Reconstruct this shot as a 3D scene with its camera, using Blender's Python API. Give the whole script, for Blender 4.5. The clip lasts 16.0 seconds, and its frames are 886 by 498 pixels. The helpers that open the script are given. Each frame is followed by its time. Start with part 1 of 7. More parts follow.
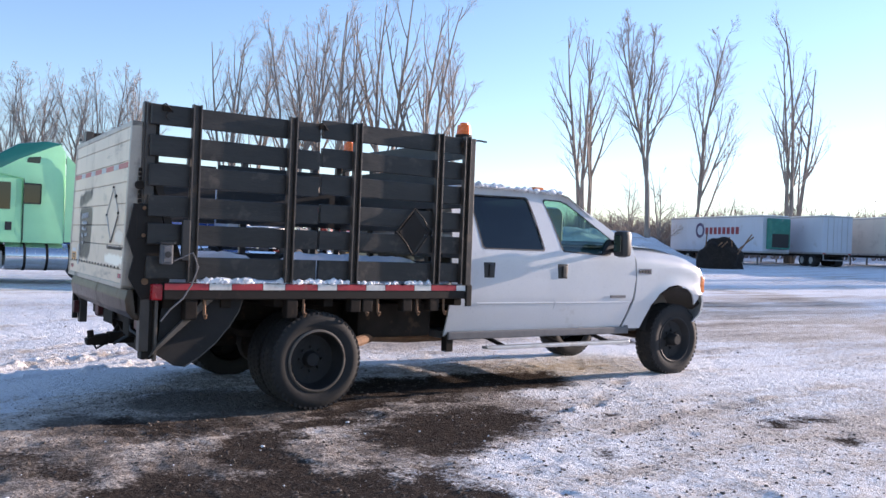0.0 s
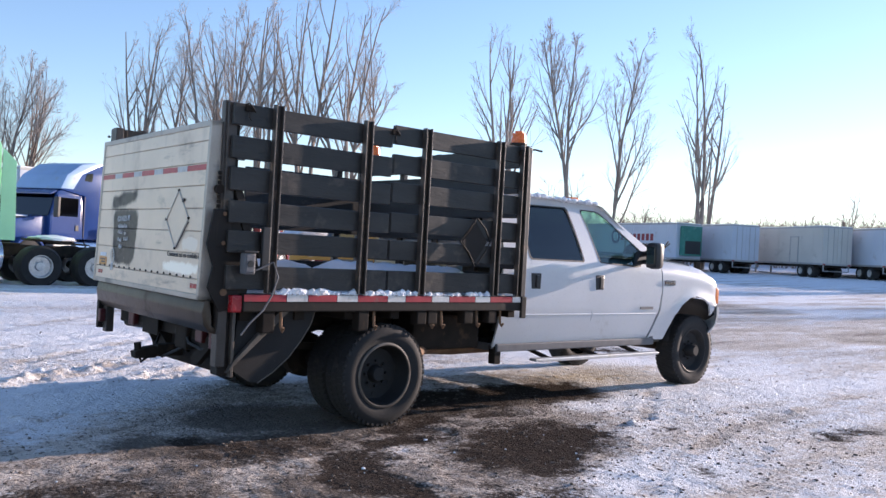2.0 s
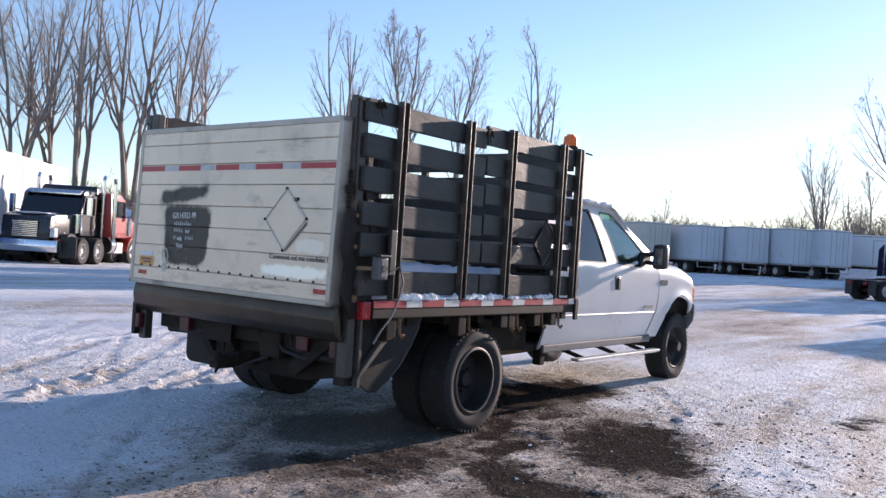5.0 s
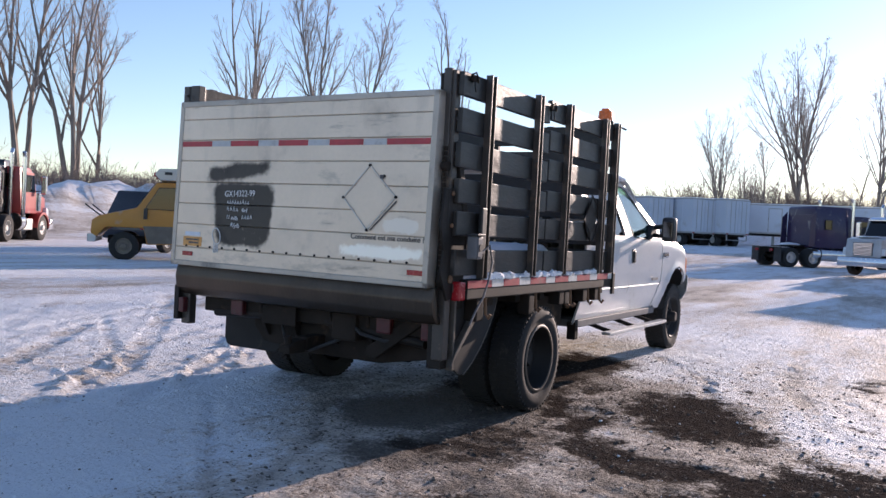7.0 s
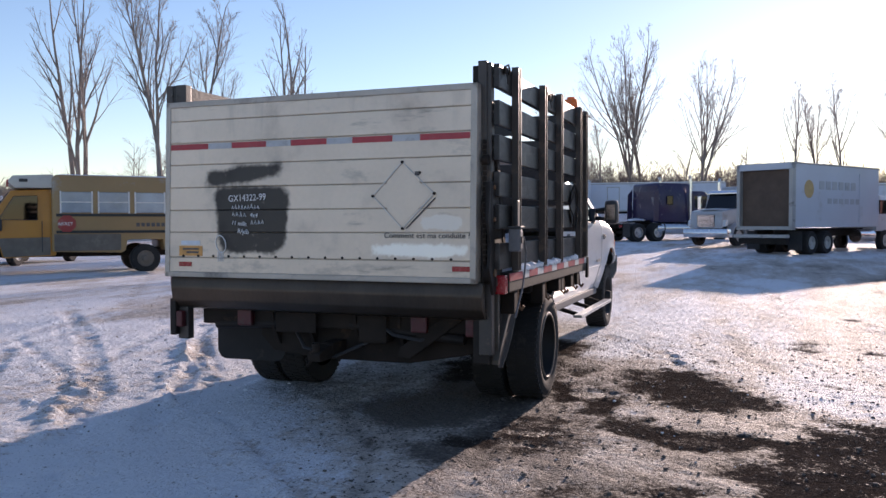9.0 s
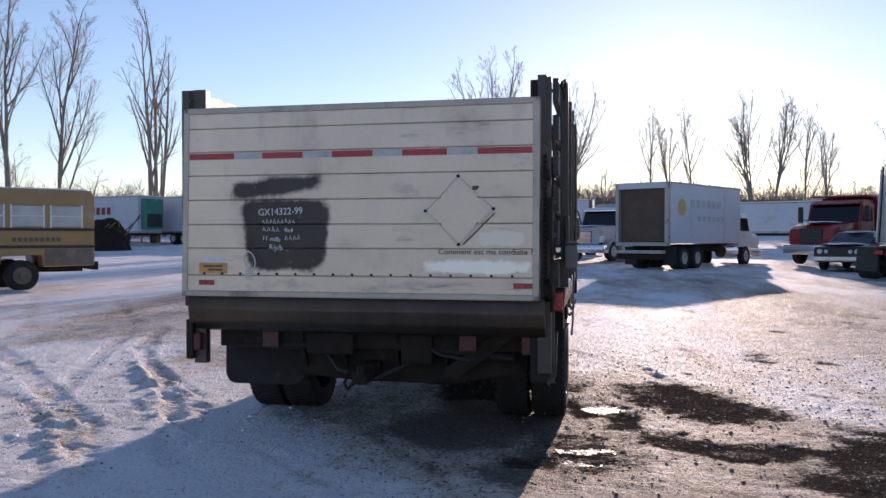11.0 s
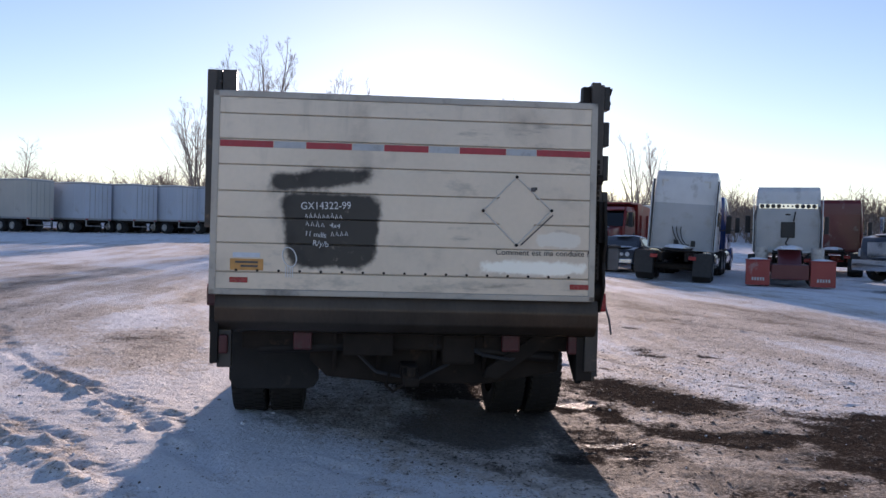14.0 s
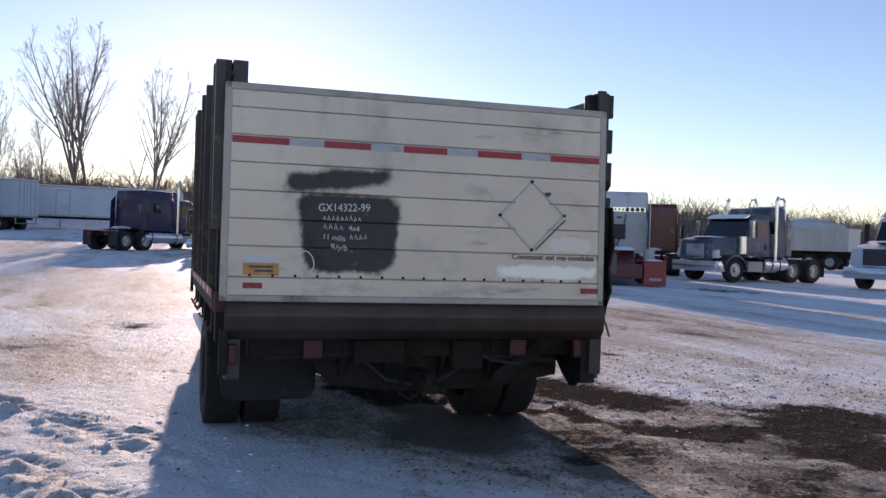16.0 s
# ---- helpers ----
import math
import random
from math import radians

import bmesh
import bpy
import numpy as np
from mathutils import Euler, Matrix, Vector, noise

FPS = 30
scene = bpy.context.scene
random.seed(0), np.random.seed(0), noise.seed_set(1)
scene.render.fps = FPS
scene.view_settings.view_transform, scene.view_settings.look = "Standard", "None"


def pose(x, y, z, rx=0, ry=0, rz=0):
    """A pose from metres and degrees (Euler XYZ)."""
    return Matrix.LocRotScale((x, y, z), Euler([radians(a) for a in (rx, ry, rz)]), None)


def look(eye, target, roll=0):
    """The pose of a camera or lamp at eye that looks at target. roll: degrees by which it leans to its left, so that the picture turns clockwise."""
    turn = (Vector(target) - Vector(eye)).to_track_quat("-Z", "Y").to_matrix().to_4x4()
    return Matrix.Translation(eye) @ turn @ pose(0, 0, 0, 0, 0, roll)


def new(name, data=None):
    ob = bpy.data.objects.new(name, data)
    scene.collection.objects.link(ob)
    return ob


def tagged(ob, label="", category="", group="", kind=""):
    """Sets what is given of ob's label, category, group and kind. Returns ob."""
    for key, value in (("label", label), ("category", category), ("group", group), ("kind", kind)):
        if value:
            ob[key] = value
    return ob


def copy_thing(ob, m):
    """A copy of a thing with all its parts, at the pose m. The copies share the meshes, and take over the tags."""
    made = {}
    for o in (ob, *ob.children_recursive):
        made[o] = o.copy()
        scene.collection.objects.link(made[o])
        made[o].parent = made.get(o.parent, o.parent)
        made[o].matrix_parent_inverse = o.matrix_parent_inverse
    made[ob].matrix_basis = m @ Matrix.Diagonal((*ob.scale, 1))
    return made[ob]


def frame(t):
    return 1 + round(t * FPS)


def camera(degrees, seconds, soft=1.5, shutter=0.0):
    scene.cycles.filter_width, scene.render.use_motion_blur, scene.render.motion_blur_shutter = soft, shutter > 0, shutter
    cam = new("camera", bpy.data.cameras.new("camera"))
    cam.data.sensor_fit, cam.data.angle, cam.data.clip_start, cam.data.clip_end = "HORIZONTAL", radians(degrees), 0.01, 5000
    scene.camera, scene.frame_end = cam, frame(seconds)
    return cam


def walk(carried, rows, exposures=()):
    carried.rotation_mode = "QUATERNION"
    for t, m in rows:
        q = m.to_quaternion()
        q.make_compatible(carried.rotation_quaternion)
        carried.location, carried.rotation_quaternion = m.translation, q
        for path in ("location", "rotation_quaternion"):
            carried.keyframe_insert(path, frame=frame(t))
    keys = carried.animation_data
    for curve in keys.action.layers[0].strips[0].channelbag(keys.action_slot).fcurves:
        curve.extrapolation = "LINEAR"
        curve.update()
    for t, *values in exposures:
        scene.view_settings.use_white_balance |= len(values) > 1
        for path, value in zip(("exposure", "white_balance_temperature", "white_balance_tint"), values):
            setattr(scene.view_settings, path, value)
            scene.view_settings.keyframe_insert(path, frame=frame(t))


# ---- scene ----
cam = camera(54.7, 16.0)
PATH = [
    (0, (0.382, 0.218, 1.316), (1.517, 1.864, 1.309), 2.2),
    (0.5, (0.205, 0.475, 1.36), (1.388, 2.087, 1.347), 2.8),
    (1, (-0.091, 0.666, 1.351), (1.145, 2.238, 1.358), 3.5),
    (1.5, (-0.293, 0.877, 1.321), (0.991, 2.411, 1.321), 3.1),
    (2, (-0.51, 1.147, 1.332), (0.797, 2.661, 1.338), 3.1),
    (2.5, (-0.802, 1.357, 1.32), (0.555, 2.826, 1.336), 2.8),
    (3, (-0.982, 1.583, 1.298), (0.426, 3.004, 1.317), 3.2),
    (3.5, (-1.142, 1.886, 1.31), (0.316, 3.255, 1.326), 3.2),
    (4, (-1.401, 2.151, 1.311), (0.107, 3.464, 1.33), 3.0),
    (6.5, (-2.221, 3.52, 1.301), (-0.523, 4.577, 1.266), 3.7),
    (7, (-2.369, 3.761, 1.288), (-0.642, 4.768, 1.241), 3.0),
    (7.5, (-2.528, 4.006, 1.311), (-0.76, 4.939, 1.26), 3.3),
    (8, (-2.564, 4.253, 1.309), (-0.75, 5.093, 1.252), 0.9),
    (8.5, (-2.702, 4.559, 1.287), (-0.851, 5.313, 1.225), 0.2),
    (11, (-2.983, 6.04, 1.29), (-1.015, 6.393, 1.266), 0.0),
    (11.5, (-3.02, 6.308, 1.279), (-1.04, 6.591, 1.257), 1.0),
    (12, (-3.071, 6.569, 1.303), (-1.081, 6.765, 1.259), -0.2),
    (12.5, (-3.033, 6.869, 1.28), (-1.036, 6.968, 1.243), -0.1),
    (13, (-3.038, 7.155, 1.3), (-1.038, 7.153, 1.269), 1.8),
    (13.5, (-3.055, 7.527, 1.329), (-1.059, 7.41, 1.295), 2.5),
    (14, (-2.996, 7.808, 1.291), (-1.008, 7.59, 1.264), 1.5),
    (14.5, (-2.921, 8.111, 1.307), (-0.945, 7.802, 1.28), 1.9),
    (15, (-2.928, 8.429, 1.328), (-0.971, 8.021, 1.289), 1.2),
    (15.5, (-2.79, 8.699, 1.301), (-0.86, 8.176, 1.256), 1.2),
    (16, (-2.665, 8.929, 1.289), (-0.769, 8.294, 1.271), 1.9),
]
walk(cam, [(t, look(eye, target, roll)) for t, eye, target, roll in PATH],
     [(0, 1.05, 6350, 23), (3.5, 0.86, 6350, 23), (7, 0.65, 6500, 25), (11, 0.32, 6650, 28), (16, 0.30, 6650, 28)])

# ---- light ----
SUN_AZ, SUN_EL = -5.2, 11.0
world = bpy.data.worlds.new("winter_sky")
scene.world = world
world.use_nodes = True
wn = world.node_tree.nodes
sky = wn.new("ShaderNodeTexSky")
sky.sky_type = 'NISHITA'
sky.sun_disc = False
sky.sun_elevation = radians(SUN_EL)
sky.sun_rotation = radians(90 - SUN_AZ)
sky.altitude = 300
sky.air_density, sky.dust_density, sky.ozone_density = 1.0, 0.12, 2.5
world.node_tree.links.new(sky.outputs[0], wn["Background"].inputs[0])
wn["Background"].inputs[1].default_value = 0.14
sun_data = bpy.data.lights.new("sun", 'SUN')
sun_data.energy, sun_data.angle, sun_data.color = 4.3, radians(0.55), (1.0, 0.86, 0.70)
sun = new("sun", sun_data)
sun.matrix_world = look((0, 0, 0), (-math.cos(radians(SUN_EL)) * math.cos(radians(SUN_AZ)),
                                    -math.cos(radians(SUN_EL)) * math.sin(radians(SUN_AZ)), -math.sin(radians(SUN_EL))))


# ---- materials ----
def mat(name, col, rough=0.5, metal=0.0, var=0.15, scale=3.0, bump=0.1, fine=60.0, dirt=None, spec=0.5, stretch=(1, 1, 1), coat=0.0):
    """A worn surface: base colour that varies at a broad and a fine scale, fine relief, and patches of dirt (colour, amount, scale)."""
    m = bpy.data.materials.new(name)
    m.use_nodes = True
    nt = m.node_tree
    n, li = nt.nodes, nt.links
    b = n["Principled BSDF"]
    tc = n.new("ShaderNodeTexCoord")
    mp = n.new("ShaderNodeMapping")
    mp.inputs["Scale"].default_value = stretch
    li.new(tc.outputs["Object"], mp.inputs[0])
    broad = n.new("ShaderNodeTexNoise")
    broad.inputs["Scale"].default_value, broad.inputs["Detail"].default_value = scale, 6
    li.new(mp.outputs[0], broad.inputs["Vector"])
    small = n.new("ShaderNodeTexNoise")
    small.inputs["Scale"].default_value, small.inputs["Detail"].default_value = fine, 4
    li.new(mp.outputs[0], small.inputs["Vector"])
    add = n.new("ShaderNodeMath")
    add.operation = 'MULTIPLY_ADD'
    add.inputs[1].default_value = 0.35
    li.new(small.outputs[0], add.inputs[0])
    li.new(broad.outputs[0], add.inputs[2])
    ramp = n.new("ShaderNodeMapRange")
    ramp.inputs["From Min"].default_value, ramp.inputs["From Max"].default_value = 0.4, 0.95
    li.new(add.outputs[0], ramp.inputs[0])
    mix = n.new("ShaderNodeMix")
    mix.data_type = 'RGBA'
    lo, hi = [max(c * (1 - var), 0) for c in col], [min(c * (1 + var), 1) for c in col]
    mix.inputs[6].default_value, mix.inputs[7].default_value = (*lo, 1), (*hi, 1)
    li.new(ramp.outputs[0], mix.inputs[0])
    out = mix.outputs[2]
    rr = n.new("ShaderNodeMapRange")
    rr.inputs["To Min"].default_value, rr.inputs["To Max"].default_value = max(rough - 0.1, 0.02), min(rough + 0.12, 1)
    li.new(small.outputs[0], rr.inputs[0])
    rough_out = rr.outputs[0]
    if dirt:
        dcol, amount, dscale = dirt
        dn = n.new("ShaderNodeTexNoise")
        dn.inputs["Scale"].default_value, dn.inputs["Detail"].default_value, dn.inputs["Roughness"].default_value = dscale, 8, 0.65
        li.new(tc.outputs["Object"], dn.inputs["Vector"])
        dr = n.new("ShaderNodeMapRange")
        dr.inputs["From Min"].default_value, dr.inputs["From Max"].default_value = 0.72 - amount * 0.4, 0.86 - amount * 0.3
        li.new(dn.outputs[0], dr.inputs[0])
        dm = n.new("ShaderNodeMix")
        dm.data_type = 'RGBA'
        dm.inputs[7].default_value = (*dcol, 1)
        li.new(dr.outputs[0], dm.inputs[0])
        li.new(out, dm.inputs[6])
        out = dm.outputs[2]
        dq = n.new("ShaderNodeMix")
        dq.inputs[3].default_value = 0.85
        li.new(dr.outputs[0], dq.inputs[0])
        li.new(rough_out, dq.inputs[2])
        rough_out = dq.outputs[0]
    li.new(out, b.inputs["Base Color"])
    li.new(rough_out, b.inputs["Roughness"])
    b.inputs["Metallic"].default_value = metal
    b.inputs["Specular IOR Level"].default_value = spec
    b.inputs["Coat Weight"].default_value = coat
    if bump:
        bp = n.new("ShaderNodeBump")
        bp.inputs["Strength"].default_value, bp.inputs["Distance"].default_value = bump, 0.01
        li.new(add.outputs[0], bp.inputs["Height"])
        li.new(bp.outputs[0], b.inputs["Normal"])
    return m


def glass(name, tint, gloss=1.0):
    """A thin pane: tinted clear glass with mirror gloss by Fresnel."""
    m = bpy.data.materials.new(name)
    m.use_nodes = True
    n, li = m.node_tree.nodes, m.node_tree.links
    n.remove(n["Principled BSDF"])
    tr, gl, fr, mx = n.new("ShaderNodeBsdfTransparent"), n.new("ShaderNodeBsdfGlossy"), n.new("ShaderNodeLayerWeight"), n.new("ShaderNodeMixShader")
    tr.inputs[0].default_value = (*tint, 1)
    gl.inputs["Roughness"].default_value = 0.03
    pw = n.new("ShaderNodeMath")
    pw.operation = 'POWER'
    pw.inputs[1].default_value = 4.0
    li.new(fr.outputs["Facing"], pw.inputs[0])
    ma = n.new("ShaderNodeMath")
    ma.operation = 'MULTIPLY_ADD'
    ma.inputs[1].default_value, ma.inputs[2].default_value = 0.85, 0.03 + 0.04 * gloss
    li.new(pw.outputs[0], ma.inputs[0])
    li.new(ma.outputs[0], mx.inputs[0])
    li.new(tr.outputs[0], mx.inputs[1])
    li.new(gl.outputs[0], mx.inputs[2])
    li.new(mx.outputs[0], n["Material Output"].inputs[0])
    return m


GRIME = (0.11, 0.095, 0.08)
SALT = (0.34, 0.33, 0.31)
M = {
    "white_paint": mat("white_paint", (0.60, 0.61, 0.62), 0.3, var=0.05, scale=2, bump=0.02, dirt=((0.42, 0.40, 0.37), 0.25, 2.2), coat=0.25),
    # sill with road dirt, its base darkened to stand in for shadow below the cab
    "rocker_dirt_shade": mat("rocker_dirt_shade", (0.055, 0.05, 0.044), 0.6, var=0.2, scale=3, bump=0.06, dirt=((0.05, 0.044, 0.037), 0.62, 4)),
    "rack_paint": mat("rack_paint", (0.026, 0.024, 0.022), 0.45, var=0.5, scale=4, bump=0.55, fine=38, dirt=((0.115, 0.098, 0.082), 0.34, 5.5), stretch=(0.5, 1, 2.0), spec=0.4),
    "stake_steel": mat("stake_steel", (0.050, 0.041, 0.035), 0.42, var=0.35, scale=5, bump=0.2, dirt=((0.20, 0.14, 0.09), 0.36, 8)),
    "black_steel": mat("black_steel", (0.016, 0.012, 0.0095), 0.62, var=0.4, scale=4, bump=0.22, dirt=((0.055, 0.037, 0.025), 0.30, 5), spec=0.3),
    "under_steel": mat("under_steel", (0.022, 0.016, 0.012), 0.80, var=0.45, scale=6, bump=0.3, dirt=((0.10, 0.06, 0.035), 0.30, 7), spec=0.25),
    "gate_alu": mat("gate_alu", (0.64, 0.615, 0.565), 0.40, metal=0.1, var=0.12, scale=1.8, bump=0.05, fine=35, dirt=((0.40, 0.38, 0.34), 0.34, 2.6)),
    "gate_frame": mat("gate_frame", (0.42, 0.375, 0.32), 0.4, metal=0.3, var=0.15, scale=3, bump=0.08, dirt=((0.20, 0.19, 0.17), 0.45, 4)),
    "gate_lower": mat("gate_lower", (0.075, 0.057, 0.043), 0.40, metal=0.7, var=0.35, scale=2.5, bump=0.15, dirt=((0.10, 0.08, 0.064), 0.42, 2.6), stretch=(1, 1, 0.4)),
    "red_tape": mat("red_tape", (0.42, 0.035, 0.045), 0.4, var=0.2, scale=12, bump=0.03, dirt=((0.25, 0.12, 0.11), 0.35, 9)),
    "grey_tape": mat("grey_tape", (0.45, 0.46, 0.46), 0.4, var=0.15, scale=12, bump=0.03, dirt=((0.3, 0.29, 0.27), 0.4, 9)),
    "white_tape": mat("white_tape", (0.68, 0.66, 0.62), 0.4, var=0.12, scale=12, bump=0.03, dirt=((0.35, 0.33, 0.3), 0.4, 9)),
    "label_orange": mat("label_orange", (0.62, 0.30, 0.08), 0.5, var=0.2, scale=20, bump=0.02),
    "label_white": mat("label_white", (0.62, 0.66, 0.70), 0.5, var=0.1, scale=20, bump=0.02),
    "chalk": mat("chalk", (0.72, 0.72, 0.70), 0.9, var=0.15, scale=60, bump=0.0),
    "ink": mat("ink", (0.10, 0.09, 0.085), 0.6, var=0.3, scale=30, bump=0.0),
    "rubber": mat("rubber", (0.016, 0.015, 0.0145), 0.80, var=0.3, scale=6, bump=0.25, fine=80, dirt=((0.065, 0.053, 0.042), 0.28, 7)),
    "rubber_clean": mat("rubber_clean", (0.025, 0.025, 0.026), 0.6, var=0.3, scale=10, bump=0.1),
    "black_rim": mat("black_rim", (0.010, 0.0095, 0.0095), 0.68, var=0.35, scale=8, bump=0.12, dirt=((0.030, 0.026, 0.022), 0.35, 9)),
    "alu_rim": mat("alu_rim", (0.55, 0.55, 0.55), 0.3, metal=0.8, var=0.2, scale=10, bump=0.05, dirt=((0.25, 0.23, 0.2), 0.4, 9)),
    "white_rim": mat("white_rim", (0.5, 0.49, 0.46), 0.5, var=0.2, scale=10, bump=0.05, dirt=((0.16, 0.14, 0.12), 0.5, 6)),
    "chrome": mat("chrome", (0.75, 0.75, 0.76), 0.15, metal=1.0, var=0.08, scale=8, bump=0.02, dirt=((0.3, 0.28, 0.25), 0.3, 8)),
    "step_alu": mat("step_alu", (0.55, 0.55, 0.54), 0.35, metal=0.7, var=0.15, scale=10, bump=0.06, dirt=((0.3, 0.28, 0.25), 0.45, 6)),
    "plastic_black": mat("plastic_black", (0.02, 0.02, 0.021), 0.45, var=0.2, scale=15, bump=0.05),
    "plastic_grey": mat("plastic_grey", (0.13, 0.13, 0.135), 0.6, var=0.2, scale=10, bump=0.1),
    "bumper_grey": mat("bumper_grey", (0.50, 0.50, 0.50), 0.35, metal=0.3, var=0.2, scale=6, bump=0.06, dirt=((0.3, 0.28, 0.26), 0.4, 6)),
    "seat_cloth": mat("seat_cloth", (0.10, 0.10, 0.105), 0.9, var=0.2, scale=20, bump=0.2),
    "amber": mat("amber", (0.85, 0.16, 0.02), 0.25, var=0.15, scale=20, bump=0.0),
    "red_lens": mat("red_lens", (0.35, 0.015, 0.02), 0.25, var=0.2, scale=20, bump=0.0),
    # patches are dirt; the base red is darkened for the shade under the bed
    "red_lens_dirty_shaded": mat("red_lens_dirty_shaded", (0.075, 0.010, 0.012), 0.45, var=0.3, scale=20, bump=0.0, dirt=((0.07, 0.05, 0.04), 0.5, 18)),
    "dark_mirror": mat("dark_mirror", (0.14, 0.15, 0.16), 0.08, metal=1.0, var=0.05, scale=8, bump=0.0),
    "road_film": mat("road_film", (0.15, 0.125, 0.10), 0.7, var=0.25, scale=4, bump=0.08, dirt=((0.26, 0.22, 0.17), 0.45, 3)),
    # pale base stands in for daylight showing through the solid body's windows
    "bus_glass": mat("bus_glass", (0.30, 0.35, 0.40), 0.12, var=0.3, scale=1.5, bump=0.0, spec=0.8),
    "amber_lens": mat("amber_lens", (0.75, 0.22, 0.06), 0.25, var=0.15, scale=20, bump=0.0),
    "clear_lens": mat("clear_lens", (0.65, 0.68, 0.7), 0.12, var=0.1, scale=20, bump=0.0),
    "wood_bed": mat("wood_bed", (0.10, 0.085, 0.07), 0.8, var=0.35, scale=6, bump=0.3, stretch=(0.3, 3, 3)),
    "snow": mat("snow", (0.84, 0.86, 0.89), 0.75, var=0.06, scale=7, bump=0.35, fine=50, spec=0.3),
    "dirty_snow": mat("dirty_snow", (0.62, 0.61, 0.60), 0.8, var=0.25, scale=9, bump=0.4, fine=40, dirt=((0.3, 0.27, 0.24), 0.45, 8), spec=0.3),
    "bark": mat("bark", (0.27, 0.225, 0.19), 0.9, var=0.35, scale=3, bump=0.4, fine=20, stretch=(1, 1, 0.3)),
    "twig": mat("twig", (0.42, 0.35, 0.30), 0.9, var=0.3, scale=1, bump=0.0),
    "scrub": mat("scrub", (0.27, 0.21, 0.17), 0.95, var=0.4, scale=0.2, bump=0.0),
    "dirt_clod": mat("dirt_clod", (0.13, 0.105, 0.085), 0.8, var=0.4, scale=12, bump=0.2),
    "brace_steel": mat("brace_steel", (0.11, 0.095, 0.08), 0.55, metal=0.4, var=0.35, scale=8, bump=0.15, dirt=((0.06, 0.045, 0.035), 0.5, 6)),
    "rust": mat("rust", (0.20, 0.11, 0.06), 0.85, var=0.4, scale=8, bump=0.3),
}
G_DARK = glass("tinted_glass", (0.10, 0.12, 0.13), 1.0)
G_GREEN = glass("green_glass", (0.62, 0.78, 0.74), 0.5)



def gate_material():
    """Weathered aluminium planks: rain streaks and soot from the top edge, sprayed-over squares, cleaned patches, one
    with its reflection painted in.
    """
    m = mat("gate_planks", (0.71, 0.595, 0.47), 0.44, metal=0.35, var=0.10, scale=1.8, bump=0.05, fine=35, dirt=((0.50, 0.44, 0.35), 0.40, 2.2))
    n, li = m.node_tree.nodes, m.node_tree.links
    b = n["Principled BSDF"]
    col = b.inputs["Base Color"].links[0].from_socket
    tc = n.new("ShaderNodeTexCoord")
    xyz = n.new("ShaderNodeSeparateXYZ")
    li.new(tc.outputs["Object"], xyz.inputs[0])
    y, z = xyz.outputs[1], xyz.outputs[2]

    def put(sock, v):
        if isinstance(v, (int, float)):
            sock.default_value = v
        else:
            li.new(v, sock)

    def op(kind, a, c=0.0, clamp=False):
        q = n.new("ShaderNodeMath")
        q.operation, q.use_clamp = kind, clamp
        put(q.inputs[0], a)
        put(q.inputs[1], c)
        return q.outputs[0]

    def rough_noise(scale, stretch=(1, 1, 1), detail=6):
        mp = n.new("ShaderNodeMapping")
        mp.inputs["Scale"].default_value = stretch
        li.new(tc.outputs["Object"], mp.inputs[0])
        t = n.new("ShaderNodeTexNoise")
        t.inputs["Scale"].default_value, t.inputs["Detail"].default_value, t.inputs["Roughness"].default_value = scale, detail, 0.65
        li.new(mp.outputs[0], t.inputs["Vector"])
        return op('SUBTRACT', t.outputs[0], 0.5)

    def ramp(v, lo, hi):
        q = n.new("ShaderNodeMapRange")
        q.interpolation_type = 'SMOOTHSTEP'
        q.inputs["From Min"].default_value, q.inputs["From Max"].default_value = lo, hi
        li.new(v, q.inputs[0])
        return q.outputs[0]

    def over(fac, colour):
        q = n.new("ShaderNodeMix")
        q.data_type = 'RGBA'
        li.new(fac, q.inputs[0])
        li.new(col, q.inputs[6])
        q.inputs[7].default_value = (*colour, 1)
        return q.outputs[2]

    edge, fine = rough_noise(5.0), rough_noise(26.0)
    wob = op('ADD', op('MULTIPLY', edge, 0.10), op('MULTIPLY', fine, 0.03))

    def square(yc, zc, hy, hz, soft, taper=0.0, sag=0.0):
        """1 inside a rough-edged square, 0 outside."""
        zz = op('SUBTRACT', z, zc)
        if sag:
            zz = op('ADD', zz, op('MULTIPLY', op('SUBTRACT', y, yc), sag))
        w = op('ADD', hy, op('MULTIPLY', zz, taper))
        q = n.new("ShaderNodeMath")
        q.operation = 'SMOOTH_MAX'
        put(q.inputs[0], op('SUBTRACT', op('ABSOLUTE', op('SUBTRACT', y, yc)), w))
        put(q.inputs[1], op('SUBTRACT', op('ABSOLUTE', zz), hz))
        q.inputs[2].default_value = min(hz * 1.6, 0.16)
        d = q.outputs[0]
        return ramp(op('ADD', d, wob), soft, -soft)
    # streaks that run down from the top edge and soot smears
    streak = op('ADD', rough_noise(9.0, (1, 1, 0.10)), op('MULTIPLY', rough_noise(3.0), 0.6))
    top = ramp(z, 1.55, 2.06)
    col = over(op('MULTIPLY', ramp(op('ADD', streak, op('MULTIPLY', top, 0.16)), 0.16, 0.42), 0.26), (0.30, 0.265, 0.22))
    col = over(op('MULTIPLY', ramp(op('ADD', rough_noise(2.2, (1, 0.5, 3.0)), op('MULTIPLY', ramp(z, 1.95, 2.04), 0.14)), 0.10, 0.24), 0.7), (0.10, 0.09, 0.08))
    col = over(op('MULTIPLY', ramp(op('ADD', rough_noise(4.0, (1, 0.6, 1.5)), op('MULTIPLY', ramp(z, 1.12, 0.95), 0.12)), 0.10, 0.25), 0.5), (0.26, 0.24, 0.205))
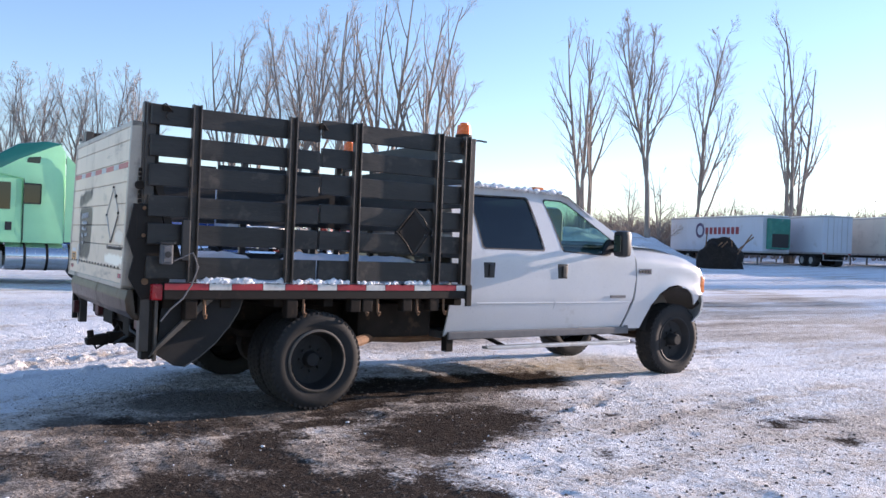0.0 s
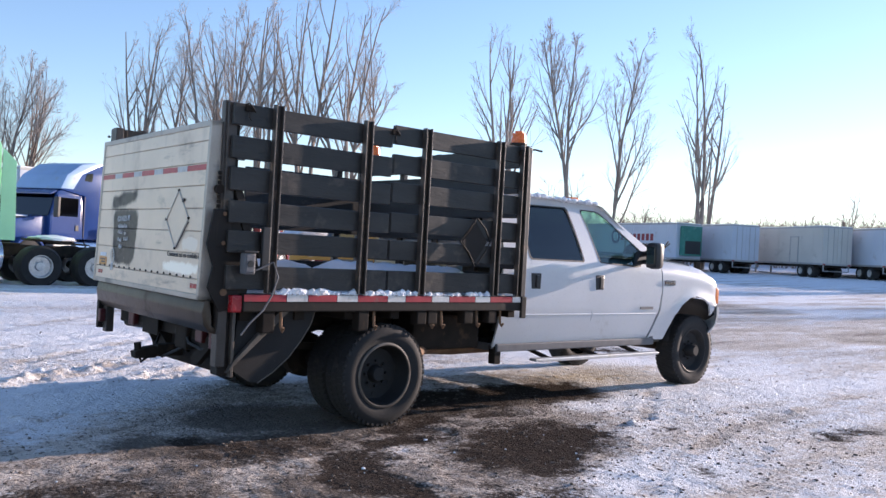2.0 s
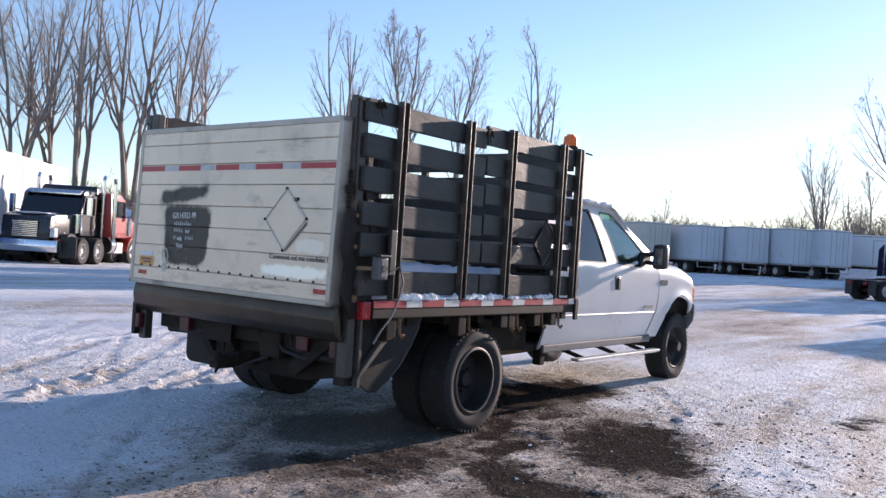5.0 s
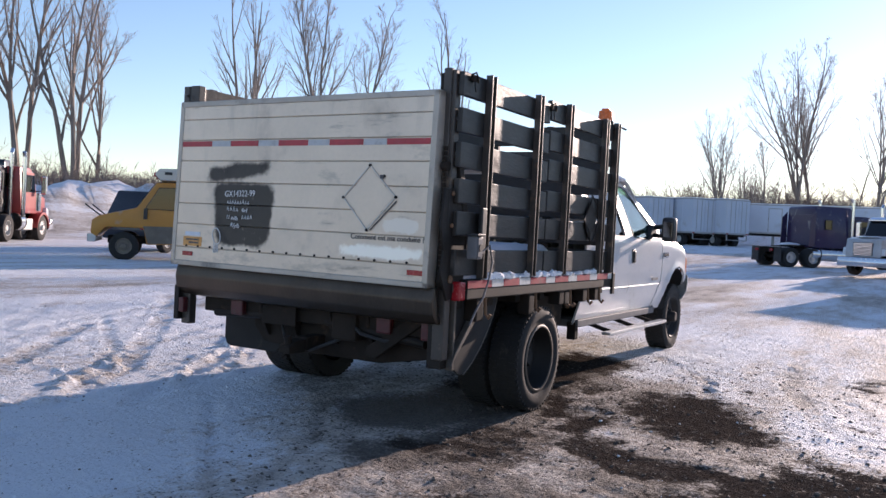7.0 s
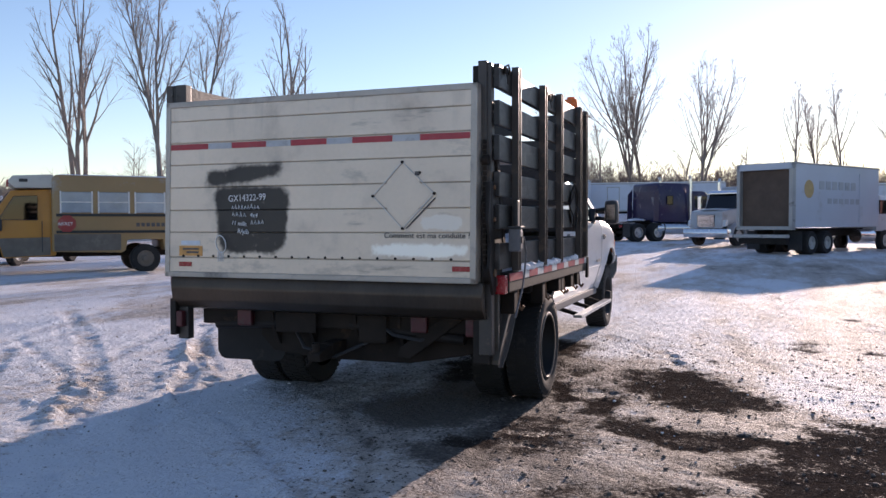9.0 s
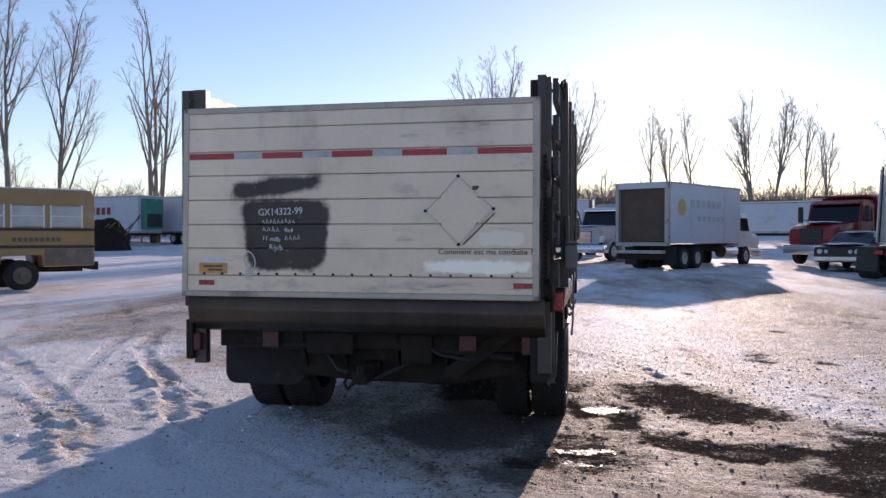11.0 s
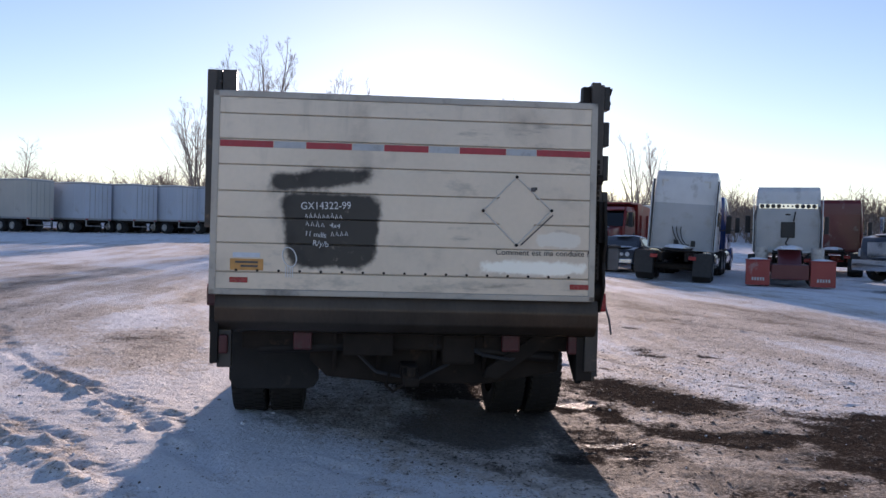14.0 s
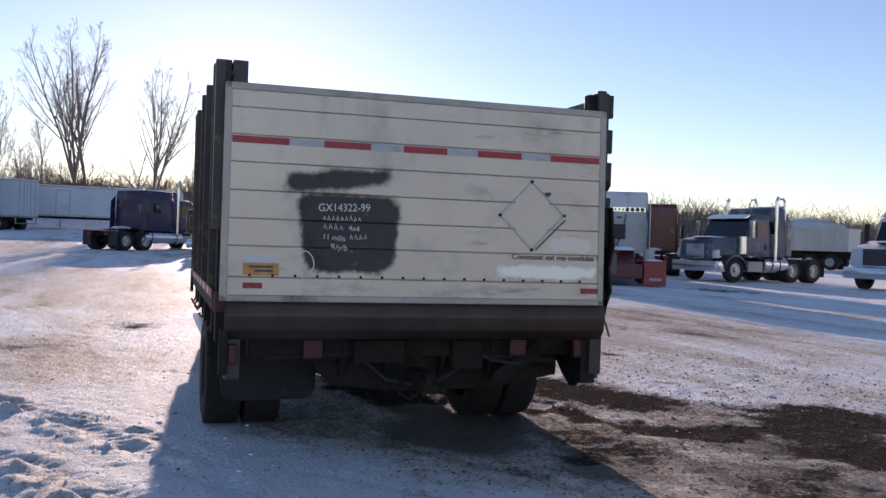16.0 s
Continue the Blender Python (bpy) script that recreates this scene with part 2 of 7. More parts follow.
    # pale cleaned patches; the first has its bright reflection painted in too
    col = over(op('MULTIPLY', square(-0.735, 1.085, 0.31, 0.036, 0.012), 0.98), (0.97, 0.93, 0.82))
    col = over(op('MULTIPLY', square(-0.865, 1.25, 0.13, 0.036, 0.006), 0.55), (0.80, 0.77, 0.70))
    # black spray over old lettering
    thin = op('SUBTRACT', 0.985, op('MULTIPLY', ramp(op('ADD', edge, fine), 0.12, 0.4), 0.3))
    col = over(op('MULTIPLY', square(0.425, 1.27, 0.265, 0.215, 0.018, 0.10), thin), (0.038, 0.034, 0.030))
    col = over(op('MULTIPLY', square(0.49, 1.565, 0.285, 0.048, 0.02, 0.0, 0.10), thin), (0.045, 0.040, 0.035))
    li.new(col, b.inputs["Base Color"])
    return m


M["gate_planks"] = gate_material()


def paint(name, col, rough=0.32, dirt=0.3):
    return mat(name, col, rough, var=0.1, scale=1.5, bump=0.02, dirt=(SALT, dirt, 1.6), coat=0.2)


# ---- mesh tools ----
def part(name, bm, material, parent=None, label="", smooth=False):
    """Links a bmesh as one mesh object, under its thing or part."""
    me = bpy.data.meshes.new(name)
    bmesh.ops.recalc_face_normals(bm, faces=bm.faces)
    if smooth:
        for f in bm.faces:
            f.smooth = True
    bm.to_mesh(me)
    bm.free()
    if smooth:
        me.set_sharp_from_angle(angle=radians(38))
    me.materials.append(M[material] if isinstance(material, str) else material)
    ob = new(name, me)
    if parent is not None:
        ob.parent = parent
    if label:
        tagged(ob, label)
    return ob


def thing(name, label, category, m=None, group="", kind=""):
    e = new(name)
    e.empty_display_size = 0.3
    if m is not None:
        e.matrix_world = m
    return tagged(e, label, category, group, kind)


def box(bm, x0, x1, y0, y1, z0, z1, bev=0.0, m=None):
    g = bmesh.ops.create_cube(bm, size=1)["verts"]
    s = Matrix.Translation(((x0 + x1) / 2, (y0 + y1) / 2, (z0 + z1) / 2)) @ Matrix.Diagonal((x1 - x0, y1 - y0, z1 - z0, 1))
    bmesh.ops.transform(bm, matrix=(m @ s) if m is not None else s, verts=g)
    if bev:
        es = list({e for v in g for e in v.link_edges})
        bmesh.ops.bevel(bm, geom=es, offset=bev, segments=2, affect='EDGES', profile=0.6)
    return bm


def B(*a, **k):
    return box(bmesh.new(), *a, **k)


def cyl(bm, p0, p1, r0, r1=None, seg=14, caps=True):
    p0, p1 = Vector(p0), Vector(p1)
    d = p1 - p0
    g = bmesh.ops.create_cone(bm, segments=seg, radius1=r0, radius2=r0 if r1 is None else r1, depth=d.length, cap_ends=caps)["verts"]
    bmesh.ops.transform(bm, matrix=Matrix.Translation((p0 + p1) / 2) @ d.to_track_quat('Z', 'Y').to_matrix().to_4x4(), verts=g)
    return bm


def C(*a, **k):
    return cyl(bmesh.new(), *a, **k)


def pipe(bm, pts, r, seg=10):
    """One bent tube through the points, closed at its ends."""
    pts = [Vector(p) for p in pts]
    ring = None
    for k, p in enumerate(pts):
        a, b = pts[max(k - 1, 0)], pts[min(k + 1, len(pts) - 1)]
        d0, d1 = (p - a), (b - p)
        d = (d0.normalized() if d0.length else d1.normalized()) + (d1.normalized() if d1.length else d0.normalized())
        d = d.normalized() if d.length > 1e-4 else Vector((0, 0, 1))
        if ring is None:
            side = d.orthogonal().normalized()
        side = (side - d * side.dot(d)).normalized()
        up = d.cross(side)
        vs = [bm.verts.new(p + (side * math.cos(2 * math.pi * q / seg) + up * math.sin(2 * math.pi * q / seg)) * r) for q in range(seg)]
        if ring is None:
            bm.faces.new(vs[::-1])
        else:
            for q in range(seg):
                bm.faces.new((ring[q], ring[(q + 1) % seg], vs[(q + 1) % seg], vs[q]))
        ring = vs
    bm.faces.new(ring)
    return bm


def prism(bm, pts, axis, a, b, bev=0.0):
    """A plane outline, drawn in the two other axes, pushed from a to b along axis."""
    def at(p, v):
        q = list(p)
        q.insert("xyz".index(axis), v)
        return q
    lo, hi = [bm.verts.new(at(p, a)) for p in pts], [bm.verts.new(at(p, b)) for p in pts]
    n = len(pts)
    fs = [bm.faces.new(lo), bm.faces.new(hi)]
    for i in range(n):
        fs.append(bm.faces.new((lo[i], lo[(i + 1) % n], hi[(i + 1) % n], hi[i])))
    bmesh.ops.recalc_face_normals(bm, faces=fs)
    if bev:
        es = list({e for f in fs for e in f.edges})
        bmesh.ops.bevel(bm, geom=es, offset=bev, segments=2, affect='EDGES', profile=0.6)
    return bm


def P(*a, **k):
    return prism(bmesh.new(), *a, **k)


def lathe(bm, prof, seg=40, centre=(0, 0, 0)):
    """A profile of (radius, y) turned about the y axis."""
    rings = []
    for i in range(seg):
        a = 2 * math.pi * i / seg
        rings.append([bm.verts.new((centre[0] + r * math.cos(a), centre[1] + y, centre[2] + r * math.sin(a))) for r, y in prof])
    for i in range(seg):
        p, q = rings[i], rings[(i + 1) % seg]
        for j in range(len(prof) - 1):
            if prof[j][0] < 1e-6 and prof[j + 1][0] < 1e-6:
                continue
            bm.faces.new((p[j], p[j + 1], q[j + 1], q[j]))
    bmesh.ops.remove_doubles(bm, verts=bm.verts, dist=1e-5)
    return bm


def sheet(bm, rows):
    """Quads through rows of points."""
    vs = [[bm.verts.new(p) for p in r] for r in rows]
    for a, b in zip(vs[:-1], vs[1:]):
        for i in range(len(a) - 1):
            bm.faces.new((a[i], a[i + 1], b[i + 1], b[i]))
    return bm


def inside(poly, x, z):
    hit = False
    for (x0, z0), (x1, z1) in zip(poly, poly[1:] + poly[:1]):
        if (z0 > z) != (z1 > z) and x < (x1 - x0) * (z - z0) / (z1 - z0) + x0:
            hit = not hit
    return hit


def patch(outline, holes, depth, step=0.09, thick=0.02):
    """A side panel in the x-z plane with real openings, bent to y = depth(x, z) and given thickness."""
    xs, zs = [p[0] for p in outline], [p[1] for p in outline]
    nx, nz = max(2, int((max(xs) - min(xs)) / step)), max(2, int((max(zs) - min(zs)) / step))
    bm = bmesh.new()
    sheet(bm, [[(min(xs) + (max(xs) - min(xs)) * i / nx, 0, min(zs) + (max(zs) - min(zs)) * j / nz) for i in range(nx + 1)] for j in range(nz + 1)])
    for poly in [outline] + holes:
        for (x0, z0), (x1, z1) in zip(poly, poly[1:] + poly[:1]):
            mx0, mx1, mz0, mz1 = min(x0, x1) - step * 1.5, max(x0, x1) + step * 1.5, min(z0, z1) - step * 1.5, max(z0, z1) + step * 1.5
            fs = [f for f in bm.faces if any(mx0 < v.co.x < mx1 and mz0 < v.co.z < mz1 for v in f.verts)]
            geo = fs + list({e for f in fs for e in f.edges}) + list({v for f in fs for v in f.verts})
            bmesh.ops.bisect_plane(bm, geom=geo, plane_co=(x0, 0, z0), plane_no=(z1 - z0, 0, -(x1 - x0)), dist=1e-5)
    bad = []
    for f in bm.faces:
        c = f.calc_center_median()
        if not inside(outline, c.x, c.z) or any(inside(h, c.x, c.z) for h in holes):
            bad.append(f)
    bmesh.ops.delete(bm, geom=bad, context='FACES')
    for v in bm.verts:
        v.co.y = depth(v.co.x, v.co.z)
    if thick:
        ret = bmesh.ops.extrude_face_region(bm, geom=list(bm.faces))
        sign = 1 if sum(v.co.y for v in bm.verts) < 0 else -1
        for v in ret["geom"]:
            if isinstance(v, bmesh.types.BMVert):
                v.co.y += sign * thick
    return bm


def words(name, body, size, m, material, parent, label=""):
    """Lettering as a thin mesh, its baseline start at the pose m."""
    cu = bpy.data.curves.new(name, 'FONT')
    cu.body, cu.size, cu.extrude = body, size, 0.0015
    cu.resolution_u = 3
    tmp = bpy.data.objects.new(name, cu)
    scene.collection.objects.link(tmp)
    me = bpy.data.meshes.new_from_object(tmp)
    bpy.data.objects.remove(tmp)
    me.materials.clear()
    me.materials.append(M[material] if isinstance(material, str) else material)
    ob = new(name, me)
    ob.parent = parent
    ob.matrix_local = m
    return tagged(ob, label) if label else ob

# ---- ground ----
def vnoise(x, y, seed):
    """Value noise on arrays, about 0 to 1."""
    xi, yi = np.floor(x).astype(np.int64), np.floor(y).astype(np.int64)
    fx, fy = x - xi, y - yi
    fx, fy = fx * fx * (3 - 2 * fx), fy * fy * (3 - 2 * fy)

    def h(a, b):
        n = (a * 374761393 + b * 668265263 + seed * 1442695041) & 0x7fffffff
        n = ((n ^ (n >> 13)) * 1274126177) & 0x7fffffff
        return ((n ^ (n >> 16)) & 0xffff) / 65535.0
    return (h(xi, yi) * (1 - fx) + h(xi + 1, yi) * fx) * (1 - fy) + (h(xi, yi + 1) * (1 - fx) + h(xi + 1, yi + 1) * fx) * fy


def fbm(x, y, scale, seed, octaves=4):
    s, a, t = np.zeros_like(x), 1.0, 0.0
    for o in range(octaves):
        s += a * vnoise(x * scale * 2 ** o + 17 * o, y * scale * 2 ** o - 9 * o, seed + o)
        t += a
        a *= 0.55
    return s / t


def seg_dist(x, y, a, b):
    """Distance to a segment, and the way along it."""
    dx, dy = b[0] - a[0], b[1] - a[1]
    k = np.clip(((x - a[0]) * dx + (y - a[1]) * dy) / (dx * dx + dy * dy), 0, 1)
    return np.hypot(x - a[0] - k * dx, y - a[1] - k * dy), k * math.hypot(dx, dy)


def rise(x, y):
    """The yard's broad shape: level round the truck, rising to the trailers, with a snowbank at its rim."""
    x, y = np.asarray(x, float), np.asarray(y, float)
    h = 1.05 * np.clip((x - 22) / 50, 0, 1.5) ** 1.7
    r = np.hypot(x, y)
    edge = np.clip((y - 38 - 0.1 * x) / 8, 0, 1) * np.clip((x - 20) / 6, 0, 1) * np.clip((64 - x) / 8, 0, 1)
    h = h + 2.6 * edge * edge * (3 - 2 * edge) * (0.55 + 0.9 * fbm(x, y, 0.35, 5))
    far = np.clip((x - 84) / 8, 0, 1)
    h = h + 1.6 * far * (0.7 + 0.6 * fbm(x, y, 0.2, 8))
    return h


TRACKS = [  # tyre tracks in the snow: way points, half width, depth
    ([(-3, 9.9), (3, 10.3), (9, 12.9), (16, 17.6)], 0.12, 0.016), ([(-3, 11.5), (3, 12.0), (8.3, 14.2), (15, 19)], 0.12, 0.016),
    ([(1.2, 8.75), (2.5, 9.62), (4.9, 11.9), (7.5, 14.6)], 0.13, 0.022), ([(0.6, 9.6), (2.0, 10.4), (3.9, 12.05), (5.1, 12.4), (8, 15)], 0.13, 0.018),
    ([(1.6, 8.45), (2.75, 9.05), (4.0, 9.75), (6.4, 11.4), (8.5, 12.2)], 0.11, 0.022), ([(2.1, 8.55), (3.1, 8.98), (4.1, 9.72), (5.4, 10.8), (7, 11.5)], 0.09, 0.020),
    ([(-0.8, 8.5), (0.6, 8.7), (1.8, 9.3), (3.0, 10.4), (4.6, 12.6)], 0.08, 0.012), ([(0.2, 10.4), (3.0, 12.2), (8, 17)], 0.14, 0.012), ([(0, 11.8), (2.5, 13.4), (7, 18)], 0.14, 0.012),
    ([(2.0, 8.1), (1.1, 7.22), (0.4, 6.5)], 0.05, 0.022), ([(2.6, 7.6), (1.6, 6.9), (0.8, 6.6)], 0.07, 0.016), ([(0.6, 8.2), (-0.6, 7.2)], 0.08, 0.014),
    ([(2.4, 5.8), (3.35, 6.14)], 0.10, 0.012), ([(1.0, 5.2), (0.3, 4.7)], 0.10, 0.012),
    ([(4.9, 5.4), (5.7, 5.55), (6.9, 6.35)], 0.09, 0.014), ([(3.7, 4.1), (4.3, 4.4), (6.0, 4.9), (9, 5.2)], 0.10, 0.010),
    ([(8, -1), (12, 1.5), (20, 5), (30, 9)], 0.2, 0.016),
    ([(8, 0.8), (12, 3.4), (20, 7), (30, 11)], 0.2, 0.016), ([(9, 12), (18, 9.5), (32, 9)], 0.2, 0.02), ([(9, 14), (18, 11.5), (32, 11)], 0.2, 0.02),
    ([(2.2, -2), (8, -1.2), (18, -1), (26, 1)], 0.18, 0.016), ([(10, -6), (18, -3), (28, 2.5)], 0.18, 0.02)]
RIDGES = [([(1.2, 8.82), (1.7, 9.3), (2.65, 9.97)], 0.10, 0.075), ([(1.86, 9.19), (2.4, 9.6), (2.88, 10.02)], 0.09, 0.05), ([(2.2, 8.72), (2.67, 9.09), (3.76, 9.77), (5.2, 10.75)], 0.06, 0.07),
          ([(2.6, 9.05), (3.29, 9.61)], 0.06, 0.06), ([(3.04, 8.91), (3.91, 9.83), (5.09, 10.71)], 0.05, 0.05), ([(3.18, 9.0), (3.66, 9.42), (4.28, 9.9)], 0.06, 0.05), ([(1.9, 9.38), (2.51, 9.7)], 0.09, 0.07),
          ([(-0.5, 9.3), (0.8, 9.0)], 0.09, 0.05), ([(9, 2.0), (12, 2.6), (16, 2.8)], 0.2, 0.05), ([(8, 3.4), (10, 3.5)], 0.15, 0.05), ([(5.2, 5.35), (5.7, 5.65)], 0.06, 0.05)]
# bare wet soil: way points, half width, strength; then what lies lighter on it
SOIL = [([(4.45, 5.6), (3.95, 5.3), (3.65, 5.12)], 0.42, 1.0), ([(3.9, 6.25), (3.1, 5.85), (2.65, 5.6), (2.4, 5.28), (2.5, 4.8), (2.5, 4.5)], 0.24, 1.0),
        ([(2.8, 4.4), (2.1, 4.4), (1.65, 4.62)], 0.40, 1.0), ([(2.5, 4.3), (2.55, 3.6), (2.9, 3.8)], 0.40, 1.0), ([(1.45, 5.12), (1.2, 5.5)], 0.18, 0.7),
        ([(1.95, 6.38), (2.5, 5.95)], 0.15, 0.8), ([(1.2, 5.64), (0.6, 5.6)], 0.20, 0.65), ([(4.2, 7.0), (5.0, 7.0), (6.1, 6.95)], 0.46, 1.0), 
        ([(3.6, 6.4), (4.6, 6.4)], 0.28, 0.6), ([(2.1, 6.1), (2.7, 6.1)], 0.26, 0.6), ([(0.9, 4.4), (0.2, 4.0)], 0.22, 0.5)]
PALE = [([(2.03, 5.72), (1.8, 5.31), (1.56, 4.92)], 0.12, 0.9), ([(3.08, 5.48), (2.95, 5.05), (2.82, 4.72)], 0.18, 0.75), ([(2.42, 5.78), (3.3, 6.12)], 0.075, 0.9),
        ([(3.5, 5.92), (4.3, 6.33)], 0.10, 0.6), ([(3.1, 4.58), (2.95, 4.3)], 0.09, 0.7)]
# brown grit worked into the snow; the stretches under the truck also paint in its shade
GRAVEL_SHADE = [([(2.7, 7.0), (3.3, 6.7), (4.4, 6.9), (6.0, 6.9)], 0.55, 1.0), ([(3.2, 7.9), (4.2, 7.8), (6.0, 7.6)], 0.6, 0.5), ([(1.1, 5.55), (2.0, 5.05), (2.7, 5.15), (3.5, 5.5), (4.4, 5.3)], 0.45, 0.75),
          ([(3.3, 4.4), (3.6, 5.2)], 0.35, 0.6), ([(1.7, 6.3), (2.5, 6.0), (3.2, 6.3)], 0.35, 0.8), ([(1.6, 5.2), (2.5, 5.4), (4.6, 5.9)], 0.9, 0.5), ([(1.5, 4.6), (2.8, 4.3)], 0.7, 0.6), ([(3.8, 6.2), (5.2, 6.5)], 0.4, 0.7)]
# mud in the snow; the last stretch puts the snowbank's shade into the colour
MUD_SHADE = [([(1.5, 5.4), (2.5, 5.5), (3.3, 5.4), (4.4, 5.9)], 0.9, 0.36), ([(2.4, 4.4), (1.6, 4.6)], 0.8, 0.42), ([(1.2, 5.9), (2.6, 6.4)], 0.5, 0.25), ([(8.4, 12.1), (7.2, 10.5), (6.3, 9.0)], 0.9, 0.34), ([(7.4, 11.2), (5.4, 9.4)], 0.6, 0.28), ([(8.0, 12.4), (12, 14), (20, 15)], 1.6, 0.28),
       ([(13.6, 9.8), (24, 14.3), (28, 20)], 1.4, 0.26), ([(2.2, 6.9), (3.6, 7.2), (6, 7.4)], 1.0, 0.35), ([(10, 1), (16, 2), (24, 4)], 2.2, 0.22), ([(18, 9), (26, 11)], 1.5, 0.3), ([(18, 40), (30, 43), (62, 46)], 4.5, 0.30)]
PUDDLES = [(3.66, 6.05, 0.12, 0.18), (2.40, 6.12, 0.05, 0.14), (2.12, 6.06, 0.03, 0.08), (2.22, 6.26, 0.03, 0.08)]
SPOTS = [(5.41, 5.17, 0.13), (4.54, 4.22, 0.17), (6.56, 4.29, 0.26), (6.97, 4.24, 0.24), (6.42, 3.76, 0.22), (4.92, 5.12, 0.08), (4.33, 4.46, 0.09), (9.5, 3.6, 0.3), (11.0, 2.2, 0.35), (20.7, -8.4, 1.5), (9.8, 9.2, 0.6), (7.6, 10.4, 0.5), (13, 4.4, 0.5)]


def streaks(x, y, lines):
    """How far each place lies inside the broad lines: 1 within, 0 outside."""
    f = np.zeros_like(x)
    for pts, w, k in lines:
        for a, b in zip(pts[:-1], pts[1:]):
            d, _ = seg_dist(x, y, a, b)
            f = np.maximum(f, k * np.clip(0.5 + (w - d) / (0.10 + 0.5 * w), 0, 1))
    return f


def build_ground():
    na = 860
    rad = np.concatenate([np.arange(0.05, 9.0, 0.042), 9.0 * 1.04 ** np.arange(0, 132)])
    ang = np.linspace(0, 2 * np.pi, na, endpoint=False)
    R, A = np.meshgrid(rad, ang, indexing='ij')
    X, Y = (2.2 + R * np.cos(A)).ravel(), (6.2 + R * np.sin(A)).ravel()
    Z = rise(X, Y)
    near = np.clip((34 - np.hypot(X - 2, Y - 6)) / 22, 0, 1)
    Z = Z + near * (0.05 * (fbm(X, Y, 0.35, 11) - 0.5) + 0.022 * (fbm(X, Y, 1.6, 12) - 0.5) + 0.018 * (fbm(X, Y, 5.5, 13, 3) - 0.5) + 0.016 * (fbm(X, Y, 13.0, 14, 2) - 0.5))
    wx, wy = X + 0.30 * (fbm(X, Y, 1.6, 61) - 0.5) + 0.22 * (fbm(X, Y, 5.0, 62, 3) - 0.5), Y + 0.30 * (fbm(X, Y, 1.6, 63) - 0.5) + 0.22 * (fbm(X, Y, 5.0, 64, 3) - 0.5)
    wet = streaks(wx, wy, SOIL) * (1 - streaks(wx, wy, PALE))
    for cx, cy, r in SPOTS:
        wet = np.maximum(wet, np.clip(1.1 - np.hypot((wx - cx) * 0.8, (wy - cy) * 1.3) / r, 0, 1) * 0.72)
    wet = np.clip(wet + (0.7 * (fbm(X, Y, 3.0, 21, 3) - 0.5) + 0.9 * (fbm(X, Y, 9, 22, 3) - 0.5)) * np.minimum(1, wet * 3), 0, 1)
    pool = np.zeros_like(X)
    for cx, cy, rx, ry in PUDDLES:
        pool = np.maximum(pool, np.clip((1.25 - np.hypot((wx - cx) / rx, (wy - cy) / ry)) * 3, 0, 1))
    mud_shade = streaks(X + 1.2 * (fbm(X, Y, 0.7, 71) - 0.5), Y + 1.2 * (fbm(X, Y, 0.7, 72) - 0.5), MUD_SHADE)
    gravel_shade = streaks(X + 0.5 * (fbm(X, Y, 1.6, 74) - 0.5), Y + 0.5 * (fbm(X, Y, 1.6, 75) - 0.5), GRAVEL_SHADE) * (1 - 0.8 * streaks(wx, wy, PALE))
    track = np.zeros_like(X)
    for pts, w, dep in TRACKS:
        along = 0.0
        for a, b in zip(pts[:-1], pts[1:]):
            d, k = seg_dist(X, Y, a, b)
            on = np.clip((w - d) / 0.04, 0, 1)
            lip = np.exp(-((d - w * 1.25) / 0.05) ** 2)
            tread = np.sin((k + along) * 58 + 5 * d / w)
            Z = Z - 0.55 * dep * on * near * (1 + 0.45 * tread) * (0.3 + 1.2 * fbm(X, Y, 2.2, 42, 2)) + 0.5 * dep * lip * near * fbm(X, Y, 4, 41, 2)
            track = np.maximum(track, on)
            along += math.hypot(b[0] - a[0], b[1] - a[1])
    for pts, w, hgt in RIDGES:
        for a, b in zip(pts[:-1], pts[1:]):
            d, k = seg_dist(X, Y, a, b)
            Z = Z + 0.6 * hgt * np.exp(-(d / (0.65 * w)) ** 2) * np.clip(2.6 * (fbm(X, Y, 5.0, 51, 3) - 0.34), 0, 1)
    rng = np.random.default_rng(4)
    sel = np.where(np.hypot(X - 2, Y - 6) < 12)[0]
    xs, ys, zs = X[sel], Y[sel], Z[sel].copy()
    for _ in range(520):
        a, r = rng.uniform(0, 2 * np.pi), 10.5 * math.sqrt(rng.uniform())
        cx, cy, s, hgt = 2.2 + r * math.cos(a), 6.5 + r * math.sin(a), rng.uniform(0.03, 0.10), rng.uniform(-0.006, 0.016)
        near_i = np.where((np.abs(xs - cx) < 0.4) & (np.abs(ys - cy) < 0.4))[0]
        zs[near_i] += hgt * np.exp(-((xs[near_i] - cx) ** 2 + (ys[near_i] - cy) ** 2 * rng.uniform(0.5, 1.6)) / s ** 2)
    Z[sel] = zs
    Z = Z * (1 - 0.6 * wet) - 0.012 * wet
    Z = Z * (1 - pool) - 0.02 * pool
    # worn lanes of brown slush between the drifts of cleaner snow
    lane = np.clip(1 - np.abs(Y - (3.2 - 0.10 * (X - 2))) / 4.2, 0, 1) * np.clip((30 - X) / 12, 0, 1)
    lane2 = np.clip(1 - np.abs(Y - (12.5 + 0.05 * X)) / 3.0, 0, 1) * np.clip((X - 6) / 6, 0, 1) * 0.7
    mid = np.clip((X - 7) / 6, 0, 1) * np.clip((58 - X) / 10, 0, 1) * np.clip((Y + 6) / 6, 0, 1) * np.clip((24 - Y) / 8, 0, 1) * 0.55
    dirt = 0.12 + 0.32 * np.maximum(np.maximum(lane, lane2), mid) + 0.16 * track * near + mud_shade
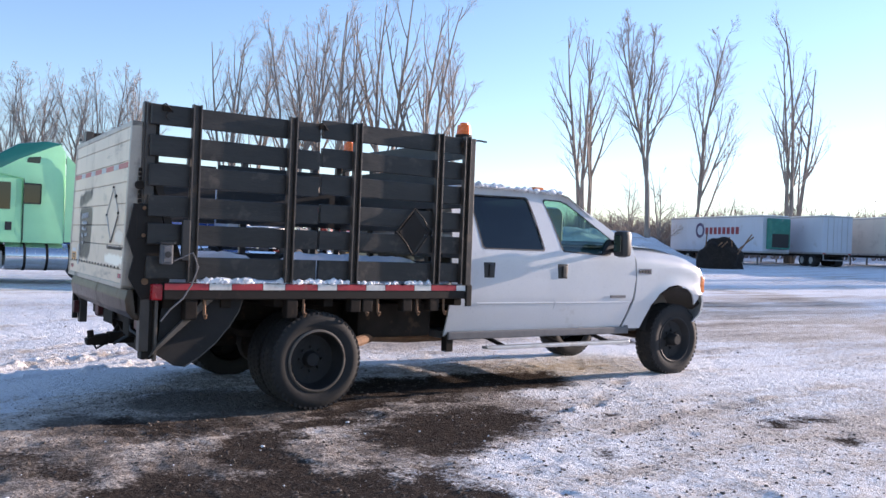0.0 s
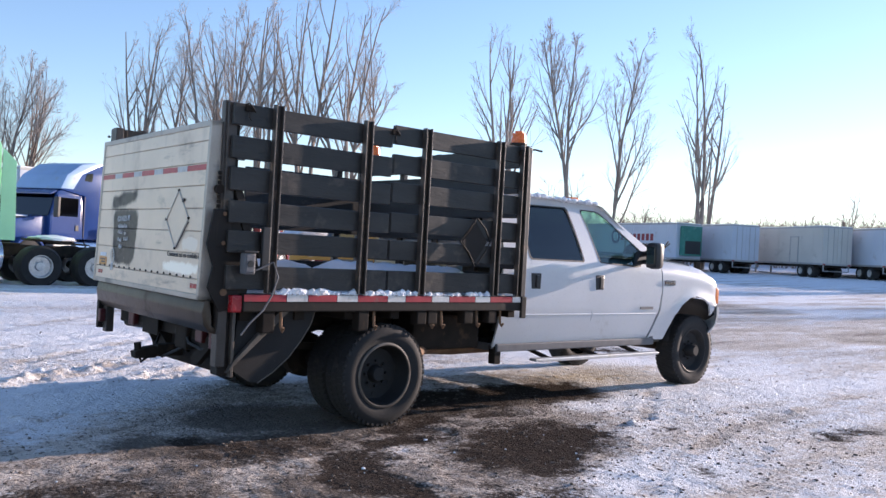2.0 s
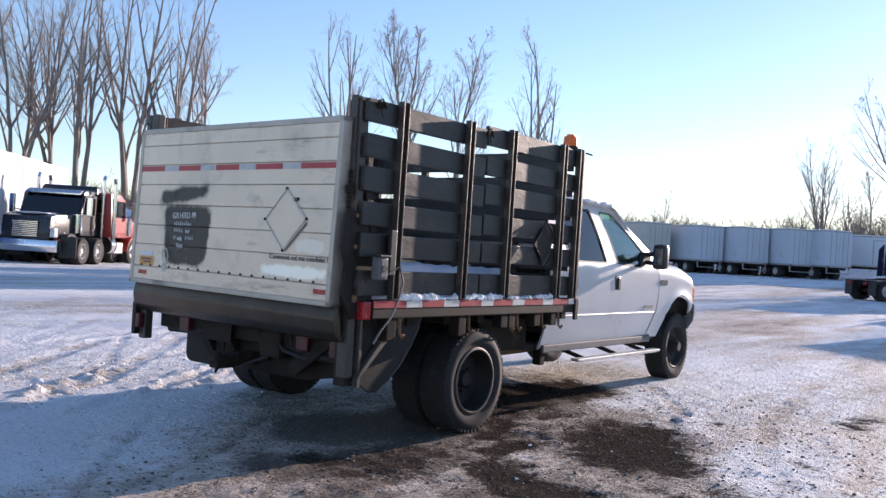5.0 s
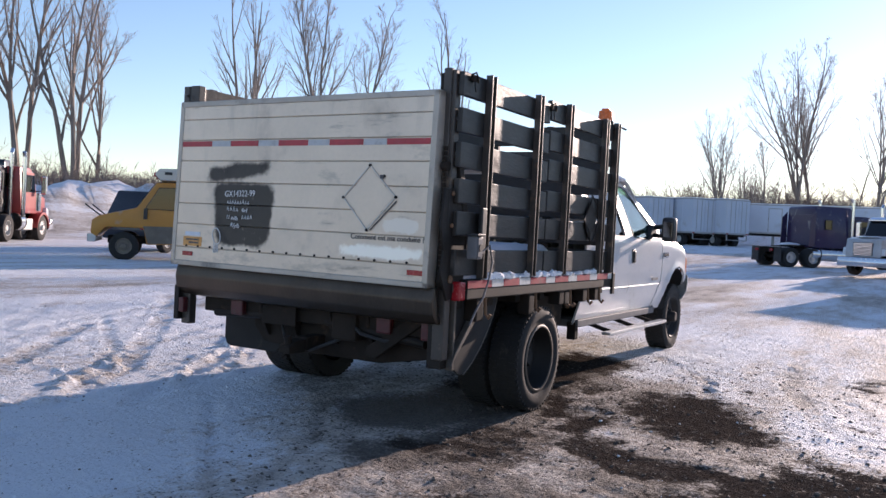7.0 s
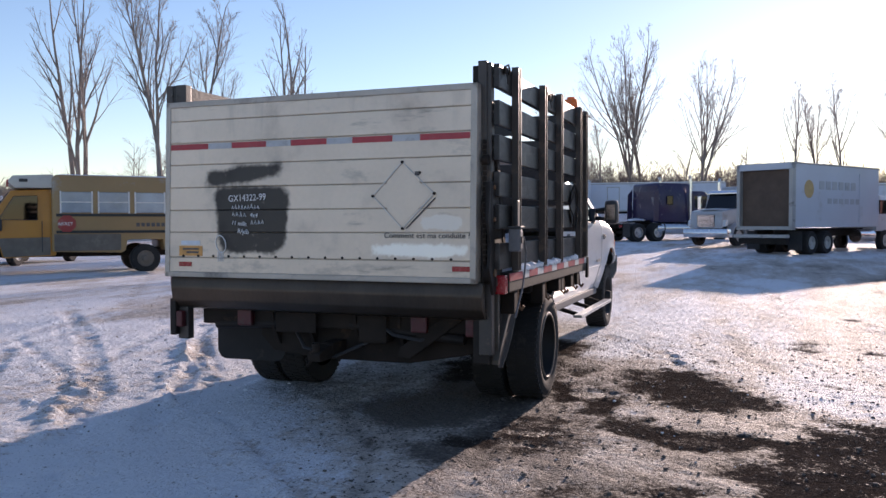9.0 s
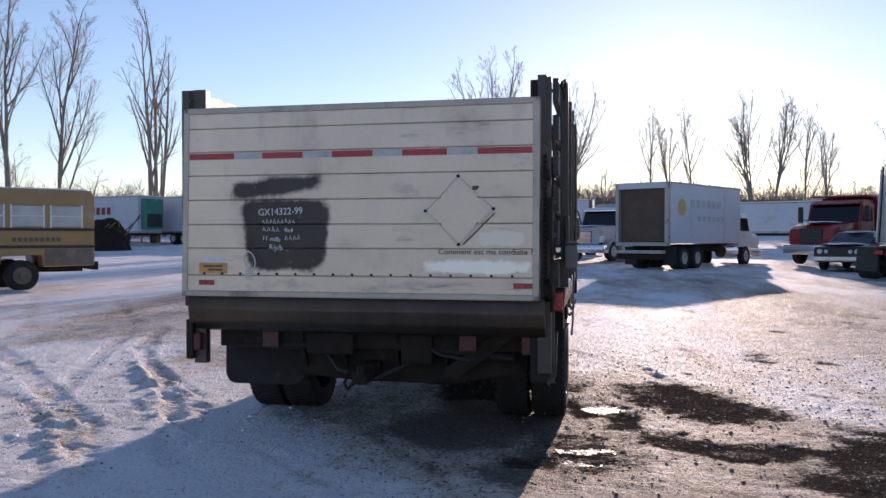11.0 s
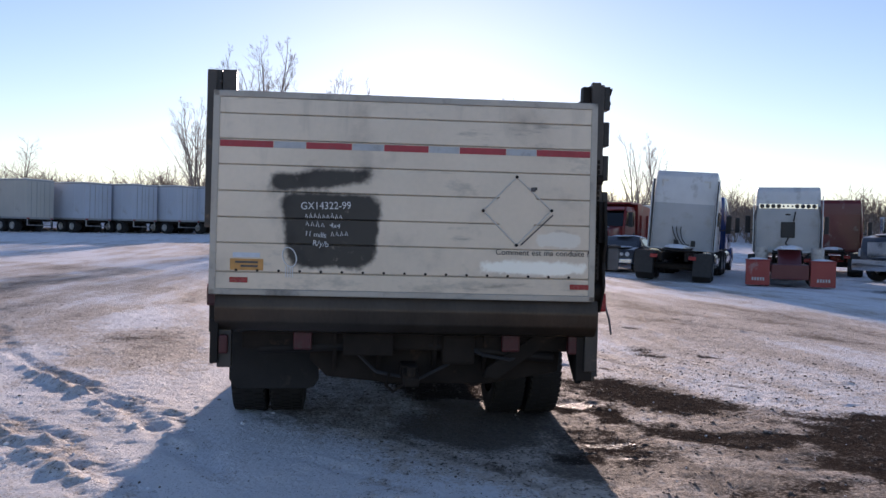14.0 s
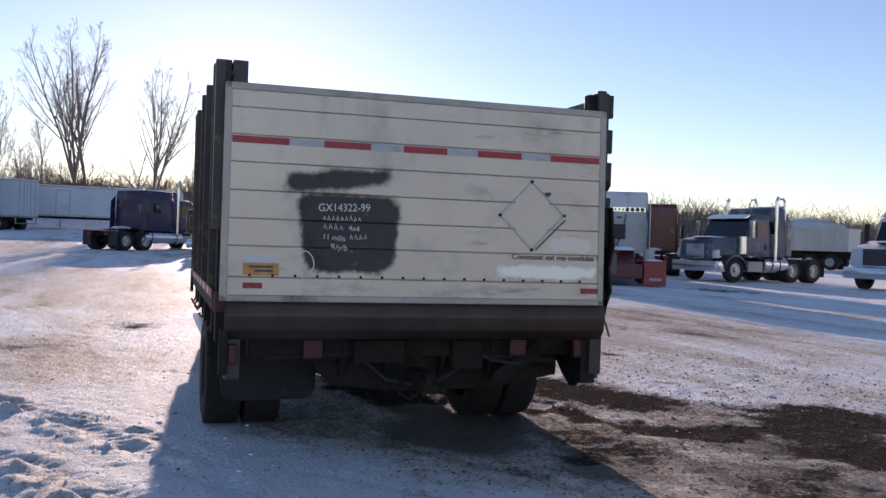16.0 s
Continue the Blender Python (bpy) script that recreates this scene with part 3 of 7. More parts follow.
    dirt = dirt + 0.5 * (fbm(X * 0.45, Y * 1.3, 0.28, 31) - 0.5) + 0.3 * (fbm(X, Y, 1.1, 32) - 0.5)
    dirt = np.where(np.hypot(X, Y) > 62, dirt * 0.35, dirt)
    sand = np.clip(1.2 - np.hypot((X - 7.2) / 1.5, (Y - 7.4) / 0.75), 0, 1)
    n, nr = len(X), len(rad)
    me = bpy.data.meshes.new("ground")
    idx = np.arange(nr * na).reshape(nr, na)
    a, b = idx[:-1], idx[1:]
    quads = np.stack([a, np.roll(a, -1, 1), np.roll(b, -1, 1), b], -1).reshape(-1, 4)
    me.vertices.add(n + 1)
    me.vertices.foreach_set("co", np.concatenate([np.stack([X, Y, Z], -1), [[2.2, 6.2, float(Z[:na].mean())]]]).ravel().astype(np.float32))
    tris = np.stack([np.full(na, n), np.roll(idx[0], -1), idx[0]], -1)
    loops = np.concatenate([quads.ravel(), tris.ravel()])
    me.loops.add(len(loops))
    me.loops.foreach_set("vertex_index", loops.astype(np.int32))
    me.polygons.add(len(quads) + na)
    me.polygons.foreach_set("loop_start", np.concatenate([np.arange(len(quads)) * 4, len(quads) * 4 + np.arange(na) * 3]).astype(np.int32))
    me.update(calc_edges=True)
    me.polygons.foreach_set("use_smooth", np.ones(len(me.polygons), dtype=bool))
    for nm, v in (("slush", dirt), ("wet", wet), ("sand", sand), ("pool", pool), ("gravel_shade", gravel_shade)):
        at = me.attributes.new(nm, 'FLOAT', 'POINT')
        at.data.foreach_set("value", np.append(v, v[0]).astype(np.float32))
    me.materials.append(ground_material())
    up = me.polygons[0].normal.z
    if up < 0:
        me.flip_normals()
    ob = new("ground", me)
    return tagged(ob, "packed snow yard with brown slush and tyre tracks", "ground", kind="structure")


def ground_material():
    m = bpy.data.materials.new("packed_snow_ground")
    m.use_nodes = True
    n, li = m.node_tree.nodes, m.node_tree.links
    b = n["Principled BSDF"]
    tc = n.new("ShaderNodeTexCoord")

    def noise_at(scale, detail=6, rough=0.6, stretch=None):
        t = n.new("ShaderNodeTexNoise")
        t.inputs["Scale"].default_value, t.inputs["Detail"].default_value, t.inputs["Roughness"].default_value = scale, detail, rough
        src = tc.outputs["Object"]
        if stretch:
            mp = n.new("ShaderNodeMapping")
            mp.inputs["Scale"].default_value = stretch
            mp.inputs["Rotation"].default_value = (0, 0, radians(-6))
            li.new(src, mp.inputs[0])
            src = mp.outputs[0]
        li.new(src, t.inputs["Vector"])
        return t.outputs[0]

    def math_node(op, a, c, clamp=False):
        q = n.new("ShaderNodeMath")
        q.operation, q.use_clamp = op, clamp
        for i, v in enumerate((a, c)):
            if isinstance(v, (int, float)):
                q.inputs[i].default_value = v
            else:
                li.new(v, q.inputs[i])
        return q.outputs[0]

    def ramp(v, lo, hi):
        q = n.new("ShaderNodeMapRange")
        q.inputs["From Min"].default_value, q.inputs["From Max"].default_value = lo, hi
        li.new(v, q.inputs[0])
        return q.outputs[0]

    def blend(f, c0, c1):
        q = n.new("ShaderNodeMix")
        q.data_type = 'RGBA'
        li.new(f, q.inputs[0])
        for i, c in ((6, c0), (7, c1)):
            if isinstance(c, tuple):
                q.inputs[i].default_value = (*c, 1)
            else:
                li.new(c, q.inputs[i])
        return q.outputs[2]

    at = n.new("ShaderNodeAttribute")
    at.attribute_name = "slush"
    aw = n.new("ShaderNodeAttribute")
    aw.attribute_name = "wet"
    streak, grain, speck = noise_at(1.3, 8, 0.65, (0.35, 1.5, 1)), noise_at(7, 8, 0.7), noise_at(38, 6, 0.7)
    v = math_node('ADD', at.outputs["Fac"], math_node('MULTIPLY', math_node('SUBTRACT', streak, 0.5), 0.9))
    v = math_node('ADD', v, math_node('MULTIPLY', math_node('SUBTRACT', grain, 0.5), 1.0))
    v = math_node('ADD', v, math_node('MULTIPLY', math_node('SUBTRACT', noise_at(0.55, 6, 0.6, (0.22, 1.6, 1)), 0.5), 1.5))
    v = math_node('ADD', v, math_node('MULTIPLY', math_node('SUBTRACT', speck, 0.5), 0.95))
    col = blend(ramp(grain, 0.35, 0.65), (0.86, 0.87, 0.89), (0.93, 0.93, 0.94))
    col = blend(ramp(v, 0.16, 0.50), col, (0.63, 0.55, 0.475))
    col = blend(ramp(v, 0.56, 0.92), col, (0.17, 0.135, 0.11))
    pebble = noise_at(62, 3, 0.5)
    col = blend(math_node('MULTIPLY', ramp(pebble, 0.60, 0.68), ramp(grain, 0.40, 0.62)), col, (0.16, 0.135, 0.115))
    asand = n.new("ShaderNodeAttribute")
    asand.attribute_name = "sand"
    col = blend(math_node('MULTIPLY', asand.outputs["Fac"], ramp(grain, 0.3, 0.6), True), col, (0.46, 0.36, 0.22))
    w = math_node('ADD', aw.outputs["Fac"], math_node('MULTIPLY', math_node('SUBTRACT', grain, 0.5), 0.9))
    w = ramp(math_node('ADD', w, math_node('MULTIPLY', math_node('SUBTRACT', speck, 0.5), 2.4)), 0.14, 0.66)
    w = math_node('MULTIPLY', w, ramp(aw.outputs["Fac"], 0.04, 0.2), True)
    soil = blend(ramp(speck, 0.35, 0.7), (0.030, 0.024, 0.020), (0.095, 0.076, 0.063))
    clod = noise_at(21, 5, 0.65)
    soil = blend(ramp(clod, 0.58, 0.72), soil, (0.15, 0.128, 0.112))
    col = blend(math_node('MULTIPLY', ramp(clod, 0.56, 0.72), ramp(v, 0.05, 0.4)), col, (0.44, 0.40, 0.36))
    clot = noise_at(30, 4, 0.6)
    grit = math_node('MULTIPLY', ramp(clot, 0.575, 0.625), ramp(v, 0.10, 0.5), True)
    col = blend(grit, col, (0.085, 0.065, 0.05))
    ag = n.new("ShaderNodeAttribute")
    ag.attribute_name = "gravel_shade"
    g = math_node('ADD', ag.outputs["Fac"], math_node('MULTIPLY', math_node('SUBTRACT', grain, 0.5), 0.8))
    g = math_node('ADD', g, math_node('MULTIPLY', math_node('SUBTRACT', speck, 0.5), 1.3))
    g = math_node('MULTIPLY', ramp(g, 0.22, 0.80), ramp(ag.outputs["Fac"], 0.02, 0.3), True)
    col = blend(math_node('MULTIPLY', g, 0.9), col, blend(ramp(clot, 0.4, 0.65), (0.085, 0.068, 0.056), (0.175, 0.145, 0.12)))
    col = blend(w, col, soil)
    li.new(col, b.inputs["Base Color"])
    ap = n.new("ShaderNodeAttribute")
    ap.attribute_name = "pool"
    puddle = ramp(math_node('ADD', ap.outputs["Fac"], math_node('ADD', math_node('MULTIPLY', math_node('SUBTRACT', clod, 0.5), 3.2), math_node('MULTIPLY', math_node('SUBTRACT', speck, 0.5), 2.0))), 0.6, 1.0)
    puddle = math_node('MULTIPLY', puddle, ramp(speck, 0.40, 0.56), True)
    r = n.new("ShaderNodeMix")
    r.inputs[2].default_value = 0.72
    li.new(w, r.inputs[0])
    li.new(math_node('SUBTRACT', 0.74, math_node('MULTIPLY', puddle, 0.42)), r.inputs[3])
    li.new(r.outputs[0], b.inputs["Roughness"])
    gloss = math_node('MULTIPLY', math_node('SUBTRACT', 1.0, w), 0.14)
    li.new(math_node('ADD', gloss, math_node('MULTIPLY', puddle, 0.28), True), b.inputs["Specular IOR Level"])
    h = math_node('ADD', math_node('ADD', math_node('MULTIPLY', grain, 0.55), math_node('MULTIPLY', clod, 0.9)), math_node('ADD', math_node('MULTIPLY', speck, 0.5), math_node('MULTIPLY', pebble, 0.25)))
    bp = n.new("ShaderNodeBump")
    bp.inputs["Distance"].default_value = 0.036
    li.new(math_node('SUBTRACT', 1.0, math_node('MULTIPLY', puddle, 0.55)), bp.inputs["Strength"])
    li.new(h, bp.inputs["Height"])
    li.new(bp.outputs[0], b.inputs["Normal"])
    return m


ground = build_ground()

# ---- stake-bed truck ----
def wheel(parent, x, y, r=0.40, w=0.22, rim_r=0.255, out=-1, dish=0.09, rim="black_rim", hub_out=0.0, lugs=8, tread=52, label="", name="wheel", hub="black_rim"):
    """A tyre on a steel rim. out: the side of the outer face, -1 or 1 along y. dish: how deep the disc lies."""
    f = out * w / 2
    bm = bmesh.new()
    prof = [(0.0, f - out * (dish - 0.05) + out * hub_out), (0.05, f - out * (dish - 0.05) + out * hub_out), (0.062, f - out * (dish - 0.03) + out * hub_out), (0.07, f - out * dish), (0.125, f - out * (dish + 0.004))]
    lathe(bm, prof, 20)
    o = part(name, bm, hub, parent, label, smooth=True)
    o.location = (x, y, r)
    for i in range(lugs):
        a = 2 * math.pi * i / lugs
        c = (0.095 * math.cos(a), 0.095 * math.sin(a))
        part("lug_nut", C((c[0], f - out * dish, c[1]), (c[0], f - out * (dish - 0.022), c[1]), 0.011, seg=6), hub, o)
    bm = bmesh.new()
    s = r / 0.40
    t = [(rim_r, -f * 0.98), (rim_r + 0.03 * s, -f * 1.04), (r - 0.07 * s, -f * 1.12), (r - 0.022 * s, -f * 1.02), (r, -f * 0.86), (r + 0.003, 0), (r, f * 0.86),
         (r - 0.022 * s, f * 1.02), (r - 0.07 * s, f * 1.12), (rim_r + 0.03 * s, f * 1.04), (rim_r, f * 0.98)]
    lathe(bm, t, 56)
    if tread:
        for i in range(tread):
            a = 2 * math.pi * i / tread
            mm = pose(0, 0, 0, 0, -math.degrees(a), 0)
            for k in (-0.33, 0.0, 0.33):
                box(bm, r - 0.004, r + 0.006, w * (k - 0.13), w * (k + 0.13), -0.013, 0.013, m=mm @ pose(0, 0, 0.012 * (1 if k else -1), 0, 0, 0))
            for sd in (-1, 1):
                box(bm, r - 0.035, r + 0.001, sd * w * 0.45 - 0.012, sd * w * 0.45 + 0.012, -0.012, 0.012, m=mm)
    part("tyre", bm, "rubber", o, smooth=True)
    bm = bmesh.new()
    lathe(bm, [(rim_r + 0.006, f * 1.02), (rim_r - 0.005, f * 1.05), (rim_r - 0.018, f * 0.97), (rim_r - 0.03, f - out * dish * 0.6), (rim_r - 0.05, f - out * dish), (0.12, f - out * dish)], 48)
    lathe(bm, [(rim_r - 0.02, -f * 0.95), (rim_r - 0.03, f - out * dish)], 40)
    for i in range(6):
        a = 2 * math.pi * (i + 0.5) / 6
        c = ((rim_r - 0.085) * math.cos(a), (rim_r - 0.085) * math.sin(a))
        cyl(bm, (c[0], f - out * (dish + 0.012), c[1]), (c[0], f - out * (dish - 0.003), c[1]), 0.024, seg=10)
    part("rim", bm, rim, o, smooth=True)
    if dish > 0.1:
        bm = bmesh.new()
        lathe(bm, [(rim_r + 0.004, f * 1.03), (rim_r - 0.004, f * 1.075), (rim_r - 0.014, f * 1.07), (rim_r - 0.018, f * 1.0)], 48)
        part("rim_lip", bm, "brace_steel", o, "worn bare rim lip", smooth=True)
    return o


truck = thing("stake_truck", "white crew-cab stake truck with black racks and aluminium tail lift", "truck", pose(3.4, 7.43, 0))
CH = 0.96  # half width of the cab


def cab_y(x, z):
    """Half width of the cab's side at a place."""
    y = CH - (0.02 if z > 0.98 else 0.05) * ((z - 0.98) / 0.45) ** 2
    if z < 0.80:
        y -= 0.012 * min(1, (0.80 - z) / 0.012) + 0.12 * max(0, 0.75 - z)
    if z > 1.27:
        y -= 0.24 * (z - 1.27) + 0.05 * max(0, z - 1.6)
    if x > 3.75:
        top = 1.39 - 0.10 * max(0, (x - 4.0)) - 0.12 * max(0, x - 4.5)
        y -= 0.12 * max(0, (z - top + 0.16) / 0.16) ** 2
        a = abs(math.hypot(x - 4.46, z - 0.42) - 0.53)
        y += 0.025 * max(0, 1 - a / 0.12)
    if x > 4.72:
        y -= 0.55 * (x - 4.72) ** 1.6
    return y


def side(sg):
    return lambda x, z: sg * cab_y(x, z)


RWIN = [(1.70, 1.775), (1.725, 1.80), (2.38, 1.812), (2.41, 1.79), (2.50, 1.335), (2.485, 1.315), (1.785, 1.315), (1.76, 1.335)]
FWIN = [(2.62, 1.785), (2.645, 1.808), (2.86, 1.805), (2.94, 1.78), (3.43, 1.46), (3.46, 1.41), (3.38, 1.30), (3.32, 1.29), (2.765, 1.315), (2.745, 1.335)]
RDOOR = [(1.585, 1.74), (1.66, 1.845), (2.455, 1.855), (2.505, 1.80), (2.61, 1.32), (2.635, 1.0), (2.645, 0.52), (1.68, 0.515), (1.635, 0.58), (1.66, 1.29)]
FDOOR = [(2.472, 1.856), (2.86, 1.856), (2.98, 1.80), (3.52, 1.46), (3.70, 1.335), (3.755, 1.05), (3.72, 0.85), (3.60, 0.525), (2.658, 0.52), (2.648, 1.0), (2.623, 1.32), (2.518, 1.80)]
SHELL = [(1.40, 0.50), (1.40, 1.30), (1.455, 1.80), (1.50, 1.86), (1.58, 1.885), (2.86, 1.885), (2.99, 1.835), (3.55, 1.50), (3.74, 1.40), (3.77, 1.05), (3.735, 0.84), (3.625, 0.50)]
FENDER = [(3.765, 1.39), (4.05, 1.385), (4.35, 1.34), (4.60, 1.275), (4.80, 1.18), (4.90, 1.08), (4.925, 0.98), (4.925, 0.90), (4.78, 0.87), (4.735, 0.77), (4.66, 0.89),
          (4.55, 0.96), (4.42, 0.99), (4.28, 0.97), (4.13, 0.89), (4.02, 0.77), (3.95, 0.62), (3.92, 0.52), (3.665, 0.52), (3.765, 0.83), (3.79, 1.05)]


def crew_cab():
    for sg in (-1, 1):
        d = side(sg)
        part("cab_side", patch(SHELL, [RDOOR, FDOOR], d, step=0.045), "white_paint", truck, smooth=True)
        rd = part("rear_door", patch(RDOOR, [RWIN], d, step=0.045), "white_paint", truck, smooth=True)
        fd = part("front_door", patch(FDOOR, [FWIN], d, step=0.045), "white_paint", truck, smooth=True)
        part("fender", patch(FENDER, [], d, step=0.045), "white_paint", truck, smooth=True)
        part("window_pane", patch(RWIN, [], lambda x, z: d(x, z) - sg * 0.012, thick=0.004), G_DARK, rd, "dark tinted glass", smooth=True)
        part("window_pane", patch(FWIN, [], lambda x, z: d(x, z) - sg * 0.012, thick=0.004), G_GREEN, fd, "pale green glass", smooth=True)
        for door, win in ((rd, RWIN), (fd, FWIN)):
            cx, cz = sum(p[0] for p in win) / len(win), sum(p[1] for p in win) / len(win)
            grow = [(cx + (x - cx) * 1.0 + 0.012 * (1 if x > cx else -1), cz + (z - cz) * 1.0 + 0.012 * (1 if z > cz else -1)) for x, z in win]
            part("window_seal", patch(grow, [win], lambda x, z: d(x, z) + sg * 0.003, thick=0.012), "rubber_clean", door)
        for door, hx in ((rd, 1.825), (fd, 2.735)):
            h = part("door_handle", B(hx - 0.07, hx + 0.07, sg * (CH - 0.012) - 0.012, sg * (CH - 0.012) + 0.012, 1.03, 1.185, bev=0.012), "plastic_black", door, "black plastic recessed door handle")
            part("handle_grip", B(hx - 0.01, hx + 0.045, sg * CH - 0.014, sg * CH + 0.014, 1.05, 1.165, bev=0.01), "plastic_black", h)
        for body_, x0, x1 in ((rd, 1.70, 2.63), (fd, 2.665, 3.70)):
            part("body_crease", pipe(bmesh.new(), [(x, sg * (cab_y(x, 0.80) - 0.008), 0.803) for x in np.linspace(x0, x1, 8)], 0.010, 8), "white_paint", body_, smooth=True)
        part("rocker_panel", P([(1.40, 0.492), (3.90, 0.492), (3.92, 0.525), (1.40, 0.525)], 'y', sg * 0.81, sg * 0.865, bev=0.01), "rocker_dirt_shade", truck, "dirty sill darkened for the shadow under the cab")
        bar = lambda x, w, z, t: B(x, x + w, sg * (CH + 0.004) - 0.003, sg * (CH + 0.004) + 0.003, z, z + t)
        bd = part("badge", bar(3.80, 0.20, 1.10, 0.055), "chrome", truck, "small chrome badge")
        for k in range(4):
            part("badge_mark", B(3.815 + k * 0.045, 3.845 + k * 0.045, sg * (CH + 0.009) - 0.003, sg * (CH + 0.009) + 0.003, 1.112, 1.143), "plastic_black", bd)
        part("badge", bar(3.40, 0.22, 0.848, 0.028), "plastic_grey", fd, "grey door badge")
        # towing mirror on two arms
        mi = part("mirror", B(3.30, 3.44, sg * 1.13 - 0.075, sg * 1.13 + 0.075, 1.27, 1.54, bev=0.05), "plastic_black", truck, "black towing mirror", smooth=True)
        part("mirror_glass", B(3.294, 3.301, sg * 1.13 - 0.048, sg * 1.13 + 0.048, 1.32, 1.49, bev=0.003), "dark_mirror", mi, "dark mirror glass")
        part("mirror_arm", pipe(bmesh.new(), [(3.47, sg * 0.92, 1.42), (3.40, sg * 1.08, 1.44)], 0.028), "plastic_black", mi)
        part("mirror_arm", pipe(bmesh.new(), [(3.45, sg * 0.93, 1.34), (3.40, sg * 1.08, 1.33)], 0.024), "plastic_black", mi)
        part("mirror_foot", P([(3.28, 1.29), (3.58, 1.33), (3.50, 1.44), (3.40, 1.45)], 'y', sg * 0.87, sg * 0.945, bev=0.012), "plastic_black", mi)
        # running board
        st = part("running_board", P([(1.72, 0.40), (1.80, 0.392), (3.48, 0.392), (3.56, 0.40), (3.56, 0.425), (1.72, 0.425)], 'y', sg * 1.02, sg * 1.105, bev=0.008), "step_alu", truck, "worn aluminium running board")
        for bx in (2.0, 2.7, 3.35):
            part("step_bracket", pipe(bmesh.new(), [(bx, sg * 1.02, 0.40), (bx - 0.06, sg * 0.80, 0.47), (bx - 0.10, sg * 0.6, 0.5)], 0.02), "under_steel", st)
        part("headlight", P([(4.80, 0.97), (4.945, 0.95), (4.93, 1.08), (4.86, 1.12), (4.80, 1.06)], 'y', sg * 0.62, sg * 0.915, bev=0.02), "clear_lens", truck, "clear headlight", smooth=True)
        part("marker_lamp", P([(4.80, 0.92), (4.90, 0.90), (4.905, 1.07), (4.83, 1.10)], 'y', sg * 0.885, sg * 0.945, bev=0.015), "amber_lens", truck, "orange corner lamp", smooth=True)
        bm = bmesh.new()
        arc = [(4.46 + 0.505 * math.cos(a), 0.42 + 0.545 * math.sin(a)) for a in np.linspace(0.55, math.pi - 0.15, 20)]
        sheet(bm, [[(x, sg * 0.94, z) for x, z in arc], [(x, sg * 0.45, z) for x, z in arc]])
        part("wheel_arch_liner", bm, "plastic_black", truck, smooth=True)

    def top(stations, s0=-1, s1=1, n=16):
        rows = []
        for x, z, w, crown, bow in stations:
            rows.append([(x - bow * s * s, w * s, z + crown * (1 - s * s)) for s in np.linspace(s0, s1, n + 1)])
        return sheet(bmesh.new(), rows)
    roof = top([(1.405, 1.30, 0.955, 0, 0), (1.45, 1.78, 0.83, 0, 0.0), (1.50, 1.862, 0.812, 0.01, 0), (1.60, 1.888, 0.80, 0.025, 0), (2.2, 1.892, 0.80, 0.035, 0), (2.78, 1.888, 0.80, 0.035, 0.0), (2.93, 1.862, 0.80, 0.03, 0.02), (3.0, 1.835, 0.80, 0.025, 0.04)])
    part("roof", roof, "white_paint", truck, smooth=True)
    ws = top([(3.0, 1.832, 0.79, 0.025, 0.04), (3.3, 1.655, 0.81, 0.03, 0.07), (3.60, 1.475, 0.835, 0.03, 0.10), (3.80, 1.36, 0.84, 0.02, 0.12)], -0.95, 0.95)
    part("windscreen", ws, G_GREEN, truck, "pale green windscreen", smooth=True)
    for sg in (-1, 1):
        part("windscreen_pillar", top([(3.0, 1.836, 0.80, 0.02, 0.04), (3.55, 1.503, 0.845, 0.02, 0.09), (3.72, 1.405, 0.87, 0.02, 0.1)], min(sg, sg * 0.93), max(sg, sg * 0.93), 2), "white_paint", truck, smooth=True)
    part("cowl", top([(3.62, 1.39, 0.86, 0.0, 0.0), (3.74, 1.385, 0.87, 0.03, 0.0), (3.83, 1.39, 0.87, 0.04, 0.0)]), "plastic_black", truck, smooth=True)
    hood = top([(3.78, 1.385, 0.885, 0.045, 0.02), (4.05, 1.375, 0.875, 0.05, 0.0), (4.35, 1.335, 0.865, 0.055, 0.0), (4.60, 1.27, 0.855, 0.055, 0.02), (4.80, 1.185, 0.835, 0.05, 0.05), (4.92, 1.09, 0.81, 0.03, 0.09), (4.95, 1.03, 0.79, 0.01, 0.10)])
    part("bonnet", hood, "white_paint", truck, smooth=True)
    gr = part("grille", P([(-0.62, 0.86), (0.62, 0.86), (0.62, 1.08), (-0.62, 1.08)], 'x', 4.82, 4.93, bev=0.02), "plastic_black", truck)
    for k in range(3):
        part("grille_bar", B(4.93, 4.95, -0.60, 0.60, 0.885 + 0.065 * k, 0.91 + 0.065 * k, bev=0.006), "chrome", gr)
    bp = bmesh.new()
    rows = []
    for s in np.linspace(-1, 1, 17):
        xx = 5.03 - 0.20 * abs(s) ** 3.5
        rows.append([(xx - 0.10, 0.985 * s, 0.885), (xx, 0.985 * s, 0.875), (xx + 0.015, 0.985 * s, 0.80), (xx - 0.02, 0.985 * s, 0.68), (xx - 0.10, 0.95 * s, 0.58)])
    sheet(bp, rows)
    ret = bmesh.ops.extrude_face_region(bp, geom=list(bp.faces))
    bmesh.ops.translate(bp, vec=(-0.03, 0, 0), verts=[v for v in ret["geom"] if isinstance(v, bmesh.types.BMVert)])
    part("front_bumper", bp, "bumper_grey", truck, "grey steel bumper with wrap-round ends", smooth=True)
    # cabin inside
    part("cab_floor", B(1.43, 3.75, -0.90, 0.90, 0.47, 0.54, bev=0.01), "plastic_grey", truck)
    part("firewall", B(3.70, 3.76, -0.88, 0.88, 0.5, 1.36), "plastic_grey", truck)
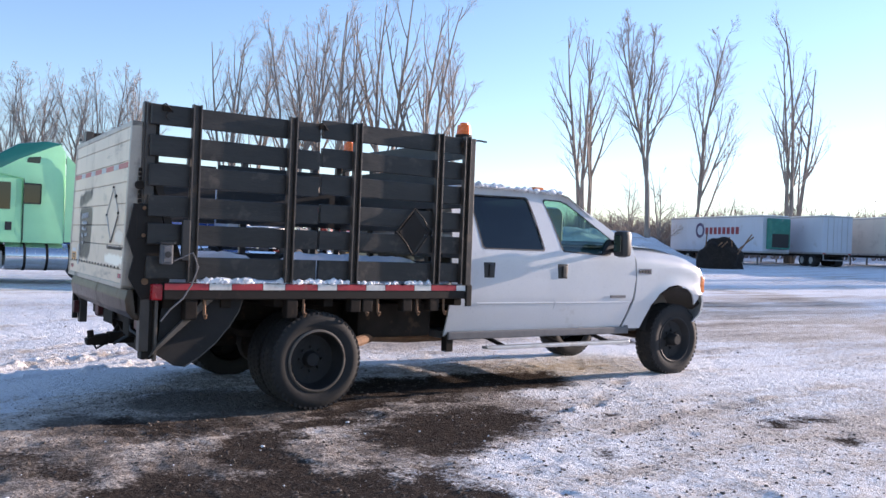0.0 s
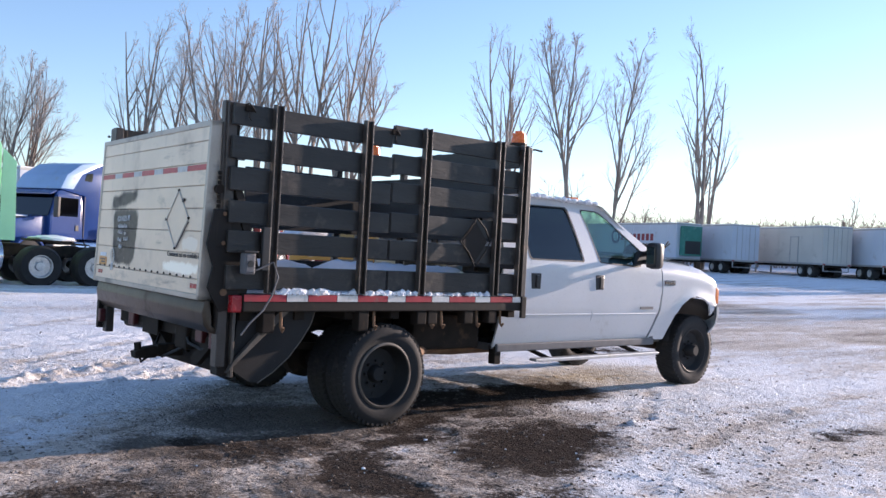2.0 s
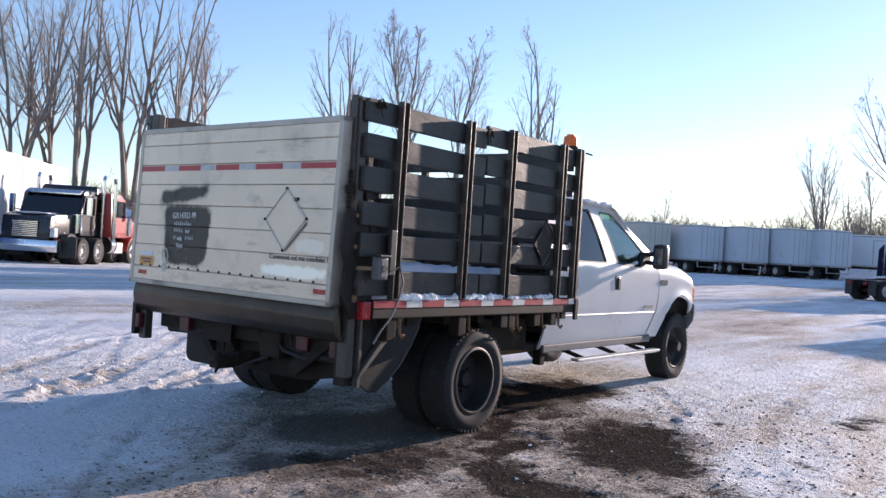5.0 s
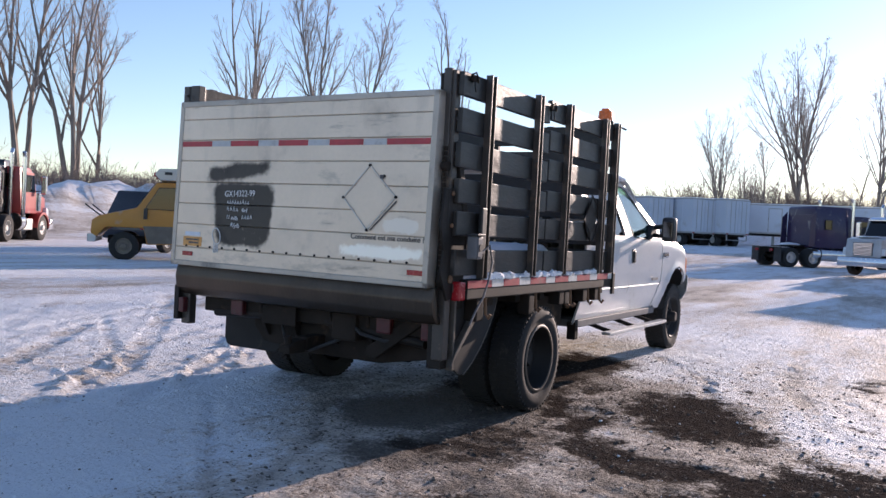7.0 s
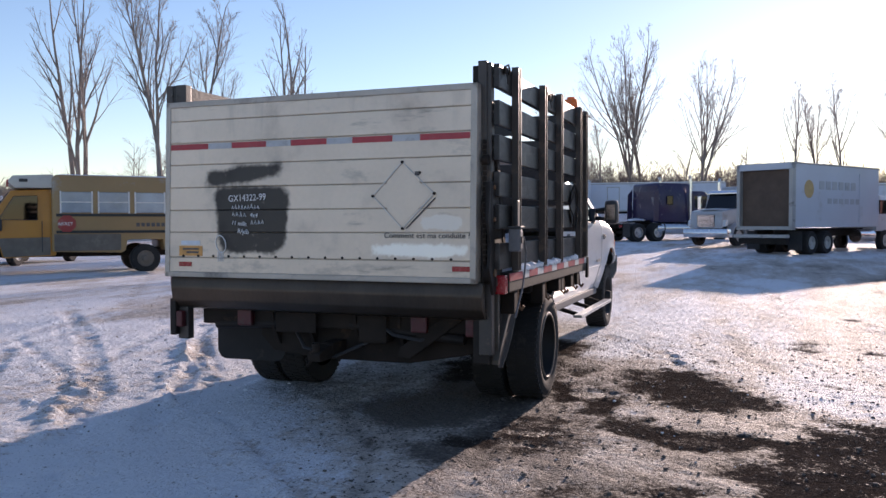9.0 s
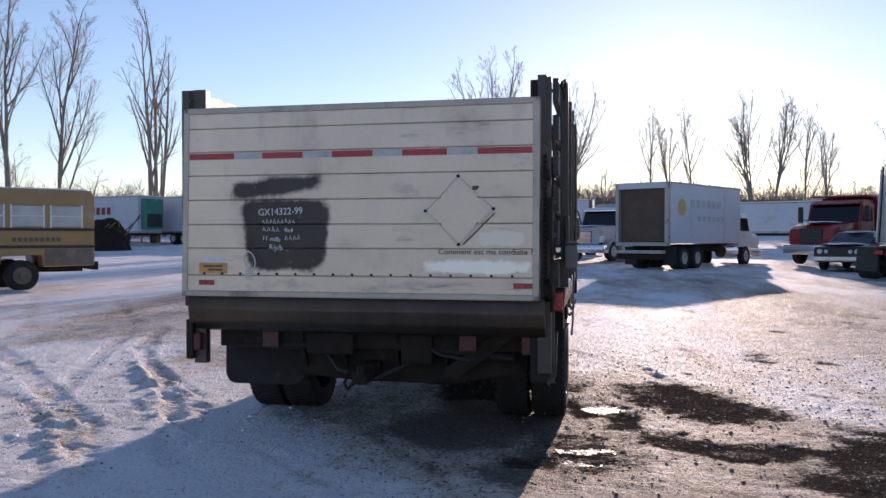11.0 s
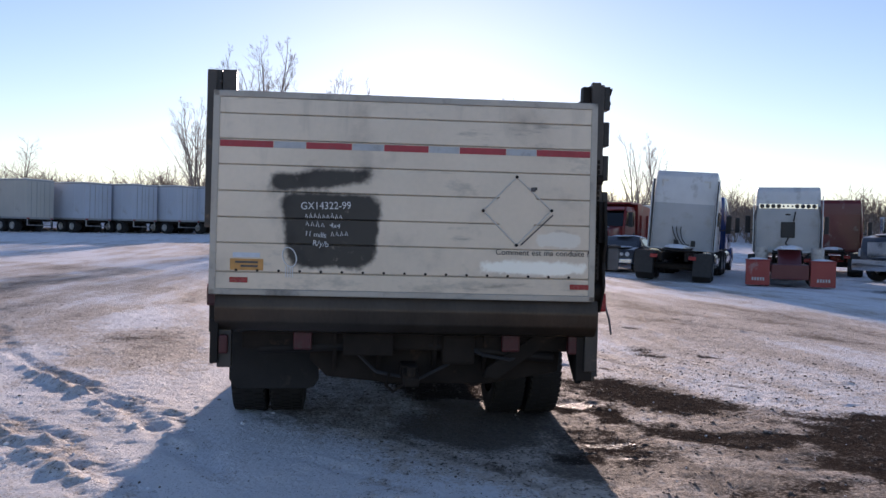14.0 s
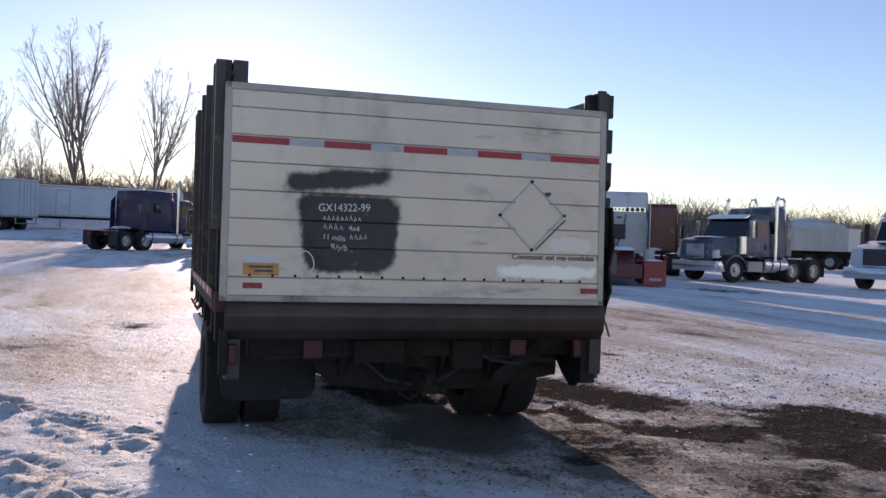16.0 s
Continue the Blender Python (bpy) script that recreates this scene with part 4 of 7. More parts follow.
    part("dashboard", P([(3.25, 1.02), (3.32, 1.28), (3.72, 1.36), (3.72, 0.95)], 'y', -0.84, 0.84, bev=0.03), "plastic_grey", truck)
    bm = bmesh.new()
    for i in range(20):
        a0, a1 = 2 * math.pi * i / 20, 2 * math.pi * (i + 1) / 20
        f = lambda a: (3.13 - 0.09 * math.sin(a), 0.40 + 0.19 * math.cos(a), 1.32 + 0.165 * math.sin(a))
        cyl(bm, f(a0), f(a1), 0.016, seg=6)
    pipe(bm, [(3.13, 0.22, 1.32), (3.13, 0.58, 1.32)], 0.014)
    pipe(bm, [(3.13, 0.40, 1.32), (3.34, 0.40, 1.18)], 0.03)
    part("steering_wheel", bm, "plastic_black", truck)
    for sy in (-0.45, 0.45):
        for sx in (1.75, 2.65):
            s = part("seat", P([(sx, 0.60), (sx + 0.5, 0.62), (sx + 0.52, 0.86), (sx + 0.1, 0.84)], 'y', sy - 0.26, sy + 0.26, bev=0.05), "seat_cloth", truck, "grey cloth seat", smooth=True)
            part("backrest", P([(sx - 0.12, 0.78), (sx + 0.08, 0.8), (sx - 0.04, 1.42), (sx - 0.20, 1.40)], 'y', sy - 0.25, sy + 0.25, bev=0.05), "seat_cloth", s, smooth=True)
            part("headrest", B(sx - 0.22, sx - 0.10, sy - 0.14, sy + 0.14, 1.44, 1.62, bev=0.04), "seat_cloth", s, smooth=True)
    part("rear_window", B(1.425, 1.435, -0.62, 0.62, 1.36, 1.72, bev=0.003), G_DARK, truck)
    for y in np.linspace(-0.6, 0.6, 5):
        part("roof_marker_lamp", B(2.60, 2.72, y - 0.05, y + 0.05, 1.915, 1.945, bev=0.01), "amber_lens", truck)


crew_cab()


def stake_bed():
    # floor, side rails with reflective tape
    part("bed_floor", B(-1.30, 1.40, -1.16, 1.16, 0.90, 0.97, bev=0.01), "wood_bed", truck, "worn plank bed floor")
    for k in range(7):
        part("cross_sill", B(-1.2 + k * 0.42, -1.12 + k * 0.42, -1.12, 1.12, 0.80, 0.90, bev=0.006), "under_steel", truck)
    for sg in (-1, 1):
        rail = part("side_rail", P([(sg * 1.12, 0.865), (sg * 1.20, 0.865), (sg * 1.20, 0.985), (sg * 1.12, 0.985)], 'x', -1.22, 1.43, bev=0.008), "black_steel", truck, "black steel bed rail")
        marks = [-1.22, -0.90, -0.73, -0.49, -0.31, -0.04, 0.13, 0.39, 0.57, 0.85, 1.02, 1.28, 1.38]
        for i, (a, b) in enumerate(zip(marks[:-1], marks[1:])):
            part("reflective_tape", B(a + 0.003, b - 0.003, min(sg * 1.199, sg * 1.2045), max(sg * 1.199, sg * 1.2045), 0.935, 0.98), "white_tape" if i % 2 else "red_tape", rail, "white reflective tape" if i % 2 else "red reflective tape")
        part("rail_end", B(1.38, 1.44, sg * 1.205 - 0.012, sg * 1.205 + 0.012, 0.80, 0.985, bev=0.008), "black_steel", rail)
        part("side_lamp", P([(-1.30, 0.86), (-1.225, 0.86), (-1.225, 0.975), (-1.30, 0.975)], 'y', sg * 1.13, sg * 1.195, bev=0.012), "red_lens" if sg < 0 else "red_lens_dirty_shaded", truck, "red side lamp")
        # stake pockets and hooks under the rail
        for hx in (-1.02, -0.24, 0.31, 0.42, 0.80, 1.07):
            part("pocket", B(hx - 0.045, hx + 0.045, sg * 1.10, sg * 1.19, 0.72 if hx < 0.3 else 0.76, 0.865, bev=0.008), "under_steel", truck)
            part("rope_hook", pipe(bmesh.new(), [(hx + 0.10, sg * 1.17, 0.87), (hx + 0.10, sg * 1.18, 0.76), (hx + 0.10, sg * 1.20, 0.735), (hx + 0.10, sg * 1.215, 0.76)], 0.011, 6), "rust", truck)
        # racks: two hinged panels of boards on steel stakes
        for pi, (x0, x1, dz, xs) in enumerate(((-1.34, -0.045, 0.0, (-1.33, -1.03, -0.29)), (-0.025, 1.38, 0.018, (0.27, 1.06, 1.345)))):
            for x in xs:
                part("stake", bmesh_stakes((x,), sg, dz), "stake_steel", truck, "black steel stake")
            for j, (z0, z1) in enumerate(((1.005, 1.155), (1.235, 1.375), (1.425, 1.565), (1.63, 1.775), (1.825, 1.965), (2.035, 2.17))):
                t = random.uniform(-0.006, 0.006)
                up = dz * (j / 5.0) * 1.6
                part("rack_board", B(x0 + (0.06 if sg > 0 and pi == 0 else 0), x1, min(sg * 1.135, sg * 1.172), max(sg * 1.135, sg * 1.172), z0 + t + up, z1 + t + up, bev=0.006), "rack_paint", truck, "black painted plank")
    # headboard behind the cab
    hb = part("headboard", bmesh_headboard(), "stake_steel", truck, "black steel headboard frame")
    for z0, z1 in ((1.0, 1.16), (1.20, 1.38), (1.42, 1.58), (1.62, 1.78), (1.82, 1.98), (2.03, 2.19)):
        part("board", B(1.355, 1.39, -1.12, 1.12, z0, z1, bev=0.006), "rack_paint", hb)


def bmesh_stakes(xs, sg, dz):
    bm = bmesh.new()
    for x in xs:
        w = 0.055
        if x < -1.3:
            box(bm, x - 0.03 + (0.06 if sg > 0 else 0), x + 0.035 + (0.06 if sg > 0 else 0), min(sg * 1.05, sg * 1.13), max(sg * 1.05, sg * 1.13), 0.50, 2.175, bev=0.006)
        else:
            lo, hi = (0.99, 2.19 + dz)
            box(bm, x - w / 2, x + w / 2, min(sg * 1.172, sg * 1.18), max(sg * 1.172, sg * 1.18), lo, hi, bev=0.002)
            for e in (-1, 1):
                box(bm, x + e * w / 2 - 0.005, x + e * w / 2 + 0.005, min(sg * 1.172, sg * 1.218), max(sg * 1.172, sg * 1.218), lo, hi, bev=0.002)
        for z in (1.08, 1.30, 1.50, 1.70, 1.90, 2.10):
            yo = 1.128 if x < -1.3 else 1.176
            cyl(bm, (x, sg * yo, z), (x, sg * (yo + 0.014), z), 0.011, seg=6)
    return bm


def bmesh_headboard():
    bm = bmesh.new()
    for y in (-1.16, -0.55, 0.0, 0.55, 1.16):
        box(bm, 1.39, 1.44, y - 0.035, y + 0.035, 0.86, 2.20, bev=0.005)
    return bm


stake_bed()


def tail_lift():
    """Aluminium platform folded upright behind the bed, with its columns and arms."""
    gx, y0, y1, z0, z1 = -1.40, -1.09, 1.10, 0.895, 2.055
    g = part("tail_lift_platform", B(gx + 0.02, gx + 0.06, y0 + 0.01, y1 - 0.01, z0 + 0.01, z1 - 0.01, bev=0.004), "gate_frame", truck, "dented aluminium lift platform folded upright")
    edges = [z0 + 0.03, 1.025, 1.19, 1.335, 1.485, 1.635, 1.78, 1.925, z1 - 0.035]
    for i, (a, b) in enumerate(zip(edges[:-1], edges[1:])):
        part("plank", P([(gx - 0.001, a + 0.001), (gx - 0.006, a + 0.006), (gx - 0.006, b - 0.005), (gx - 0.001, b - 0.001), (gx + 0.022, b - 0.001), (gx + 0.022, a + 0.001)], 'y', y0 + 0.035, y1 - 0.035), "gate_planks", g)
    for a, b, c, d in ((y0, y1, z1 - 0.038, z1), (y0, y1, z0, z0 + 0.035), (y0, y0 + 0.038, z0, z1), (y1 - 0.038, y1, z0, z1)):
        part("platform_edge", B(gx - 0.012, gx + 0.085, a, b, c, d, bev=0.006), "gate_frame", g, "grey aluminium edge channel")
    f = gx - 0.0065
    # reflective stripe
    ys = [1.06, 0.76, 0.58, 0.32, 0.14, -0.115, -0.29, -0.56, -0.735, -1.05]
    for i, (a, b) in enumerate(zip(ys[:-1], ys[1:])):
        part("reflective_tape", B(f - 0.002, f, b + 0.002, a - 0.002, 1.735, 1.772), "grey_tape" if i % 2 else "red_tape", g, "silver-grey reflective tape" if i % 2 else "red reflective tape")
    for a, b in ((0.985, 0.885), (-0.945, -1.055)):
        part("reflector", B(f - 0.005, f, b, a, 0.965, 0.995, bev=0.002), "red_lens", g, "small red reflector")
    for k in range(17):
        y = 0.95 - k * 0.118
        part("rivet", C((f - 0.006, y, 1.035), (f + 0.004, y, 1.035), 0.008, seg=8), "black_steel", g)
    # chalk writing on the sprayed square
    wm = lambda y, z: Matrix.Translation((f - 0.004, y, z)) @ Matrix(((0, 0, -1, 0), (-1, 0, 0, 0), (0, 1, 0, 0), (0, 0, 0, 1)))
    words("chalk_writing", "GX14322-99", 0.060, wm(0.60, 1.388) @ pose(0, 0, 0, 0, 0, 2) @ Matrix.Diagonal((0.9, 1, 1, 1)), "chalk", g, "white chalk lettering")
    # four lines of hand; what cannot be spelt out is a row of short strokes
    def strokes(y, z, count, h, step):
        rng = random.Random(int(1000 * (y + z)))
        for k in range(count):
            y_, hh = y - k * step, h * rng.uniform(0.75, 1.15)
            part("chalk_mark", pipe(bmesh.new(), [(f - 0.004, y_, z + hh * rng.uniform(0, 0.3)), (f - 0.004, y_ - step * 0.2, z + hh), (f - 0.004, y_ - step * 0.55, z + hh * rng.uniform(0, 0.2))], 0.0026, 5), "chalk", g)
    slant = Matrix(((1, 0.18, 0, 0), (0, 1, 0, 0), (0, 0, 1, 0), (0, 0, 0, 1)))
    strokes(0.572, 1.338, 9, 0.030, 0.024)
    strokes(0.568, 1.290, 4, 0.032, 0.029)
    words("chalk_writing", "4x4", 0.040, wm(0.435, 1.290) @ slant, "chalk", g, "white chalk lettering")
    words("chalk_writing", "11 mills", 0.040, wm(0.575, 1.240) @ slant, "chalk", g, "white chalk lettering")
    strokes(0.425, 1.240, 4, 0.028, 0.026)
    words("chalk_writing", "R/y/b", 0.044, wm(0.53, 1.185) @ slant, "chalk", g, "white chalk lettering")
    bm = bmesh.new()
    for i in range(18):
        a0, a1 = 2 * math.pi * i / 18, 2 * math.pi * (i + 1) / 18
        q = lambda a: (f - 0.004, 0.655 + 0.038 * math.cos(a) + 0.01 * math.sin(a), 1.115 + 0.055 * math.sin(a))
        cyl(bm, q(a0), q(a1), 0.0035, seg=5)
    for k in range(4):
        cyl(bm, (f - 0.004, 0.655 + 0.02 - 0.013 * k, 1.0), (f - 0.004, 0.655 + 0.02 - 0.013 * k, 1.062), 0.003, seg=5)
    part("chalk_drawing", bm, "chalk", g, "white chalk doodle")
    part("warning_label", B(f - 0.002, f, 0.80, 0.985, 1.035, 1.10), "label_orange", g, "small orange warning label")
    for k in range(2):
        part("label_bar", B(f - 0.004, f - 0.001, 0.83, 0.955 - 0.03 * k, 1.075 - 0.022 * k, 1.087 - 0.022 * k), "ink", g)
    part("warning_label", B(f - 0.002, f, 0.82, 0.97, 1.108, 1.135), "label_white", g, "small white label")
    words("printed_line", "Comment est ma conduite ?", 0.0475, wm(-0.51, 1.158), "ink", g, "small dark printed words")
    # placard holder: bent steel diamond
    dc = [(-0.625, 1.61), (-0.435, 1.41), (-0.63, 1.215), (-0.83, 1.42)]
    for a, b in zip(dc, dc[1:] + dc[:1]):
        part("placard_strip", pipe(bmesh.new(), [(f - 0.004, *a), (f - 0.004, *b)], 0.004, 6), "gate_alu", g, "thin aluminium strip of the placard holder")
    part("placard_plate", P([(y * 0.9 - 0.063, z * 0.9 + 0.1414) for y, z in dc], 'x', f - 0.0015, f), "gate_planks", g, "bare diamond placard holder")
    dd = [(-0.655, 1.215), (-0.838, 1.395)]
    part("placard_slot", pipe(bmesh.new(), [(f - 0.006, *dd[0]), (f - 0.006, *dd[1])], 0.004, 6), "ink", g, "dark bent edge of the placard holder")
    part("placard_tab", B(f - 0.012, f - 0.004, -0.735, -0.708, 1.528, 1.552, bev=0.003), "ink", g, "small dark folded tab")
    for a in dc:
        part("placard_bolt", C((f - 0.010, *a), (f, *a), 0.0095, seg=8), "black_steel", g)
    part("latch", C((f - 0.010, -0.735, 1.545), (f, -0.735, 1.545), 0.009, seg=8), "black_steel", g)
    # lower skirt of the platform, curved under
    pr = [(-1.372, 0.90), (-1.388, 0.82), (-1.372, 0.74), (-1.325, 0.69), (-1.25, 0.675), (-1.25, 0.715), (-1.31, 0.73), (-1.335, 0.90)]
    part("platform_skirt", P(pr, 'y', -1.12, 1.07, bev=0.01), "gate_lower", g, "dark curved steel lip under the platform", smooth=True)
    # columns, lifting arms, hinge plates and the control box
    for sg in (-1, 1):
        ya = lambda a, b: (min(sg * a, sg * b), max(sg * a, sg * b))
        cx, cy = (-1.335, 1.005) if sg < 0 else (-1.265, 1.085)
        col = part("lift_column", B(cx, cx + 0.075, *ya(cy, cy + 0.10), 0.70 if sg > 0 else 0.44, 2.165, bev=0.008), "black_steel", truck, "black steel lift column")
        if sg > 0:
            part("column_guide", B(cx - 0.02, cx + 0.03, *ya(1.165, 1.22), 1.30, 2.175, bev=0.006), "stake_steel", col)
            lb = part("lamp_post", B(-1.345, -1.30, *ya(1.12, 1.165), 0.53, 0.78, bev=0.006), "black_steel", truck, "black hanging lamp post")
            part("tail_lamp", B(-1.35, -1.30, *ya(1.065, 1.115), 0.585, 0.695, bev=0.012), "red_lens_dirty_shaded", lb, "small red tail lamp")
            continue
        part("column_guide", B(-1.372, -1.336, *ya(1.05, 1.105), 1.42, 2.185, bev=0.006), "stake_steel", col)
        bm = bmesh.new()
        for k in range(26):
            z = 0.98 + k * 0.031
            box(bm, -1.392, -1.372, *ya(1.085, 1.105), z, z + 0.024, bev=0.003)
        part("column_chain", bm, "under_steel", col, "greasy lift chain")
        part("hinge_plate", P([(-1.43, 1.53), (-1.27, 1.52), (-1.20, 1.33), (-1.15, 1.14), (-1.18, 0.90), (-1.36, 0.86), (-1.45, 1.02), (-1.42, 1.16), (-1.47, 1.30)], 'y', *ya(1.125, 1.142), bev=0.004), "black_steel", col)
        sl = part("slider_block", B(-1.41, -1.30, *ya(1.10, 1.145), 1.28, 1.53, bev=0.012), "black_steel", col)
        for z in (1.31, 1.50):
            part("bolt", C((-1.36, sg * 1.14, z), (-1.36, sg * 1.155, z), 0.014, seg=6), "rust", sl)
        part("chain_roller", C((-1.385, sg * 1.085, 1.66), (-1.385, sg * 1.12, 1.66), 0.03, seg=14), "under_steel", col, "greasy chain roller")
        part("hinge_drum", C((-1.34, sg * 1.09, 0.99), (-1.34, sg * 1.135, 0.99), 0.07, seg=20), "black_steel", col)
        part("hinge_pin", C((-1.34, sg * 1.13, 0.99), (-1.34, sg * 1.15, 0.99), 0.024, seg=12), "rust", col)
        part("fold_arm", P([(-1.30, 1.70), (-1.255, 1.73), (-1.06, 1.05), (-1.12, 1.03)], 'y', *ya(1.112, 1.145), bev=0.006), "black_steel", col)
        part("shackle", B(-1.33, -1.27, *ya(1.112, 1.15), 1.66, 1.76, bev=0.01), "under_steel", col)
        # end brackets with their lamps
        lb = part("lamp_bracket", P([(-1.33, 0.75), (-1.24, 0.75), (-1.16, 0.74), (-1.27, 0.58), (-1.33, 0.56)], 'y', *ya(1.01, 1.028), bev=0.003), "black_steel", truck, "black gusset plate")
        part("tail_lamp", B(-1.335, -1.285, *ya(0.955, 1.008), 0.60, 0.715, bev=0.012), "red_lens_dirty_shaded", lb, "small red tail lamp")
    part("under_arm", P([(-1.29, 0.46), (-1.25, 0.53), (-0.90, 0.885), (-0.84, 0.865)], 'y', -1.155, -1.115, bev=0.005), "brace_steel", truck, "bare steel brace")
    part("column_strip", B(-1.262, -1.240, -1.145, -1.10, 0.43, 0.86, bev=0.004), "brace_steel", truck, "worn bright steel strip")
    # side mudguard: a rubber sheet with a bright rolled edge
    back = [(-0.60, 0.865), (-0.63, 0.77), (-0.70, 0.66), (-0.80, 0.54), (-0.92, 0.44), (-1.03, 0.375)]
    mg = part("mudguard", P([(-1.20, 0.865), (-1.23, 0.47), (-1.10, 0.385)] + back[::-1], 'y', -1.10, -1.085, bev=0.003), "rubber", truck, "black rubber side mudguard")
    part("guard_edge", pipe(bmesh.new(), [(x, -1.098, z) for x, z in back], 0.006, 6), "brace_steel", mg, "bright rolled edge")
    fp = [(0.55, 0.87), (1.115, 0.87), (1.115, 0.36), (1.09, 0.315), (1.05, 0.30), (0.62, 0.30), (0.58, 0.315), (0.55, 0.36)]
    part("mudflap", P(fp, 'x', -0.86, -0.845, bev=0.003), "rubber", truck, "black rubber mudflap")
    box_ = part("control_box", B(-1.265, -1.185, -1.275, -1.205, 1.115, 1.255, bev=0.012), "plastic_grey", truck, "grey lift control box")
    part("box_window", B(-1.255, -1.195, -1.279, -1.274, 1.13, 1.24, bev=0.004), "plastic_grey", box_)
    part("box_dial", C((-1.225, -1.285, 1.185), (-1.225, -1.277, 1.185), 0.022, seg=16), "plastic_black", box_)
    part("box_lid", B(-1.275, -1.175, -1.285, -1.20, 1.255, 1.27, bev=0.004), "plastic_black", box_)
    cab_pts = [(-1.17, -1.24, 1.14), (-1.04, -1.245, 1.20), (-1.00, -1.25, 1.10), (-1.04, -1.25, 0.98), (-1.10, -1.25, 0.88), (-1.19, -1.25, 0.80), (-1.25, -1.245, 0.72)]
    part("control_cable", pipe(bmesh.new(), cab_pts, 0.0065, 6), "plastic_grey", truck, "thin grey hanging cable")
    # welded plate on the second stake, latches where the rack panels meet
    part("stake_plate", B(-1.115, -1.055, -1.225, -1.195, 1.14, 1.43, bev=0.008), "plastic_black", truck, "black steel plate welded to the stake")
    for lx, lz in ((-1.24, 2.20), (-0.035, 2.20), (1.32, 2.20)):
        lt = part("rack_latch", B(lx - 0.03, lx + 0.03, -1.192, -1.176, lz - 0.02, lz + 0.02, bev=0.005), "under_steel", truck, "small dark rack latch")
        part("latch_hook", pipe(bmesh.new(), [(lx - 0.04, -1.19, lz + 0.015), (lx - 0.015, -1.205, lz + 0.03), (lx + 0.015, -1.205, lz), (lx + 0.04, -1.19, lz - 0.02)], 0.006, 6), "black_steel", lt)
        part("latch_pin", pipe(bmesh.new(), [(lx, -1.19, lz - 0.02), (lx - 0.01, -1.20, lz - 0.06), (lx + 0.01, -1.195, lz - 0.08)], 0.004, 6), "black_steel", lt)
    part("beacon_wire", pipe(bmesh.new(), [(1.40, -1.13, 2.245), (1.48, -1.19, 2.25), (1.55, -1.20, 2.243)], 0.008, 6), "black_steel", truck)
    return g



platform = tail_lift()
# the platform hangs askew: its kerb-side edge stands off the bed and its top leans in
platform.matrix_local = Matrix.Translation((-1.478, -1.067, 0.932)) @ Matrix.Rotation(radians(-2.33), 4, 'Z') @ Matrix.Rotation(radians(1.75), 4, 'Y') @ Matrix.Diagonal((1, 1.024, 1.014, 1)) @ Matrix.Translation((1.412, 1.09, -0.895))


